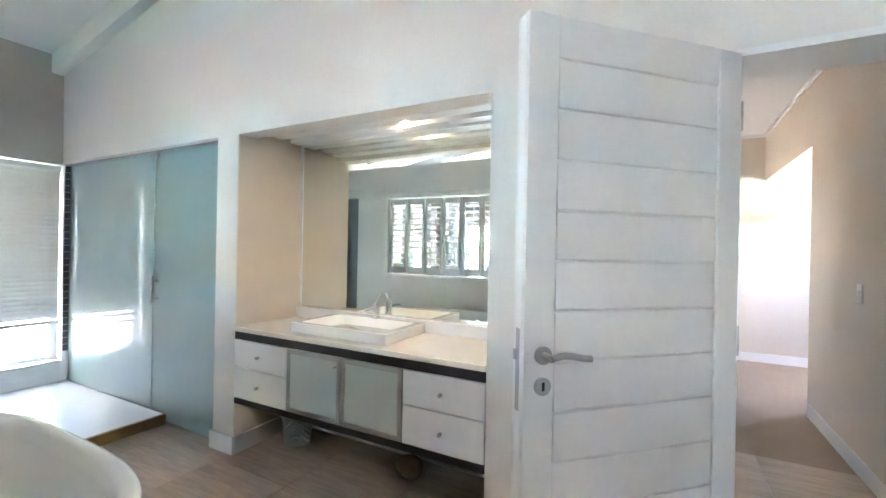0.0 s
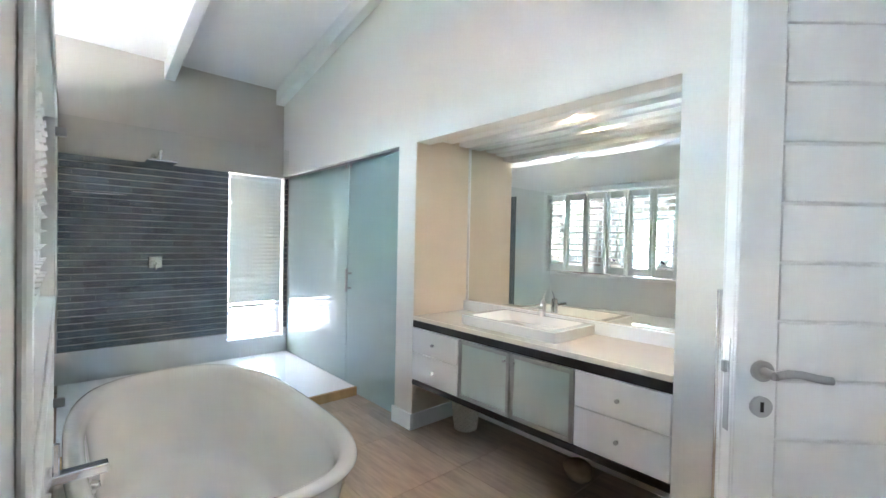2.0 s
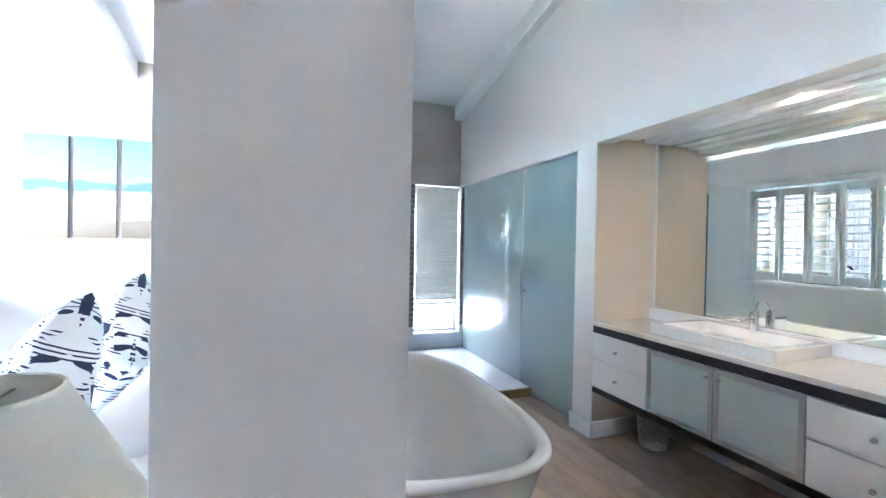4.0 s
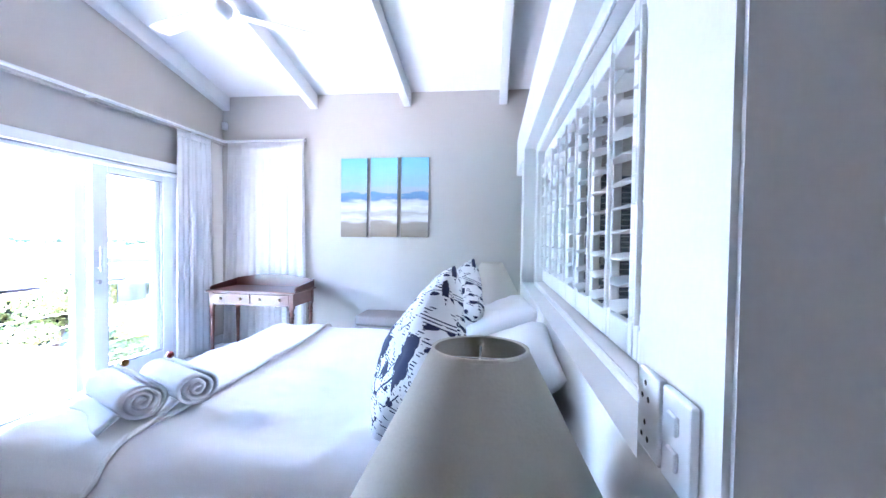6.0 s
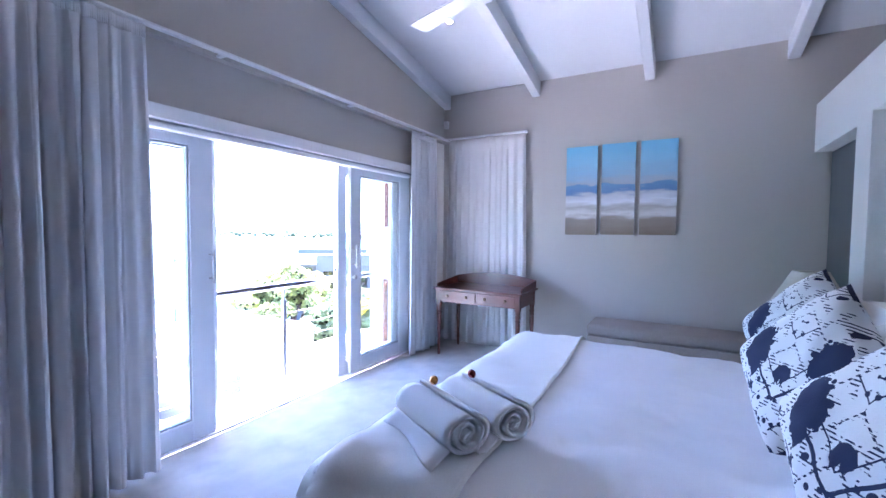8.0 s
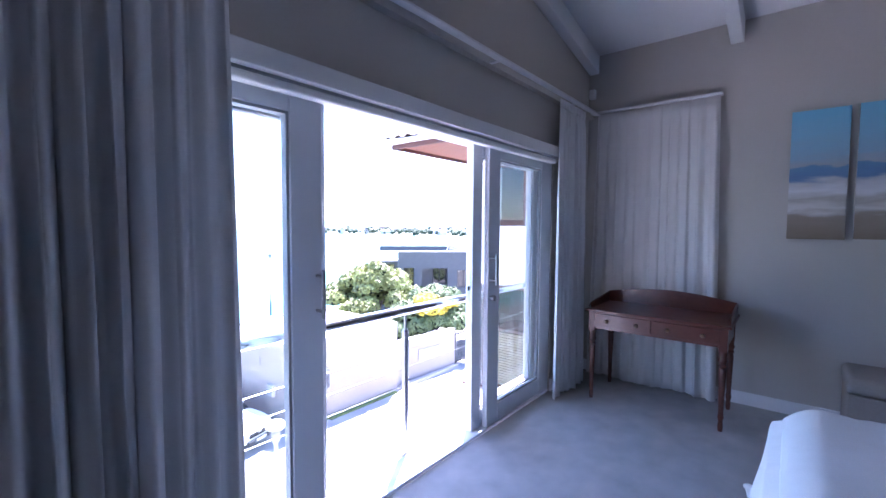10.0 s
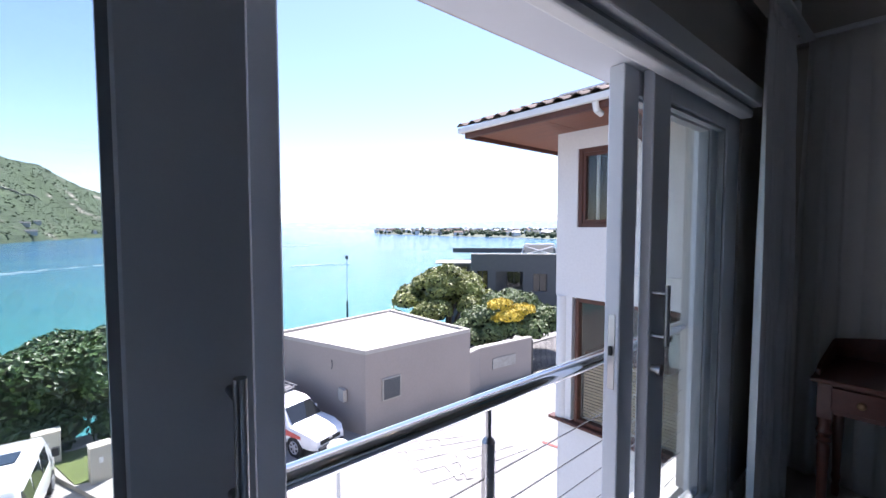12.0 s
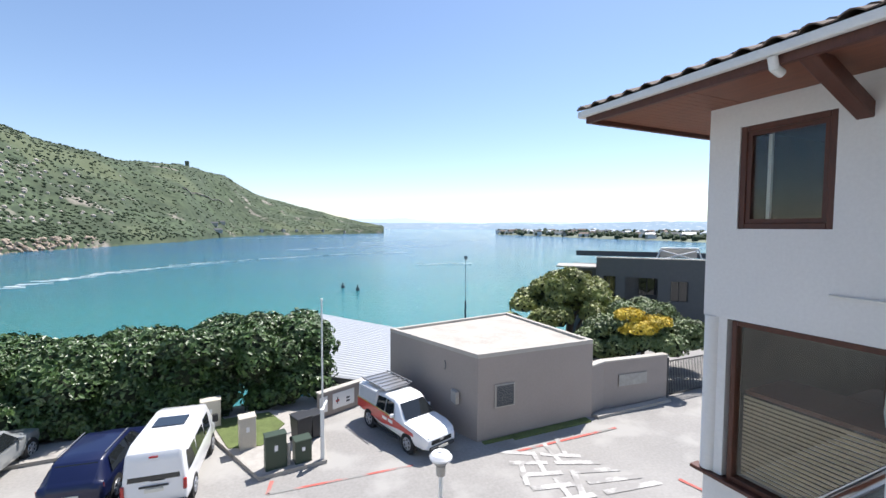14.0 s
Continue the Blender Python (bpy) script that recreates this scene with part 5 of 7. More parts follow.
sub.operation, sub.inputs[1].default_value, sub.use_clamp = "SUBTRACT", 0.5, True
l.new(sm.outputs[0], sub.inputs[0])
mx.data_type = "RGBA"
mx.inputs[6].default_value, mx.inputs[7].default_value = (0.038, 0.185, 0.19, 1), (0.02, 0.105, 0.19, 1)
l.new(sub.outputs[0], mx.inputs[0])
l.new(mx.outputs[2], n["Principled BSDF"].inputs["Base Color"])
rip = n.new("ShaderNodeTexNoise")
rip.inputs["Scale"].default_value, rip.inputs["Detail"].default_value = 0.9, 6
l.new(mp.outputs[0], rip.inputs["Vector"])
bp = n.new("ShaderNodeBump")
bp.inputs["Strength"].default_value, bp.inputs["Distance"].default_value = 0.9, 0.35
l.new(rip.outputs[0], bp.inputs["Height"])
l.new(bp.outputs[0], n["Principled BSDF"].inputs["Normal"])
n["Principled BSDF"].inputs["Specular IOR Level"].default_value = 0.3


def noise_mix(mat, other, scale, low, high, detail=5):
    """Second colour in patches of its own shape."""
    n, l = M[mat].node_tree.nodes, M[mat].node_tree.links
    base = n["Principled BSDF"].inputs["Base Color"]
    src = base.links[0].from_socket
    no, mr, mx, tc = n.new("ShaderNodeTexNoise"), n.new("ShaderNodeMapRange"), n.new("ShaderNodeMix"), n.new("ShaderNodeTexCoord")
    no.inputs["Scale"].default_value, no.inputs["Detail"].default_value = scale, detail
    l.new(tc.outputs["Object"], no.inputs["Vector"])
    l.new(no.outputs[0], mr.inputs[0])
    mr.inputs["From Min"].default_value, mr.inputs["From Max"].default_value = low, high
    mx.data_type = "RGBA"
    l.new(mr.outputs[0], mx.inputs[0])
    l.new(src, mx.inputs[6])
    mx.inputs[7].default_value = (*other, 1)
    l.new(mx.outputs[2], base)


noise_mix("scrub", (0.24, 0.215, 0.18), 0.035, 0.60, 0.68, 8)
noise_mix("scrub", (0.032, 0.050, 0.024), 0.16, 0.50, 0.62, 6)
noise_mix("scrub", (0.085, 0.105, 0.052), 0.012, 0.55, 0.66, 3)
noise_mix("road_paint", (0.27, 0.26, 0.245), 1.6, 0.44, 0.54, 9)
noise_mix("red_paint", (0.24, 0.235, 0.22), 0.8, 0.5, 0.62, 6)
noise_mix("asphalt", (0.32, 0.31, 0.29), 0.5, 0.5, 0.62, 6)
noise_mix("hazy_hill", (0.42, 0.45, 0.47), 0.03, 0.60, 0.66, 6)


def smooth(a, b, x):
    t = min(1.0, max(0.0, (x - a) / (b - a)))
    return t * t * (3 - 2 * t)


def ground_z(x, y):
    shore = -26.5 - 3.0 * smooth(-14, -26, x)
    return G - 6.0 * smooth(shore, shore - 9, y) - 0.02 * noise.noise(Vector((x * 0.2, y * 0.2, 0)))


bm = bmesh.new()
bm_grid(bm, 90, 80, lambda u, v: ((u - 0.5) * 220, 40 - 100 * v, ground_z((u - 0.5) * 220, 40 - 100 * v) - 0.02))
tagged(part("ground", bm, "asphalt", smooth=True), "pale sunlit street sloping off to the water", "ground", kind="structure")
bm = bmesh.new()
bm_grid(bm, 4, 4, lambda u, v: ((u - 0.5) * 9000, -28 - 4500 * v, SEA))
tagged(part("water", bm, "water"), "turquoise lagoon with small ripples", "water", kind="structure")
bm = bmesh.new()
bm_grid(bm, 2, 2, lambda u, v: ((u - 0.5) * 9000, 40 + 3000 * v, G - 0.02))
tagged(part("ground_behind", bm, "far_land"), "flat land behind the house", "ground", kind="structure")

# directions over the water, seen from the balcony
EYE0 = Vector((-2.354, -3.262, 1.41))
AHEAD, RIGHT = Vector((-0.411, -0.9116, 0)), Vector((-0.9116, 0.411, 0))


def bearing(t):
    """The level direction whose tangent right of the balcony's axis is t."""
    return (AHEAD + RIGHT * t).normalized()


def table(rows, x):
    for a, b in zip(rows, rows[1:]):
        if x <= b[0]:
            k = min(1, max(0, (x - a[0]) / (b[0] - a[0])))
            return [p + (q - p) * k for p, q in zip(a[1:], b[1:])]
    return list(rows[-1][1:])


# tangent of bearing, slope up to the skyline, distance of the shore, distance of the ridge
HEADLAND = [(-2.2, 0.30, 170, 420), (-1.3, 0.24, 215, 470), (-1.05, 0.164, 262, 520), (-0.916, 0.135, 290, 560), (-0.78, 0.121, 320, 620), (-0.608, 0.117, 390, 720), (-0.514, 0.101, 520, 830),
            (-0.447, 0.070, 600, 880), (-0.353, 0.047, 660, 930), (-0.246, 0.022, 720, 960), (-0.14, 0.001, 830, 930)]


def headland(u, v):
    t = -2.2 + 2.06 * u
    up, d0, d1 = table(HEADLAND, t)
    d = d0 - 6 + (d1 - d0 + 6) * min(1.0, v / 0.8)
    top = EYE0.z + d1 * up + 1.5 * noise.noise(Vector((t * 30, 0, 0)))
    rise = smooth(0, 0.8, v) ** 0.85 if v < 0.8 else 1 - 1.2 * (v - 0.8)
    bank = 6 * smooth(0, 0.035, v)
    p = EYE0 + bearing(t) * (d + 400 * max(0, v - 0.8))
    rough = min(1.0, 5 * v) * (1 - smooth(0.6, 0.8, v) * 0.8)
    bumps = 9 * noise.noise(Vector((p.x * 0.012, p.y * 0.012, 3))) + 3.0 * noise.noise(Vector((p.x * 0.05, p.y * 0.05, 9)))
    return Vector((p.x, p.y, SEA - 1.5 + bank + (top - SEA - 4) * rise + bumps * rough))


bm = bmesh.new()
bm_grid(bm, 200, 90, headland)
hl = tagged(part("headland", bm, "scrub", smooth=True), "long green scrub-covered headland across the water", "hill", kind="structure")
rng = random.Random(11)
ball = bmesh.new()
bmesh.ops.create_icosphere(ball, subdivisions=1, radius=1)
BALL_V = np.array([v.co[:] for v in ball.verts])
BALL_F = np.array([[v.index for v in f.verts] for f in ball.faces])
ball.free()


def hulls(name, spots, mat):
    """Many small rounded hulls, given as (place, radii, turn), in one mesh."""
    vs, fs = [], []
    for k, (p, radii, turn) in enumerate(spots):
        c, q = math.cos(turn), math.sin(turn)
        w = BALL_V * np.array(radii)
        vs.append(np.stack([w[:, 0] * c - w[:, 1] * q, w[:, 0] * q + w[:, 1] * c, w[:, 2]], axis=1) + np.array(p))
        fs.append(BALL_F + k * len(BALL_V))
    me = bpy.data.meshes.new(name)
    me.from_pydata(np.concatenate(vs).tolist(), [], np.concatenate(fs).tolist())
    me.materials.append(M[mat])
    return new(name, me)


spots = []
for i in range(9000):
    u, v = rng.random() ** 1.1, 0.02 + 0.74 * rng.random() ** 1.3
    p = headland(u, v)
    k = rng.uniform(0.5, 1.5)
    spots.append((p + Vector((0, 0, k * 0.2)), (k * rng.uniform(0.8, 1.4), k, k * rng.uniform(0.5, 0.8)), rng.uniform(0, 6)))
M["scrub_bush"] = material("scrub_bush", (0.040, 0.060, 0.027), 0.9, 0.3, 0.5)
tagged(hulls("hillside_bushes", spots, "scrub_bush"), "scattered dark bushes on the headland", "bushes", kind="stuff")
bm = bmesh.new()
for i in range(420):
    u = rng.random() * 0.68
    p = headland(u, rng.uniform(0.0, 0.035))
    s = rng.uniform(0.6, 1.7)
    m = Matrix.LocRotScale(p, Euler((rng.random(), rng.random(), rng.uniform(0, 6))), (s * 1.6, s, s * rng.uniform(0.5, 0.9)))
    bmesh.ops.create_icosphere(bm, subdivisions=1, radius=1, matrix=m)
tagged(part("shore_rocks", bm, "rocks"), "brown boulders along the headland shore", "rocks", kind="stuff")
bm = bmesh.new()
for i in range(260):
    u = 0.52 + 0.16 * rng.gauss(0, 0.5)
    p = headland(min(max(u, 0.2), 0.9), 0.12 + 0.35 * rng.random())
    s = rng.uniform(0.6, 1.8)
    bmesh.ops.create_icosphere(bm, subdivisions=1, radius=s, matrix=Matrix.Translation(p))
tagged(part("hillside_rocks", bm, "pale_rock"), "pale bare rocks scattered on the slope", "rocks", kind="stuff")


def small_house(p, w, d, h, wall, roof, face):
    ob = thing("house", Matrix.Translation(p) @ pose(0, 0, 0, 0, 0, face), "small pale house with a pitched roof by the water", "house", "houses along the far shore")
    box_part("wall", (-w / 2, w / 2, -d / 2, d / 2, -2, h), wall, ob)
    bm = bmesh.new()
    a = [bm.verts.new(q) for q in ((-w * 0.54, -d * 0.56, h), (w * 0.54, -d * 0.56, h), (w * 0.54, d * 0.56, h), (-w * 0.54, d * 0.56, h), (-w * 0.5, 0, h + d * 0.3), (w * 0.5, 0, h + d * 0.3))]
    for f in ((0, 1, 5, 4), (2, 3, 4, 5), (1, 2, 5), (3, 0, 4), (0, 3, 2, 1)):
        bm.faces.new([a[i] for i in f])
    part("roof", bm, roof, ob)
    return ob


for u, v, w in ((0.806, 0.10, 7), (0.815, 0.13, 6), (0.81, 0.03, 8), (0.86, 0.03, 4), (0.885, 0.035, 5), (0.90, 0.03, 4), (0.93, 0.03, 4), (0.955, 0.02, 4)):
    small_house(headland(u, v) + Vector((0, 0, 1)), w, w * 0.6, 1.8, "cap", "charcoal", rng.uniform(0, 180))
tw = thing("lookout_tower", Matrix.Translation(headland((-0.60 + 2.2) / 2.06, 0.79)), "small lookout tower on the ridge", "tower")
box_part("tower_body", (-2.5, 2.5, -2.5, 2.5, -3, 9), "far_land", tw)
bm = bmesh.new()
for i in range(46):
    u = 0.772 + 0.046 * i / 46
    p = headland(u, 0.36 - 0.03 * i / 46)
    bm_box(bm, p.x - 1.2, p.x + 1.2, p.y - 1.2, p.y + 1.2, p.z, p.z + 0.9)
tagged(part("hill_track", bm, "pale_rock"), "pale track cut across the hillside", "track", kind="structure")

# the town shore and the hills behind it
SHORE = [(0.13, 700), (0.22, 640), (0.30, 560), (0.40, 510), (0.60, 440), (0.95, 380)]


def town(u, v):
    t = 0.13 + 0.82 * u
    d = table(SHORE, t)[0] + 260 * v
    p = EYE0 + bearing(t) * d
    return Vector((p.x, p.y, SEA - 0.6 + 2.2 * smooth(0, 0.08, v) + 5.0 * v + 1.0 * noise.noise(Vector((t * 20, v * 4, 1)))))


bm = bmesh.new()
bm_grid(bm, 80, 16, town)
tagged(part("town_shore", bm, "far_land", smooth=True), "low wooded shore of a town across the water", "shore", kind="structure")
for i in range(95):
    u, v = rng.random(), 0.04 + 0.75 * rng.random()
    w = rng.uniform(6, 13)
    small_house(town(u, v), w, w * 0.6, rng.uniform(2.6, 5), rng.choice(["white_render", "white_render", "cap", "charcoal"]), rng.choice(["metal_roof", "roof_tile", "charcoal"]), rng.uniform(0, 180))
spots = []
for i in range(900):
    p = town(rng.random(), 0.03 + 0.9 * rng.random())
    k = rng.uniform(1.2, 3.6)
    spots.append((p + Vector((0, 0, k * 0.6)), (k, k * 0.9, k * rng.uniform(0.7, 1.2)), rng.uniform(0, 6)))
tagged(hulls("town_trees", spots, "scrub_bush"), "dark tree crowns among the far houses", "trees", kind="stuff")


def backdrop(name, dist, depth, lo, hi, f, mat, label):
    bm = bmesh.new()
    def g(u, v):
        t = lo + (hi - lo) * u
        p = EYE0 + bearing(t) * (dist + depth * v)
        return Vector((p.x, p.y, SEA - 2 + v * (EYE0.z - SEA + dist * f(t))))
    bm_grid(bm, 120, 5, g)
    tagged(part(name, bm, mat, smooth=True), label, "hills", kind="structure")


# both backdrops carry the distance haze in their colour
backdrop("far_hills", 2600, 500, -0.35, 1.4, lambda t: 0.012 + 0.006 * smooth(0.2, 0.6, t) + 0.004 * noise.noise(Vector((t * 9, 2, 0))) + 0.0015 * noise.noise(Vector((t * 40, 5, 0))), "hazy_hill", "hills dotted with houses beyond the lagoon, haze in their blue colour")
backdrop("far_mountains", 3900, 400, -1.0, 1.6, lambda t: 0.016 + 0.012 * noise.noise(Vector((t * 4, 8, 0))) + 0.004 * noise.noise(Vector((t * 17, 3, 0))), "hazy_mountain", "faint mountains on the horizon, haze in their pale colour")

# boat wakes, buoys and the channel mark
bm = bmesh.new()
for t0, t1, d0, d1, k in ((-1.05, -0.62, 118, 152, 26), (-0.62, -0.30, 155, 185, 16), (-0.26, -0.1, 190, 205, 9), (-0.35, 0.02, 240, 300, 16), (-0.2, 0.1, 330, 400, 12), (-0.05, 0.08, 140, 145, 6), (-0.5, 0.1, 480, 560, 18)):
    for i in range(k):
        q = (i + rng.random() * 0.8) / k
        p = EYE0 + bearing(t0 + (t1 - t0) * q) * (d0 + (d1 - d0) * q + rng.uniform(-2, 2))
        w = rng.uniform(1.0, 4.5) * d0 / 150
        bm_box(bm, p.x - w, p.x + w, p.y - 0.25 * rng.random() - 0.1, p.y + 0.25, SEA + 0.02, SEA + 0.08)
tagged(part("wake_foam", bm, "foam"), "thin white wakes and wave crests on the water", "foam", kind="stuff")
for t, d in ((-0.202, 84), (-0.237, 88)):
    p = EYE0 + bearing(t) * d
    ob = thing("channel_buoy", Matrix.Translation((p.x, p.y, SEA)), "small dark channel buoy afloat", "buoy", "buoys in the channel")
    bm = bmesh.new()
    bm_cyl(bm, (0, 0, -0.2), (0, 0, 0.5), 0.4, 0.35, 12)
    part("float", bm, "charcoal", ob)
    bm = bmesh.new()
    bm_cyl(bm, (0, 0, 0.5), (0, 0, 1.1), 0.14, 0.1, 8)
    part("mast", bm, "charcoal", ob)
p = EYE0 + bearing(0.054) * 46
mk = thing("channel_mast", Matrix.Translation((p.x, p.y, SEA)), "slim dark beacon mast standing in the water", "mast")
bm = bmesh.new()
bm_cyl(bm, (0, 0, -1), (0, 0, 4.4), 0.11, 0.1, 10)
part("pile", bm, "charcoal", mk)
bm = bmesh.new()
bm_cyl(bm, (0, 0, 4.4), (0, 0, 9.0), 0.035, 0.03, 8)
part("pole", bm, "grey_pvc", mk)
bm = bmesh.new()
bm_box(bm, -0.12, 0.12, -0.12, 0.12, 8.95, 9.3)
part("beacon", bm, "charcoal", mk)

# ---- our facade below the balcony ----
structure("facade_south", [(XW - 0.25, XE + 0.2, YS - 0.25, YS - 0.05, G, -0.1)], "wall_white", "plain pale facade under the balcony", "wall")

# ---- the neighbour's house ----
nb = thing("neighbour_house", pose(-7.9, -7.04, 0), "white rendered house with dark timber windows and tiled roof", "house")


def nb_part(name, boxes, mat, parent=None, label="", bevel=0.0):
    bm = bmesh.new()
    for b in boxes:
        bm_box(bm, *b, bevel=bevel)
    return part(name, bm, mat, parent or nb, label)


# local x: into the house is negative; local y: along the wall towards us
for b in [(-6, 0, 0, 0.38, 0.265, 3.6), (-6, 0, 1.34, 9, 0.265, 3.6), (-0.28, 0, 0.38, 1.34, 0.265, 1.41), (-0.28, 0, 0.38, 1.34, 2.66, 3.6), (-6, -0.02, 0.06, 9, G, -1.86), (-0.3, -0.02, 3.3, 9, -1.86, 0.265), (-6, -0.02, 0.06, 0.3, -1.86, 0.265)]:
    nb_part("wall", [b], "white_render")
# panel behind the upper window, with the room's shade in its colour
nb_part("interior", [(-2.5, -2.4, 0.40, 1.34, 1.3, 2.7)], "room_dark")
nb_part("interior_floor", [(-4.4, -0.32, 0.3, 3.3, -1.9, -1.865)], "brown_wood")
for y0, y1 in ((0.30, 0.42), (1.02, 1.14), (1.86, 2.0), (3.1, 3.3)):
    nb_part("rear_mullion", [(-4.5, -4.4, y0, y1, -1.86, 0.265)], "brown_wood")
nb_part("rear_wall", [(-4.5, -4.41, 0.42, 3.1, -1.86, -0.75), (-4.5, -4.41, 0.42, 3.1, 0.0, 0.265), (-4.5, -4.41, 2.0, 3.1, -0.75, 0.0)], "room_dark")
# dark sheets over the white inner faces, standing for the shade indoors
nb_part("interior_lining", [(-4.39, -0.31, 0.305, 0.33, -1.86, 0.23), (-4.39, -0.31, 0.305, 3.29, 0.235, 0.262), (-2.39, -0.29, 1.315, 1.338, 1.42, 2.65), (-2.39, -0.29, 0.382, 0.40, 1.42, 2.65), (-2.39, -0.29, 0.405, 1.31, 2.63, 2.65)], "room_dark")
bm = bmesh.new()
bm_cyl(bm, (-1.25, 1.62, -1.86), (-1.25, 1.62, 0.23), 0.11, sides=24)
part("inner_column", bm, "white_render", nb, "round white column inside the room", smooth="auto")
nb_part("stair_string", [(-2.6, -2.5, 1.3, 2.9, -0.1, 0.1)], "brown_wood")
nb_part("desk", [(-3.4, -2.6, 0.5, 1.5, -1.15, -1.1)], "brown_wood")
nb_part("chair_back", [(-2.2, -2.14, 1.3, 1.62, -1.1, -0.62)], "pale_box", bevel=0.01)
bm = bmesh.new()
bm_cyl(bm, (-0.06, 0.10, -1.80), (-0.06, 0.10, 0.265), 0.10, sides=24)
part("column", bm, "white_render", nb, "round white column at the corner", smooth="auto")
nb_part("sill", [(-0.10, 0.07, -0.08, 3.4, -1.86, -1.81)], "brown_wood", bevel=0.01)


def nb_window(y0, y1, z0, z1, t, mullions=()):
    w = nb_part("window", [(-0.14, -0.02, y0, y0 + t, z0, z1), (-0.14, -0.02, y1 - t, y1, z0, z1), (-0.14, -0.02, y0 + t, y1 - t, z0, z0 + t), (-0.14, -0.02, y0 + t, y1 - t, z1 - t, z1)] + [(-0.13, -0.03, y - 0.03, y + 0.03, z0 + t, z1 - t) for y in mullions], "brown_wood", label="dark timber window frame", bevel=0.006)
    o = part("pane", (lambda b: (bm_box(b, -0.085, -0.077, y0 + t, y1 - t, z0 + t, z1 - t), b)[1])(bmesh.new()), "glass", w)
    return w


w = nb_window(0.38, 1.34, 1.41, 2.66, 0.07)
nb_part("casement", [(-0.12, -0.04, 0.452, 0.50, 1.482, 2.588), (-0.12, -0.04, 1.22, 1.268, 1.482, 2.588), (-0.12, -0.04, 0.50, 1.22, 1.482, 1.53), (-0.12, -0.04, 0.50, 1.22, 2.54, 2.588)], "brown_wood", w)
nb_part("inner_casement", [(-0.30, -0.26, 0.56, 0.60, 1.45, 2.6), (-0.30, -0.26, 1.16, 1.20, 1.45, 2.6)], "gutter", w, "white painted inner window frame")
w = nb_window(0.36, 3.3, -1.81, 0.255, 0.06, (2.55,))
for i in range(20):
    z = -1.73 + 0.052 * i
    o = nb_part("blind_slat", [(-0.19, -0.17, 0.45, 3.2, z, z + 0.036)], "blind_brown", w)
nb_part("counter", [(-1.1, -0.20, 0.45, 3.2, -0.69, -0.64)], "brown_wood", label="dark timber counter behind the blind")
nb_part("inner_post", [(-1.9, -1.6, 1.25, 1.40, -1.8, 0.25), (-1.9, -1.6, 2.2, 2.3, -1.8, 0.25)], "brown_wood")
bm = bmesh.new()
bm_lathe(bm, [(0.0, -0.64), (0.09, -0.64), (0.11, -0.5), (0.10, -0.30), (0.06, -0.24), (0.06, -0.16), (0.0, -0.16)], 20, (-0.5, 1.75, 0))
part("jar", bm, "gutter", nb, "pale jar standing on the counter", smooth="auto")
# roof: fascia, soffit, gutter, tiles
nb_part("fascia", [(1.10, 1.16, -0.97, 9, 2.89, 3.06), (-6, 1.16, -1.03, -0.97, 2.89, 3.06)], "brown_wood")
for i in range(13):
    y0 = -0.965 + 0.105 * i
    nb_part("soffit_board", [(-2.0, 1.095, y0, y0 + 0.099, 2.95, 2.965)], "soffit_wood")
nb_part("soffit", [(0.0, 1.098, 0.405, 9, 2.95, 2.965)], "soffit_wood")
bm = bmesh.new()
for b in ((1.165, 1.245, -1.05, 9, 2.97, 3.06), (-6, 1.245, -1.12, -1.035, 2.97, 3.06)):
    bm_box(bm, *b, bevel=0.015, segments=2)
gt = part("gutter", bm, "gutter", nb, "white half-round gutter")
bm = bmesh.new()
bm_cyl(bm, (1.2, 1.35, 2.97), (1.16, 1.35, 2.86), 0.04)
bm_cyl(bm, (1.16, 1.35, 2.87), (1.05, 1.35, 2.84), 0.04)
part("downpipe", bm, "gutter", gt, smooth="auto")
for y in (1.55, 4.2):
    bm = bmesh.new()
    v = bm_box(bm, -0.05, 1.16, y - 0.07, y + 0.07, -0.075, 0.075, bevel=0.008)
    o = part("rafter_brace", bm, "brown_wood", nb)
    o.matrix_basis = pose(0.0, 0, 2.58, 0, -21, 0)
tile_me = None
for r in range(8):
    for c in range(38):
        x, y = 1.22 - 0.32 * r, -1.02 + 0.27 * c
        if tile_me is None:
            bm = bmesh.new()
            def tf(u, v):
                return Vector((-0.36 * u, 0.28 * v - 0.14, 0.045 * math.sin(math.pi * min(1, v * 1.5)) + 0.02 * (1 - u)))
            bm_grid(bm, 1, 6, tf)
            thicken(bm, 0.012)
            o = part("roof_tile", bm, "roof_tile", nb)
            tile_me = o.data
        elif r * 38 + c < 300:
            o = new("roof_tile", tile_me)
            o.parent = nb
        o.matrix_basis = pose(x, y, 3.07 + 0.36 * 0.32 * r, 0, 20, 0)
bm = bmesh.new()
vs = [bm.verts.new(q) for q in ((1.2, -1.07, 3.06), (1.2, 9, 3.06), (-6, 9, 5.66), (-6, -1.07, 5.66))]
bm.faces.new(vs)
thicken(bm, 0.05)
part("roof", bm, "roof_tile", nb)
bm = bmesh.new()
bm_cyl(bm, (0.03, 1.35, 0.72), (0.03, 4.0, 0.70), 0.014, sides=8)
part("pipe", bm, "gutter", nb, "thin conduit along the wall")

# ---- garage across the street ----
gar = thing("pump_house", pose(0, 0, G), "flat-roofed grey-brown rendered service building", "building")
Q = [(-11.02, -18.82), (-17.3, -18.75), (-17.1, -26.0), (-9.0, -24.75)]


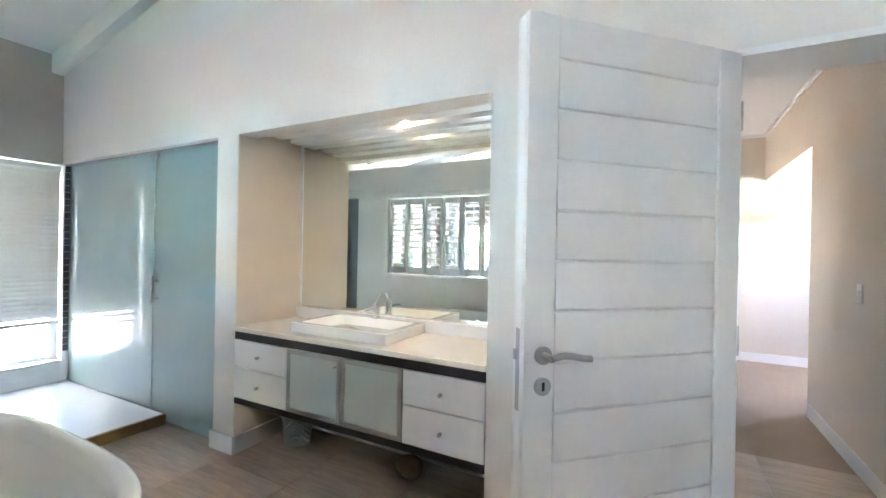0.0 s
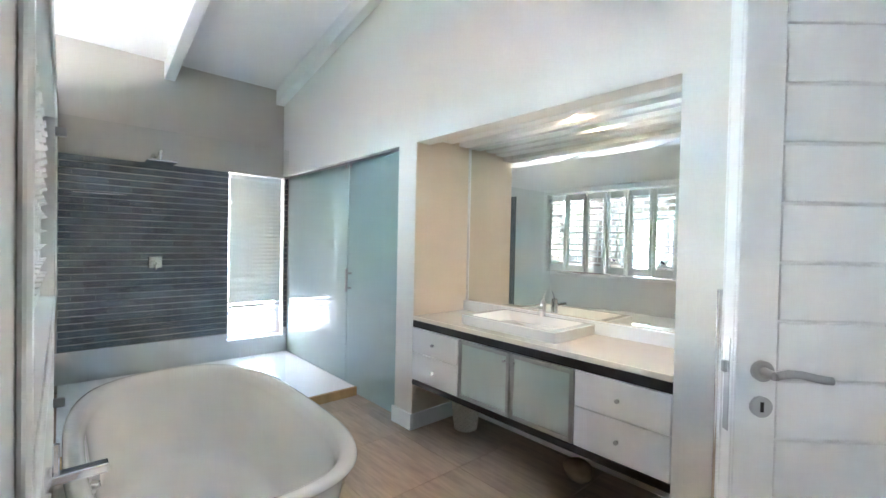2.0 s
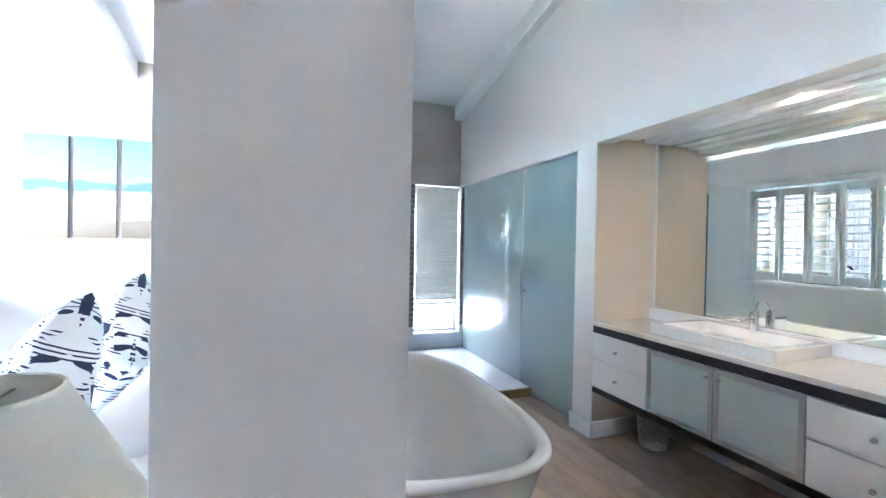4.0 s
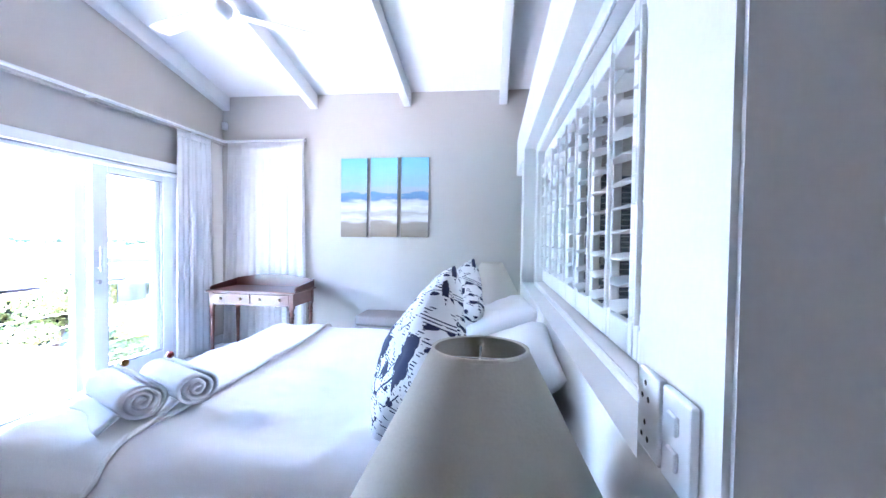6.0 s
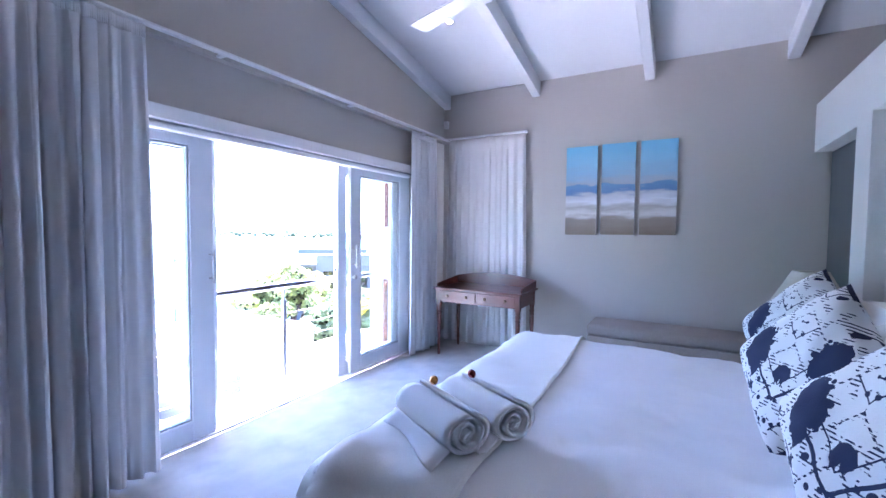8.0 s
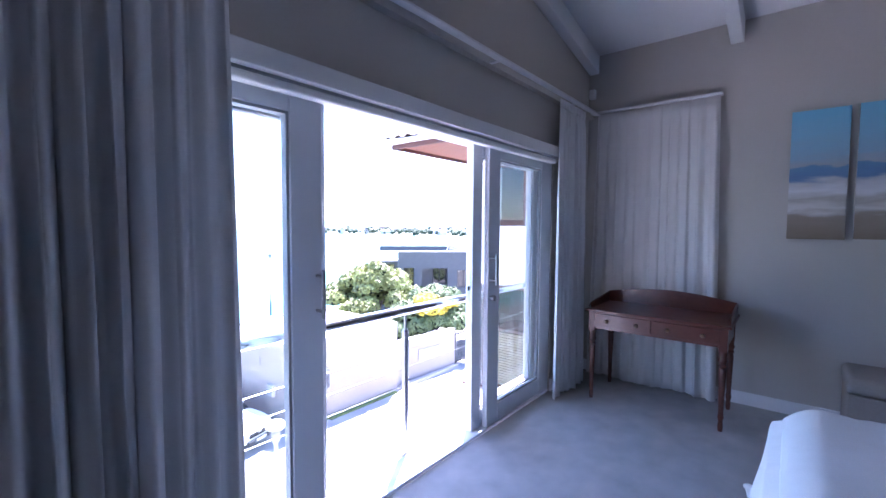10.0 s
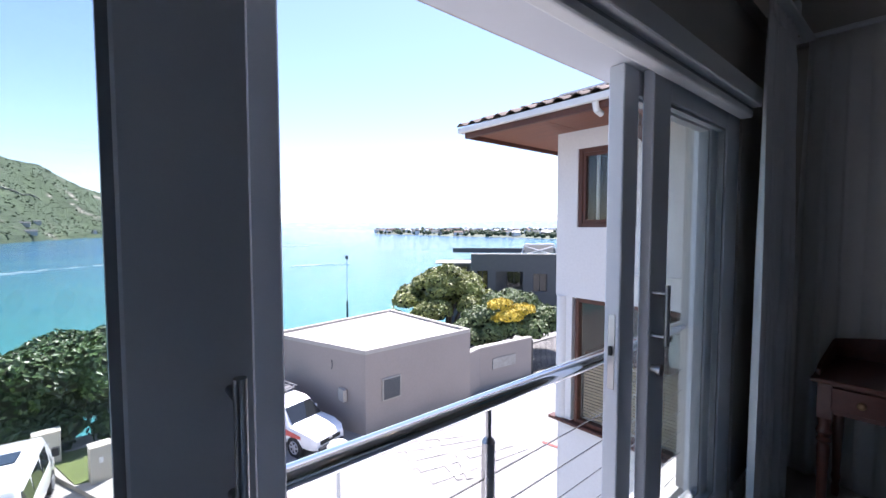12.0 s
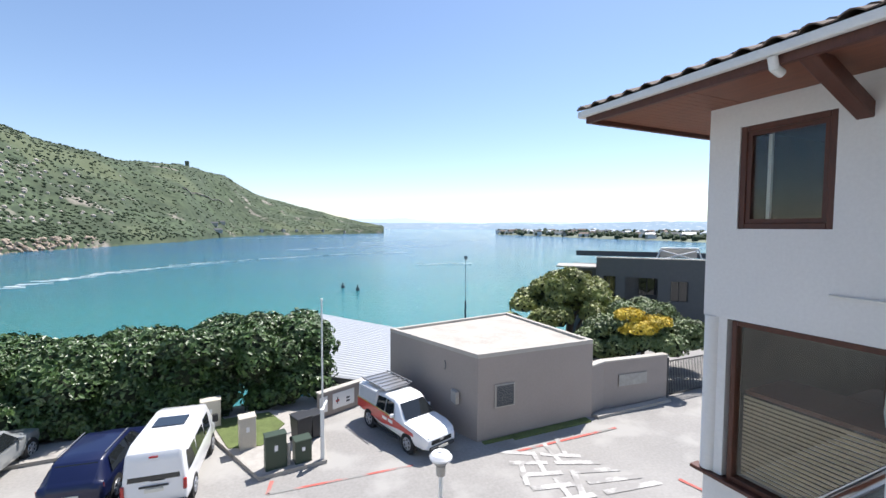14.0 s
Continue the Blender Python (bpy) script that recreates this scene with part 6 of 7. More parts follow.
def prism(name, pts, z0, z1, mat, parent, label=""):
    bm = bmesh.new()
    f = bm.faces.new([bm.verts.new((x, y, z0)) for x, y in pts])
    ext = bmesh.ops.extrude_face_region(bm, geom=[f])
    bmesh.ops.translate(bm, verts=[v for v in ext["geom"] if isinstance(v, bmesh.types.BMVert)], vec=(0, 0, z1 - z0))
    return part(name, bm, mat, parent, label)


def inset(pts, k):
    c = Vector((sum(p[0] for p in pts) / len(pts), sum(p[1] for p in pts) / len(pts)))
    return [tuple(c + (Vector(p) - c) * k) for p in pts]


prism("wall", Q, -0.3, 3.60, "render_grey", gar)
for i in range(4):
    a, b = Q[i], Q[(i + 1) % 4]
    ia, ib = inset(Q, 0.94)[i], inset(Q, 0.94)[(i + 1) % 4]
    prism("parapet", [a, b, ib, ia], 3.60, 3.78, "cap", gar)
prism("roof", inset(Q, 0.939), 3.601, 3.66, "gravel", gar, "pale gravel on the flat roof")
vent = box_part("vent", (-12.85, -11.85, -18.80, -18.74, 1.35, 2.35), "cap", gar, "square louvred vent")
for i in range(16):
    o = box_part("slat", (-12.79, -11.91, -18.735, -18.715, 1.40 + 0.057 * i, 1.437 + 0.057 * i), "charcoal", vent)
mb = box_part("meter_box", (-10.62, -10.42, -20.25, -19.75, 1.35, 1.9), "cap", gar, bevel=0.02)
bm = bmesh.new()
for k in range(8):
    a0, a1 = math.pi * k / 8, math.pi * (k + 1) / 8
    bm_cyl(bm, (-10.28 - 0.05 * math.sin(a0), -20.6, 2.9 + 0.2 * math.cos(a0)), (-10.28 - 0.05 * math.sin(a1), -20.6, 2.9 + 0.2 * math.cos(a1)), 0.02, sides=6)
part("cable_hook", bm, "charcoal", gar)
bw = thing("boundary_wall", pose(0, 0, G), "grey-brown rendered boundary wall with a small sign", "wall")
prism("wall", [(-17.3, -18.9), (-18.5, -19.2), (-22.6, -18.8), (-22.6, -19.1), (-18.6, -19.55), (-17.2, -19.3)], -0.3, 2.35, "render_grey", bw)
prism("coping", [(-17.3, -18.87), (-18.5, -19.17), (-22.63, -18.77), (-22.63, -19.13), (-18.6, -19.58), (-17.2, -19.33)], 2.351, 2.43, "cap", bw)
sg = box_part("name_sign", (-0.9, 0.9, -0.02, 0.02, -0.3, 0.3), "paving", bw, "mottled stone name sign")
sg.matrix_basis = pose(-20.3, -18.98, 1.35, 0, 0, -5.5)
gate = thing("metal_gate", pose(-22.7, -18.9, G), "black metal driveway gate with upright bars", "gate")
box_part("gate_frame", (-4.0, 0, -0.03, 0.03, 0.1, 0.16), "bin_black", gate)
box_part("top_rail", (-4.0, 0, -0.03, 0.03, 1.95, 2.0), "bin_black", gate)
box_part("gate_post", (-0.1, 0.02, -0.06, 0.06, 0, 2.2), "bin_black", gate)
for i in range(30):
    box_part("bar", (-3.95 + 0.13 * i, -3.92 + 0.13 * i, -0.012, 0.012, 0.16, 1.95), "bin_black", gate)

# dark flat-roofed building behind the trees
A, B = EYE0 + bearing(0.363) * 42, EYE0 + bearing(0.64) * 43
# local x runs along the front from its far corner, local y towards the street
ang = math.degrees(math.atan2(A.y - B.y, A.x - B.x))
LEN = (Vector((B.x, B.y)) - Vector((A.x, A.y))).length
db = thing("dark_house", Matrix.Translation((B.x, B.y, 0)) @ pose(0, 0, 0, 0, 0, ang), "charcoal flat-roofed modern house with deep windows", "house")
ZT = 1.41 - 0.066 * 42 / 0.997
wins = [(LEN - b, LEN - a, ZT - lo, ZT - hi) for a, b, lo, hi in ((6.2, 7.6, 3.7, 1.9), (2.5, 5.2, 4.6, 1.7), (0.6, 1.7, 3.6, 1.65))]
edges = sorted({-6.0, LEN} | {w[0] for w in wins} | {w[1] for w in wins})
for x0, x1 in zip(edges, edges[1:]):
    w = [q for q in wins if q[0] <= x0 and q[1] >= x1]
    if w:
        box_part("wall", (x0, x1, -0.4, 0.0, G - 2, w[0][2]), "charcoal", db)
        box_part("wall", (x0, x1, -0.4, 0.0, w[0][3], ZT), "charcoal", db)
    else:
        box_part("wall", (x0, x1, -0.4, 0.0, G - 2, ZT), "charcoal", db)
box_part("rear_block", (-6, LEN, -8.0, -1.6, G - 2, ZT - 0.35), "charcoal", db)
box_part("parapet_cap", (-6.05, LEN + 0.05, -0.45, 0.05, ZT + 0.001, ZT + 0.08), "cap", db)
box_part("rear_parapet", (-6, LEN + 2.2, -8.3, -8.0, ZT - 0.3, ZT + 0.25), "charcoal", db)
box_part("canopy", (LEN + 0.02, LEN + 3.6, -3.0, 0.2, ZT - 0.95, ZT - 0.82), "cap", db)
sw2 = box_part("side_wing", (LEN + 0.02, LEN + 2.4, -6.0, -0.7, G - 2, ZT - 0.97), "charcoal", db)
box_part("wing_window", (LEN + 0.4, LEN + 2.1, -0.69, -0.65, ZT - 3.4, ZT - 1.3), "car_glass", sw2)
for k, w in enumerate(wins):
    back = -1.5 if k == 1 else -0.30
    b = w[1] - (1.2 if k == 1 else 0.0)
    lo = w[2] + (1.2 if k == 1 else 0)
    o = box_part("window", (w[0], b, back, back + 0.04, lo, w[3]), "car_glass", db)
    for x in (w[0], (w[0] + b) / 2 - 0.03, b - 0.07):
        box_part("frame", (x, x + 0.07, back + 0.041, back + 0.08, lo, w[3]), "bin_black", o)
hp = thing("roof_frame", Matrix.Translation((B.x, B.y, ZT - 0.35)) @ pose(0, 0, 0, 0, 0, ang), "white braced rack with a panel on the flat roof", "rack")
for x0, z0, x1, z1 in ((0.4, 0, 0.8, 1.3), (0.8, 1.3, 3.8, 1.3), (3.8, 1.3, 4.3, 0), (0.5, 0.1, 4.0, 1.15), (0.7, 1.15, 4.2, 0.1)):
    bm = bmesh.new()
    bm_cyl(bm, (x0, -2.0, z0), (x1, -2.0, z1), 0.07, sides=8)
    part("strut", bm, "gutter", hp)
box_part("panel", (0.8, 3.8, -2.6, -2.5, 0.4, 1.25), "cap", hp)

# boathouse with the pale corrugated roof
bh = thing("boathouse", pose(0, 0, 0), "low dark boathouse with a pale corrugated metal roof", "building")
RA, RB, EA, EB = Vector((-7.23, -42.6, -6.3)), Vector((-5.9, -31.3, -8.1)), Vector((-15.4, -34.4, -7.2)), Vector((-10.6, -26.9, -8.1))
bm = bmesh.new()
K = 60
def corrugated(u, v):
    p = (RA.lerp(RB, u)).lerp(EA.lerp(EB, u), v)
    return p + Vector((0, 0, 0.04 * math.sin(u * K * math.pi)))
bm_grid(bm, K * 4, 1, corrugated)
thicken(bm, 0.03)
part("roof", bm, "metal_roof", bh)
bm = bmesh.new()
WA, WB = EB.lerp(RB, 0.0) + Vector((0, -0.3, 0)), RB + Vector((-0.1, -0.3, 0))
for q0, q1, b in ((WA, WB, 0), ):
    vs = [bm.verts.new(q) for q in (Vector((q0.x, q0.y, -13)), Vector((q1.x, q1.y, -13)), q1 - Vector((0, 0, 0.1)), q0 - Vector((0, 0, 0.1)))]
    bm.faces.new(vs)
thicken(bm, 0.2)
part("wall", bm, "charcoal", bh)
bm = bmesh.new()
c = WA.lerp(WB, 0.72)
bm_box(bm, c.x - 0.6, c.x + 0.6, c.y - 0.05, c.y + 0.35, -9.8, -8.45)
part("window", bm, "car_glass", bh)

# ---- street furniture ----
def paint_strip(bm, p, q, w, z=G + 0.003):
    p, q = Vector((*p, 0)), Vector((*q, 0))
    s = (q - p).normalized().cross(Vector((0, 0, 1))) * w / 2
    for a, b in ((p, q),):
        v = [bm.verts.new((r.x, r.y, z)) for r in (a - s, b - s, b + s, a + s)]
        bm.faces.new(v)


bm = bmesh.new()
paint_strip(bm, (-2.9, -19.35), (-2.72, -18.6), 0.14)
paint_strip(bm, (-2.72, -18.6), (-7.9, -18.25), 0.12)
paint_strip(bm, (-12.2, -17.5), (-17.5, -17.4), 0.14)
paint_strip(bm, (-16.5, -13.5), (-17.2, -9.5), 0.14)
tagged(part("red_road_lines", bm, "red_paint"), "faded red painted lines on the street", "road marking", kind="structure")
bm = bmesh.new()
mark = random.Random(5)
for k in range(5):
    # long bars fanning towards the crossing, broken by shorter ones
    a = Vector((-11.5 + 0.1 * k, -17.75 + 0.85 * k))
    b = Vector((-14.3 - 0.35 * k, -16.2 + 0.62 * k + mark.uniform(-0.15, 0.15)))
    paint_strip(bm, a, a.lerp(b, 0.42), 0.26)
    paint_strip(bm, a.lerp(b, 0.5), b, 0.26)
for k in range(4):
    x = -14.4 + 0.85 * k
    paint_strip(bm, (x, -17.9 + 0.35 * k), (x + 0.5 + mark.uniform(-0.2, 0.2), -16.3 + 0.3 * k), 0.2, G + 0.006)
paint_strip(bm, (-13.2, -15.3), (-12.3, -13.6), 0.24, G + 0.006)
paint_strip(bm, (-12.4, -15.4), (-12.0, -13.8), 0.22, G + 0.006)
me_ob = part("hatched_road_marking", bm, "road_paint")
tagged(me_ob, "worn white hatching painted on the street", "road marking", kind="structure")
structure("verge_grass", [(-16.9, -12.6, -18.72, -18.32, G - 0.1, G + 0.05), (-12.6, -11.2, -18.74, -18.5, G - 0.1, G + 0.03)], "grass", "narrow grass verge along the building", "grass")
structure("kerb_wall", [(-22.5, -17.4, -18.75, -18.4, G - 0.1, G + 0.12)], "kerb", "raised concrete kerb below the wall", "kerb")
island = thing("pavement_island", pose(0, 0, G), "paved corner with kerb and a patch of lawn", "pavement")
island["kind"] = "structure"
I = [(-2.46, -19.55), (-4.9, -19.75), (-5.4, -24.0), (-3.0, -25.5), (-0.1, -25.5), (-0.95, -23.0)]
prism("slab", inset(I, 0.97), -0.1, 0.118, "paving", island)
for i in range(len(I)):
    a, b = I[i], I[(i + 1) % len(I)]
    ia, ib = inset(I, 0.96)[i], inset(I, 0.96)[(i + 1) % len(I)]
    prism("kerbstone", [a, b, ib, ia], -0.1, 0.13, "kerb", island)
prism("lawn", [(-1.35, -22.2), (-2.6, -21.9), (-3.6, -23.6), (-3.0, -25.2), (-0.5, -25.2)], 0.119, 0.15, "grass", island)
structure("kerb_far", [(-0.3, 14, -24.35, -24.1, G - 0.1, G + 0.13)], "kerb", "concrete kerb in front of the hedge", "kerb")
structure("pavement_far", [(-0.3, 14, -25.6, -24.352, G - 0.1, G + 0.12)], "paving", "shaded strip of paving under the hedge", "pavement")
sw_ = thing("sign_wall", pose(0, 0, G), "low grey wall with two white notice boards", "wall")
prism("wall", [(-5.2, -23.75), (-7.6, -24.75), (-7.5, -25.0), (-5.1, -24.0)], 0, 1.15, "render_grey", sw_)
prism("coping", [(-5.18, -23.70), (-7.62, -24.72), (-7.5, -25.05), (-5.05, -24.05)], 1.151, 1.22, "cap", sw_)
for k, (w, c) in enumerate(((0.42, 0.18), (1.25, 1.3))):
    d = Vector((-2.4, -1.0, 0)).normalized()
    p = Vector((-5.2, -23.75, 0.62)) + d * c + Vector((0.4, -0.92, 0)) * -0.03
    b = box_part("notice_board", (-w / 2, w / 2, -0.012, 0.012, -0.38, 0.38), "car_white", sw_)
    b.matrix_basis = Matrix.Translation(p) @ pose(0, 0, 0, 0, 0, math.degrees(math.atan2(d.y, d.x)) + 180)
    for q in range(1 if k == 0 else 3):
        bb = box_part("bar", (-0.1, 0.1, 0.0125, 0.016, -0.05, 0.05), "car_red" if k and q == 0 else "charcoal", b)
        bb.location = (0 if k == 0 else (0.35 if q == 0 else -0.25), 0, 0.0 if k == 0 or q == 0 else 0.16 - 0.16 * q)
        if k and q == 0:
            b2 = box_part("bar", (-0.03, 0.03, 0.0125, 0.0165, -0.16, 0.16), "charcoal", b)
            b2.location = (0.35, 0, 0)
tagged(tagged(sw_, "low grey wall with two white notice boards"), category="wall")
fp = thing("flagpole", pose(-5.30, -23.6, G), "slim white flagpole beside the low wall", "flagpole")
bm = bmesh.new()
bm_cyl(bm, (0, 0, 0), (0, 0, 5.7), 0.05, 0.035, 12)
bmesh.ops.create_uvsphere(bm, u_segments=10, v_segments=6, radius=0.07, matrix=Matrix.Translation((0, 0, 5.75)))
part("pole", bm, "gutter", fp)
wp = thing("boom_post", pose(-4.75, -19.9, G), "square white post with a raised arm beside the drive", "post")
box_part("post", (-0.07, 0.07, -0.07, 0.07, 0, 2.1), "gutter", wp, bevel=0.01)
bm = bmesh.new()
bm_box(bm, -0.04, 0.04, -3.2, 0, -0.04, 0.04)
o = part("arm", bm, "gutter", wp)
o.matrix_basis = pose(0, 0, 2.05, 16, 0, -12)
sl = thing("street_lamp", pose(-5.75, -10.85, G), "street lamp with a white mushroom globe", "street lamp")
bm = bmesh.new()
bm_cyl(bm, (0, 0, 0), (0, 0, 4.25), 0.05, 0.04, 14)
part("pole", bm, "gutter", sl, smooth="auto")
bm = bmesh.new()
bm_lathe(bm, [(0.04, 4.2), (0.09, 4.22), (0.10, 4.42), (0.06, 4.45), (0.17, 4.5), (0.175, 4.56)], 24)
part("collar", bm, "cap", sl, smooth="auto")
bm = bmesh.new()
bm_lathe(bm, [(0.0, 4.50), (0.15, 4.51), (0.225, 4.56), (0.23, 4.60), (0.18, 4.66), (0.06, 4.69), (0.05, 4.71), (0.0, 4.715)], 32)
part("globe", bm, "car_white", sl, "white opal mushroom globe", smooth="auto")


def wheelie_bin(x, y, mat, w, d, h, lid, label, rz=0):
    ob = thing("wheelie_bin" if lid else "service_cabinet", pose(x, y, G + 0.12, 0, 0, rz), label, "bin" if lid else "cabinet")
    bm = bmesh.new()
    vs = bm_box(bm, -w / 2, w / 2, -d / 2, d / 2, 0.06, h, bevel=0.02)
    for v in bm.verts:
        if v.co.z < 0.2 and lid:
            v.co.x *= 0.85
            v.co.y *= 0.85
    part("body", bm, mat, ob)
    box_part("lid", (-w / 2 - 0.02, w / 2 + 0.02, -d / 2 - 0.03, d / 2 + 0.02, h + 0.001, h + 0.05), mat, ob, bevel=0.02)
    if lid:
        for s in (-1, 1):
            bm = bmesh.new()
            bm_cyl(bm, (s * w * 0.45, -d * 0.4, 0.09), (s * w * 0.52, -d * 0.4, 0.09), 0.09, sides=16)
            part("wheel", bm, "tyre", ob)
    else:
        box_part("plinth", (-w / 2, w / 2, -d / 2, d / 2, 0, 0.059), mat, ob)
        box_part("sticker", (-0.06, 0.06, d / 2 + 0.001, d / 2 + 0.004, h * 0.55, h * 0.72), "car_white", ob)


wheelie_bin(-4.15, -21.7, "bin_black", 0.68, 0.74, 1.08, True, "black plastic wheelie bin", 20)
wheelie_bin(-4.70, -21.95, "bin_black", 0.58, 0.68, 1.0, True, "black plastic wheelie bin behind another", 25)
wheelie_bin(-4.02, -20.15, "bin_green", 0.62, 0.5, 0.85, False, "low dark green service cabinet", 8)
wheelie_bin(-3.05, -20.05, "bin_green", 0.75, 0.4, 1.25, False, "tall dark grey-green service cabinet", 8)
wheelie_bin(-2.07, -22.1, "pale_box", 0.62, 0.5, 1.25, False, "cream concrete utility box on the lawn", 8)
wheelie_bin(-0.55, -24.7, "pale_box", 0.8, 0.5, 1.2, False, "weathered concrete box under the hedge", 5)
bl = thing("bollard", pose(-3.52, -20.05, G + 0.12), "short dark concrete bollard", "bollard")
bm = bmesh.new()
bm_cyl(bm, (0, 0, 0), (0, 0, 0.85), 0.08, 0.07, 12)
part("shaft", bm, "kerb", bl)


# ---- vehicles: x forward, origin on the ground under the middle ----
def loft(sections):
    """Skin over cross-sections (x, [(half width, z), ...]) mirrored in y."""
    bm = bmesh.new()
    rings = []
    for x, prof in sections:
        left = [bm.verts.new((x, w, z)) for w, z in prof]
        right = [bm.verts.new((x, -w, z)) for w, z in reversed(prof)]
        rings.append(left + right)
    for a, b in zip(rings, rings[1:]):
        k = len(a)
        for i in range(k):
            j = (i + 1) % k
            bm.faces.new((a[i], a[j], b[j], b[i]))
    bm.faces.new(rings[0])
    bm.faces.new(rings[-1])
    return bm


def wheel(car, x, y, r, w=0.22):
    bm = bmesh.new()
    bm_cyl(bm, (x, y - w / 2, r), (x, y + w / 2, r), r, sides=28)
    bmesh.ops.bevel(bm, geom=[e for e in bm.edges if len(e.link_faces) == 2 and any(len(f.verts) > 4 for f in e.link_faces)], offset=0.03, segments=2, affect="EDGES")
    wl = part("wheel", bm, "tyre", car, smooth="auto")
    s = 1 if y > 0 else -1
    bm = bmesh.new()
    bm_cyl(bm, (x, y + s * (w / 2 - 0.02), r), (x, y + s * (w / 2 + 0.004), r), r * 0.30, sides=16)
    for k in range(6):
        a = k * math.pi / 3
        bm_cyl(bm, (x, y + s * (w / 2 + 0.002), r), (x + math.cos(a) * r * 0.62, y + s * (w / 2 + 0.002), r + math.sin(a) * r * 0.62), 0.035, sides=6)
    bm_lathe_pts = [(r * 0.66 * math.cos(2 * math.pi * k / 20), r * 0.66 * math.sin(2 * math.pi * k / 20)) for k in range(21)]
    for p, q in zip(bm_lathe_pts, bm_lathe_pts[1:]):
        bm_cyl(bm, (x + p[0], y + s * w / 2, r + p[1]), (x + q[0], y + s * w / 2, r + q[1]), 0.02, sides=5)
    part("rim", bm, "rim", wl)


def quad_part(name, pts, mat, parent, label="", thick=0.012):
    bm = bmesh.new()
    bm.faces.new([bm.verts.new(p) for p in pts])
    thicken(bm, thick)
    return part(name, bm, mat, parent, label)


def side_prof(hw, z0, zb, zr, roof):
    """Sill, waist, window top and roof edge of one cross-section."""
    return [(hw * 0.93, z0), (hw, z0 + 0.18), (hw, zb - 0.12), (hw * 0.97, zb), (hw * (0.97 if zr <= zb + 0.02 else roof), max(zr - 0.06, zb + 0.005)), (hw * (0.9 if zr <= zb + 0.02 else roof - 0.08), max(zr, zb + 0.01))]


def vehicle(name, m, label, category, paint, L, HWID, secs, roof, wheels, r):
    ob = thing(name, m, label, category, "parked vehicles")
    bm = loft([(x, side_prof(hw, z0, zb, zr, roof)) for x, hw, z0, zb, zr in secs])
    bmesh.ops.bevel(bm, geom=bm.edges[:], offset=0.02, segments=1, affect="EDGES")
    part("body", bm, paint, ob, smooth="auto")
    for x in wheels:
        for s in (-1, 1):
            bm = bmesh.new()
            bm_cyl(bm, (x, s * (HWID - 0.2), r), (x, s * (HWID + 0.004), r), r * 1.16, sides=28)
            part("wheel_arch", bm, "tyre", ob)
            wheel(ob, x, s * (HWID - 0.10), r)
    return ob


# double-cab rescue pick-up
trk = vehicle("pickup_truck", pose(-8.42, -20.95, G, 0, 0, 106), "white and red double-cab rescue pick-up with a canopy", "pickup truck", "car_white", 5.3, 0.9,
              [(-2.6, 0.84, 0.55, 1.05, 1.06), (-2.45, 0.88, 0.5, 1.08, 1.09), (-0.95, 0.9, 0.45, 1.1, 1.11), (-0.90, 0.9, 0.42, 1.1, 1.72), (-0.55, 0.9, 0.42, 1.1, 1.80), (0.35, 0.9, 0.42, 1.1, 1.78), (0.62, 0.9, 0.42, 1.1, 1.66), (1.28, 0.9, 0.42, 1.1, 1.13), (2.0, 0.88, 0.42, 1.04, 1.06), (2.45, 0.82, 0.42, 0.94, 0.96), (2.65, 0.70, 0.45, 0.78, 0.80)], 0.80, (-1.45, 1.55), 0.37)
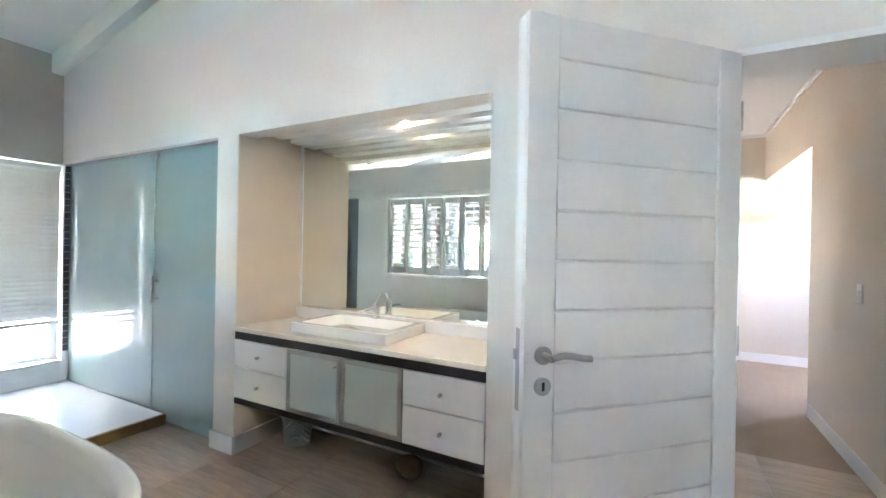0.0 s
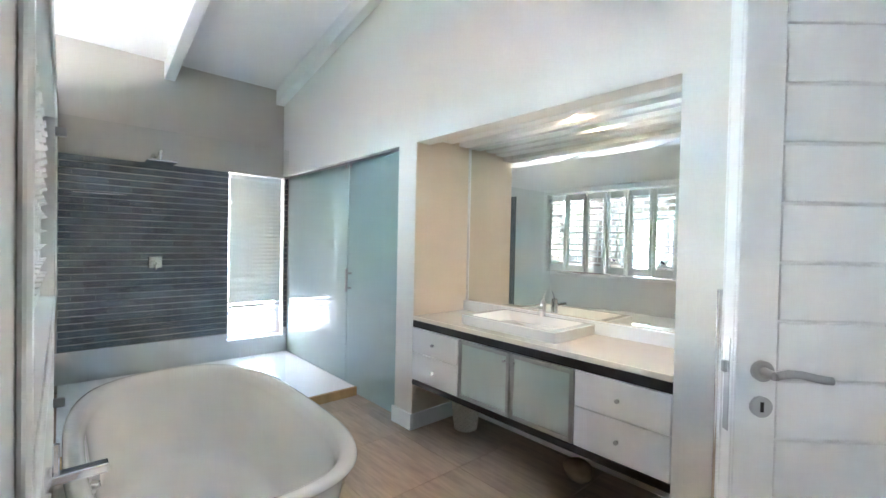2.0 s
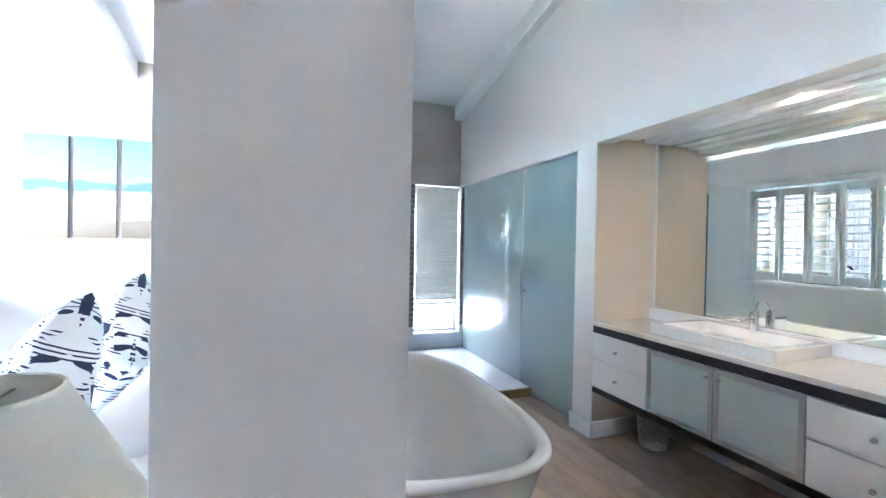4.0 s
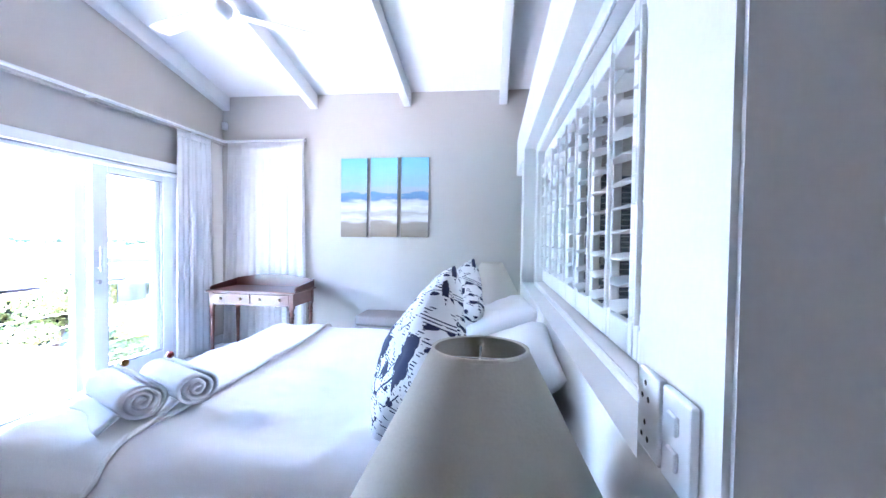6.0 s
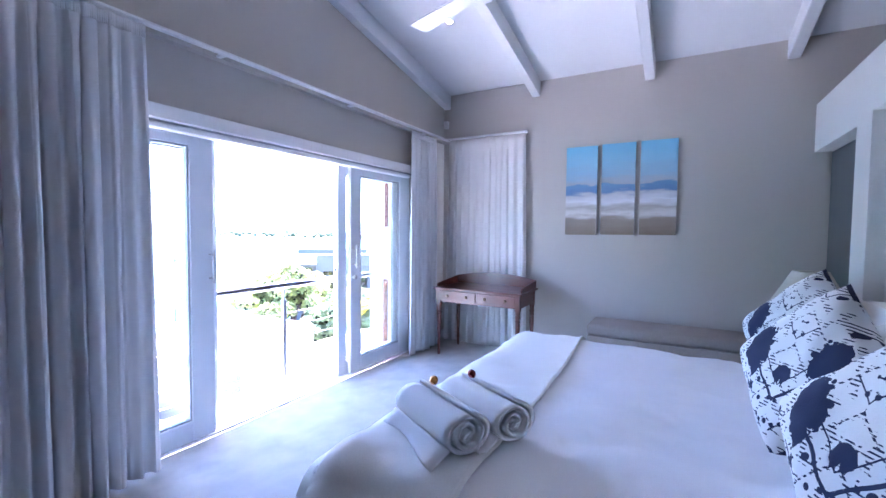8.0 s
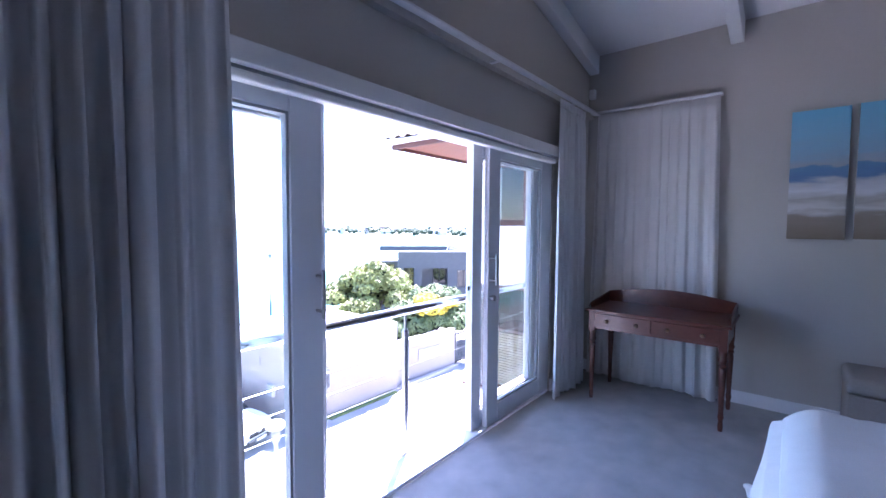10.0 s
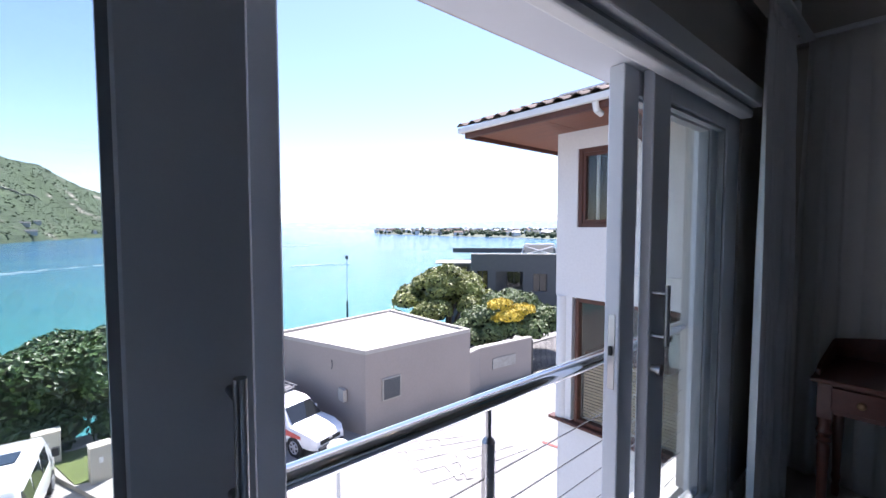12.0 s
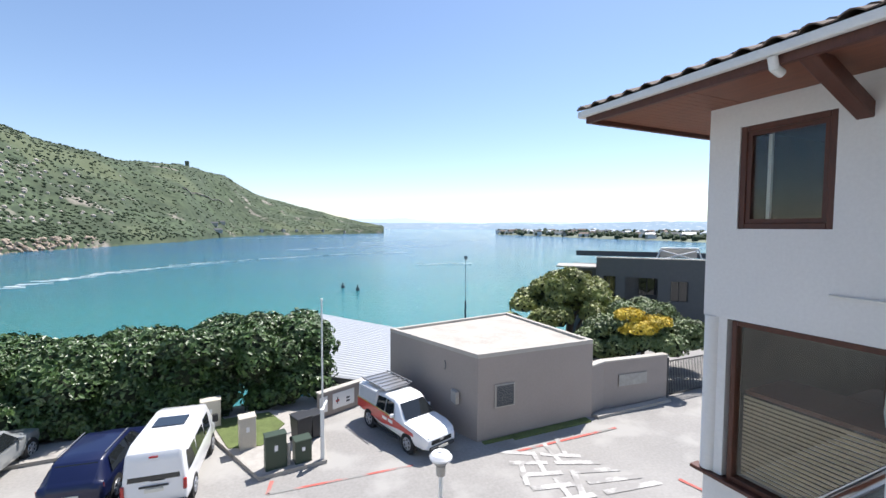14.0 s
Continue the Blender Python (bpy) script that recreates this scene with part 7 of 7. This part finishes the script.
for s in (-1, 1):
    y = s * 0.905
    quad_part("red_band", [(-2.5, s * 0.90, 0.66), (-2.5, s * 0.90, 1.07), (-0.95, y, 1.09), (0.35, y, 1.05), (1.25, y, 0.98), (1.95, y, 0.92), (1.95, y, 0.80), (0.9, y, 0.74), (-0.4, y, 0.56), (-0.95, y, 0.60)], "car_red", trk, "broad red band along the side")
    quad_part("yellow_line", [(-2.5, s * 0.905, 1.075), (-2.5, s * 0.905, 1.10), (-0.95, s * 0.91, 1.12), (0.6, s * 0.91, 1.09), (0.6, s * 0.91, 1.065), (-0.95, s * 0.91, 1.095)], "yellow_leaf", trk, "thin yellow line above the red band")
    box_part("door_handle", (-0.08, 0.08, s * 0.905 - 0.012, s * 0.905 + 0.012, 0.98, 1.01), "tyre", trk)
    box_part("fog_light", (2.55, 2.66, s * 0.62 - 0.09, s * 0.62 + 0.09, 0.50, 0.64), "lamp_glass", trk, bevel=0.02)
    quad_part("front_window", [(0.55, s * 0.90, 1.14), (-0.12, s * 0.90, 1.14), (-0.12, s * 0.755, 1.67), (0.42, s * 0.765, 1.64)], "car_glass", trk)
    quad_part("rear_window", [(-0.18, s * 0.90, 1.14), (-0.84, s * 0.90, 1.14), (-0.82, s * 0.77, 1.62), (-0.18, s * 0.755, 1.67)], "car_glass", trk)
    box_part("side_step", (-0.9, 0.95, s * 0.94 - 0.05, s * 0.94 + 0.05, 0.34, 0.39), "tyre", trk, bevel=0.01)
    box_part("mirror", (0.52, 0.62, s * 0.98 - 0.09, s * 0.98 + 0.09, 1.13, 1.28), "car_white", trk, bevel=0.02)
    quad_part("headlight", [(2.42, s * 0.83, 0.80), (2.63, s * 0.60, 0.74), (2.61, s * 0.58, 0.88), (2.35, s * 0.83, 0.94)], "lamp_glass", trk)
    for k, (x0, x1) in enumerate(((0.15, 0.5), (-0.3, 0.05))):
        box_part("lettering_bar", (x0, x1, y + s * 0.006 - 0.004, y + s * 0.006 + 0.004, 0.80, 0.93), "car_white", trk)
    quad_part("canopy_window", [(-0.98, s * 0.895, 1.2), (-2.35, s * 0.88, 1.2), (-2.3, s * 0.83, 1.62), (-0.98, s * 0.84, 1.66)], "metal_roof", trk, "pale grey canopy side panel")
quad_part("windscreen", [(1.24, 0.74, 1.17), (1.24, -0.74, 1.17), (0.66, -0.62, 1.65), (0.66, 0.62, 1.65)], "car_glass", trk)
bm = loft([(-2.52, [(0.84, 1.1), (0.80, 1.68), (0.70, 1.76)]), (-0.93, [(0.86, 1.12), (0.82, 1.74), (0.72, 1.82)])])
part("canopy", bm, "car_white", trk, "white load-bed canopy")
rk = box_part("roof_rack", (-2.4, -0.4, -0.68, 0.68, 1.90, 1.93), "rim", trk)
for i in range(6):
    box_part("rack_bar", (-2.35 + 0.37 * i, -2.31 + 0.37 * i, -0.72, 0.72, 1.94, 1.98), "rim", rk)
for s in (-1, 1):
    box_part("rack_rail", (-2.45, -0.35, s * 0.72 - 0.02, s * 0.72 + 0.02, 1.98, 2.02), "rim", rk)
box_part("grille", (2.60, 2.68, -0.5, 0.5, 0.62, 0.78), "tyre", trk)
box_part("bull_bar", (2.64, 2.76, -0.62, 0.62, 0.40, 0.55), "bin_black", trk, bevel=0.03)
box_part("bonnet_badge", (2.66, 2.69, -0.08, 0.08, 0.70, 0.78), "rim", trk)
box_part("front_plate", (2.77, 2.785, -0.24, 0.24, 0.44, 0.54), "plate_yellow", trk)

# white minibus
van2 = vehicle("minibus", pose(0.28, -21.15, G, 0, 0, 264), "white high-roof minibus seen from behind", "van", "car_white", 4.9, 0.92,
               [(-2.42, 0.86, 0.40, 1.15, 1.85), (-2.36, 0.90, 0.35, 1.18, 2.10), (-1.9, 0.92, 0.32, 1.18, 2.24), (0.6, 0.92, 0.32, 1.18, 2.24), (1.15, 0.92, 0.32, 1.18, 2.12), (1.95, 0.90, 0.32, 1.15, 1.30), (2.35, 0.85, 0.35, 0.95, 1.0), (2.45, 0.75, 0.4, 0.8, 0.85)], 0.86, (-1.45, 1.45), 0.34)
quad_part("rear_window", [(-2.432, 0.72, 1.22), (-2.432, -0.72, 1.22), (-2.39, -0.66, 1.78), (-2.39, 0.66, 1.78)], "car_glass", van2)
box_part("number_plate", (-2.47, -2.45, -0.26, 0.26, 0.86, 0.98), "plate_yellow", van2)
box_part("chrome_trim", (-2.47, -2.44, -0.4, 0.4, 1.02, 1.07), "bin_black", van2)
box_part("rear_bumper", (-2.52, -2.40, -0.9, 0.9, 0.34, 0.52), "bin_black", van2, bevel=0.03)
box_part("rear_wiper", (-2.45, -2.44, -0.3, 0.1, 1.20, 1.225), "tyre", van2)
for s in (-1, 1):
    box_part("tail_light", (-2.46, -2.38, s * 0.85 - 0.05, s * 0.85 + 0.05, 0.8, 1.15), "tail_red", van2, bevel=0.01)
    for x0, x1 in ((-2.1, -1.05), (-0.98, 0.1), (0.17, 1.0)):
        quad_part("side_window", [(x0, s * 0.915, 1.25), (x1, s * 0.915, 1.25), (x1 - 0.03, s * 0.82, 1.86), (x0 + 0.03, s * 0.82, 1.86)], "car_glass", van2)
    box_part("mirror", (1.45, 1.6, s * 1.02 - 0.1, s * 1.02 + 0.1, 1.2, 1.5), "tyre", van2, bevel=0.02)
box_part("roof_hatch", (-0.9, -0.1, -0.5, 0.5, 2.245, 2.275), "car_glass", van2, "dark roof vent", bevel=0.015)
box_part("high_brake_light", (-2.43, -2.36, -0.12, 0.12, 1.93, 1.98), "tail_red", van2)

# dark blue estate
suv = vehicle("blue_suv", pose(2.62, -22.0, G, 0, 0, 262), "dark blue sport utility car with roof rails", "car", "car_blue", 4.7, 0.93,
              [(-2.32, 0.80, 0.45, 0.85, 0.9), (-2.25, 0.88, 0.38, 0.98, 1.05), (-2.15, 0.9, 0.36, 1.02, 1.12), (-1.75, 0.93, 0.34, 1.03, 1.55), (-1.3, 0.93, 0.34, 1.03, 1.62), (0.0, 0.93, 0.34, 1.03, 1.64), (0.4, 0.93, 0.34, 1.03, 1.56), (1.05, 0.93, 0.34, 1.02, 1.08), (1.9, 0.9, 0.34, 0.94, 0.97), (2.3, 0.8, 0.38, 0.78, 0.8)], 0.76, (-1.42, 1.42), 0.37)
quad_part("rear_window", [(-2.13, 0.68, 1.10), (-2.13, -0.68, 1.10), (-1.80, -0.58, 1.50), (-1.80, 0.58, 1.50)], "car_glass", suv)
quad_part("windscreen", [(1.02, 0.75, 1.10), (1.02, -0.75, 1.10), (0.44, -0.62, 1.53), (0.44, 0.62, 1.53)], "car_glass", suv)
box_part("number_plate", (-2.345, -2.325, -0.26, 0.26, 0.62, 0.74), "plate_yellow", suv)
box_part("badge", (-2.29, -2.27, -0.1, 0.1, 0.88, 0.93), "rim", suv)
for s in (-1, 1):
    quad_part("side_window", [(-1.7, s * 0.925, 1.08), (-0.35, s * 0.93, 1.08), (-0.35, s * 0.735, 1.55), (-1.5, s * 0.735, 1.50)], "car_glass", suv)
    quad_part("side_window", [(-0.3, s * 0.93, 1.08), (0.8, s * 0.93, 1.08), (0.25, s * 0.735, 1.53), (-0.3, s * 0.735, 1.55)], "car_glass", suv)
    quad_part("tail_light", [(-2.27, s * 0.45, 0.86), (-2.20, s * 0.9, 0.86), (-2.18, s * 0.9, 0.98), (-2.24, s * 0.45, 0.94)], "tail_red", suv)
    bm = bmesh.new()
    bm_cyl(bm, (-1.5, s * 0.66, 1.66), (0.2, s * 0.66, 1.67), 0.018, sides=8)
    part("roof_rail", bm, "rim", suv)
    box_part("mirror", (0.62, 0.75, s * 1.0 - 0.08, s * 1.0 + 0.08, 1.05, 1.18), "car_blue", suv, bevel=0.02)

# silver car at the end of the row
slv = vehicle("silver_car", pose(6.75, -23.6, G, 0, 0, 262), "silver parked sport utility car", "car", "car_silver", 4.5, 0.9,
              [(-2.2, 0.8, 0.45, 0.9, 0.95), (-2.1, 0.88, 0.38, 1.0, 1.5), (-1.6, 0.9, 0.36, 1.03, 1.66), (0.0, 0.9, 0.36, 1.03, 1.68), (0.4, 0.9, 0.36, 1.03, 1.58), (1.0, 0.9, 0.36, 1.02, 1.1), (1.9, 0.86, 0.36, 0.95, 0.98), (2.2, 0.76, 0.4, 0.8, 0.82)], 0.78, (-1.35, 1.35), 0.36)
for s in (-1, 1):
    quad_part("side_window", [(-1.6, s * 0.895, 1.08), (0.7, s * 0.9, 1.08), (0.2, s * 0.71, 1.56), (-1.5, s * 0.71, 1.56)], "car_glass", slv)
    box_part("mirror", (0.6, 0.73, s * 0.97 - 0.08, s * 0.97 + 0.08, 1.05, 1.18), "car_silver", slv, bevel=0.02)
quad_part("rear_window", [(-2.13, 0.66, 1.08), (-2.13, -0.66, 1.08), (-2.06, -0.58, 1.46), (-2.06, 0.58, 1.46)], "car_glass", slv)


# ---- trees and hedge ----
def leaves(blobs, count, size, seed, gap=0.0):
    """Many small bent leaves over the outside of the given blobs (centre, radii)."""
    g = np.random.default_rng(seed)
    area = np.array([r[0] * r[1] + r[0] * r[2] + r[1] * r[2] for c, r in blobs])
    pick = g.choice(len(blobs), count, p=area / area.sum())
    C = np.array([c for c, r in blobs])[pick]
    R = np.array([r for c, r in blobs])[pick]
    d = g.normal(size=(count, 3))
    d /= np.linalg.norm(d, axis=1)[:, None]
    d[:, 2] = np.where(d[:, 2] < -0.35, -d[:, 2], d[:, 2])
    clump = np.sin(d[:, 0] * 7 + C[:, 0] * 3) * np.sin(d[:, 1] * 8 + C[:, 1] * 2) * np.sin(d[:, 2] * 7 + 1)
    rad = 0.86 + 0.16 * clump + 0.12 * g.random(count)
    p = C + d * R * rad[:, None]
    nrm = d + g.normal(scale=0.55, size=(count, 3))
    nrm[:, 2] += 0.35
    nrm /= np.linalg.norm(nrm, axis=1)[:, None]
    t = np.cross(nrm, g.normal(size=(count, 3)))
    t /= np.linalg.norm(t, axis=1)[:, None]
    b = np.cross(nrm, t)
    s = size * (0.6 + 0.8 * g.random(count))[:, None]
    v = np.stack([p - t * s, p + b * s * 0.55 + nrm * s * 0.15, p + t * s, p - b * s * 0.55 + nrm * s * 0.15], axis=1).reshape(-1, 3)
    me = bpy.data.meshes.new("crown")
    f = np.arange(count * 4).reshape(-1, 4)
    me.from_pydata(v.tolist(), [], f.tolist())
    return me


def crown(parent, blobs, count, size, mat, seed, label=""):
    me = leaves(blobs, count, size, seed)
    me.materials.append(M[mat])
    ob = new("crown", me)
    ob.parent = parent
    ob["kind"] = "stuff"
    if label:
        ob["label"] = label
    return ob


def branches(parent, base, blobs, r, seed):
    g = random.Random(seed)
    bm = bmesh.new()
    base = Vector(base)
    for c, rr in blobs:
        c = Vector(c)
        mid = base.lerp(c, 0.5) + Vector((g.uniform(-0.3, 0.3), g.uniform(-0.3, 0.3), 0.2))
        bm_cyl(bm, base, mid, r, r * 0.65, 8)
        bm_cyl(bm, mid, c, r * 0.65, r * 0.3, 8)
    part("trunk", bm, "bark", parent)


# Hulls inside a crown; the shade between its leaves is their colour.
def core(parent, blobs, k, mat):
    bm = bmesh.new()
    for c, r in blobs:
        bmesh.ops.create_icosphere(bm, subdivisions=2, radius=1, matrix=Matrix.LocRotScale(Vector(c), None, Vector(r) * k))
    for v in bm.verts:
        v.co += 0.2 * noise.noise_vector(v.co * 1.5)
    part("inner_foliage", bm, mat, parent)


# shade deep in the foliage, put into a near-black green
M["leaf_shadow"] = material("inner_leaf_shade", (0.012, 0.02, 0.006), 0.9, 6, 0.5)


def tree(name, base, blobs, count, size, mat, seed, label, category="tree", r=0.14):
    ob = thing(name, pose(0, 0, 0), label, category)
    branches(ob, base, blobs[:8], r, seed)
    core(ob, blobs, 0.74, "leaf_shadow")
    crown(ob, blobs, count, size, mat, seed)
    return ob


rng = random.Random(21)
# a row of hedge trees between the parking and the water
for i in range(7):
    x = 12.6 - 2.75 * i
    tall = 0.75 if i >= 5 else 0.25
    blobs = []
    for k in range(12):
        blobs.append(((x + rng.uniform(-1.6, 1.6), -27.4 + rng.uniform(-1.4, 1.3), G + 1.65 + tall + 1.0 * rng.random()), (rng.uniform(0.9, 1.5), rng.uniform(0.9, 1.4), rng.uniform(0.8, 1.1))))
    for k in range(12):
        blobs.append(((x + rng.uniform(-1.7, 1.7), -26.6 + rng.uniform(-0.9, 0.6), G + 0.75 + 1.2 * rng.random()), (rng.uniform(0.8, 1.2), rng.uniform(0.6, 0.9), rng.uniform(0.7, 1.0))))
    for k in range(8):
        blobs.append(((x + rng.uniform(-1.8, 1.8), -31.0 + rng.uniform(-2.2, 1.8), G + 1.3 + tall + 0.9 * rng.random()), (rng.uniform(1.1, 1.7), rng.uniform(1.1, 1.7), rng.uniform(0.8, 1.2))))
    for k in range(9):
        blobs.append(((x + rng.uniform(-1.7, 1.7), -26.0 + rng.uniform(-0.25, 0.3), G + 0.3 + 0.6 * rng.random()), (rng.uniform(0.6, 0.9), rng.uniform(0.4, 0.6), rng.uniform(0.5, 0.7))))
    tree("hedge_tree", (x, -27.0, G - 0.3), blobs, 24000, 0.125, "hedge_leaf", 30 + i, "dense dark green coastal tree in a hedge", r=0.10)
blobs = []
for k in range(60):
    a, rr = rng.uniform(0, 6.28), 4.6 * rng.random() ** 0.6
    h = 1 - (rr / 5.2) ** 2
    blobs.append(((-24.9 + rr * math.cos(a), -29.1 + rr * math.sin(a), -6.4 + 4.3 * h * rng.uniform(0.45, 1.0)), (rng.uniform(0.8, 1.3), rng.uniform(0.8, 1.3), rng.uniform(0.6, 0.95))))
tree("broad_tree", (-24.6, -29.1, -9.0), blobs, 46000, 0.13, "olive_leaf", 51, "broad olive-green tree behind the service building", r=0.2)
blobs = []
for k in range(52):
    a, rr = rng.uniform(0, 6.28), 3.6 * rng.random() ** 0.6
    blobs.append(((-24.4 + 1.15 * rr * math.cos(a), -22.0 + 0.8 * rr * math.sin(a), -6.2 + 2.9 * (1 - (rr / 4.2) ** 2) * rng.uniform(0.35, 1.0)), (rng.uniform(0.7, 1.1), rng.uniform(0.7, 1.0), rng.uniform(0.5, 0.75))))
sb = tree("garden_shrub", (-23.6, -21.6, G), blobs, 34000, 0.11, "bush_leaf", 52, "spreading green garden shrub with yellow blossom", "shrub", 0.1)
crown(sb, [((-22.4, -20.6, -4.3), (1.3, 0.9, 0.5)), ((-23.6, -20.4, -4.0), (1.1, 0.8, 0.45)), ((-22.2, -21.0, -3.6), (1.0, 0.7, 0.4))], 5000, 0.08, "yellow_leaf", 53, "yellow blossom")
blobs = [((-18.2 + 0.5 * k, -21.0 - 0.4 * (k % 3), -5.5 + 0.2 * (k % 2)), (0.7, 0.6, 0.6)) for k in range(4)]
tree("garden_shrub", (-18.0, -21.2, G), blobs, 6000, 0.1, "bush_leaf", 54, "low green shrub behind the boundary wall", "shrub", 0.06)


# ---- tiles: bathroom floor and shower wall ----
floor_ob = bpy.data.objects["floor"]
floor_tile = None
for i in range(12):
    for j in range(6):
        x0, y0 = -4.99 + 0.602 * i, 0.305 + 0.602 * j
        if y0 > 2.2 and not (-3.0 < x0 < -0.9 or -0.4 < x0 < 0.6):
            continue
        if x0 < -3.9 or x0 > 1.3:
            continue
        if floor_tile is None:
            bm = bmesh.new()
            bm_box(bm, 0, 0.6005, 0, 0.6005, 0.0005, 0.0055, bevel=0.0008)
            o = part("tile", bm, "floor_tile", floor_ob)
            floor_tile = o.data
        else:
            o = new("tile", floor_tile)
            o.parent = floor_ob
        o.location = (x0, y0, 0)
wall_ob = bpy.data.objects["wall_west"]
backing = structure("shower_tile_backing", [(XW, XW + 0.004, 0.30, 1.63, 0.346, 2.045), (XW, XW + 0.004, 2.215, 2.26, 0.346, 2.045)], "grout", "pale grout bed of the shower tiles", "wall panel")
mosaic = {}
rng = random.Random(4)
PITCH = 0.0606
for r in range(28):
    y = 0.305 - 0.08 * (r % 3)
    z = 0.347 + PITCH * r
    while y < 2.26:
        w = 0.165
        a, b = max(y, 0.305), min(y + w, 2.258)
        for lo, hi in ((0.305, 1.628), (2.217, 2.258)):
            p, q = max(a, lo), min(b, hi)
            if q - p < 0.012:
                continue
            key = round(q - p, 2)
            if key not in mosaic:
                bm = bmesh.new()
                bm_box(bm, 0, 0.008, 0.0008, q - p - 0.0008, 0.004, PITCH - 0.004, bevel=0.0015)
                o = part("tile", bm, "slate", backing)
                mosaic[key] = o.data
            else:
                o = new("tile", mosaic[key])
                o.parent = backing
            o.location = (XW + 0.004 + 0.001 * rng.random(), p, z)
        y += w
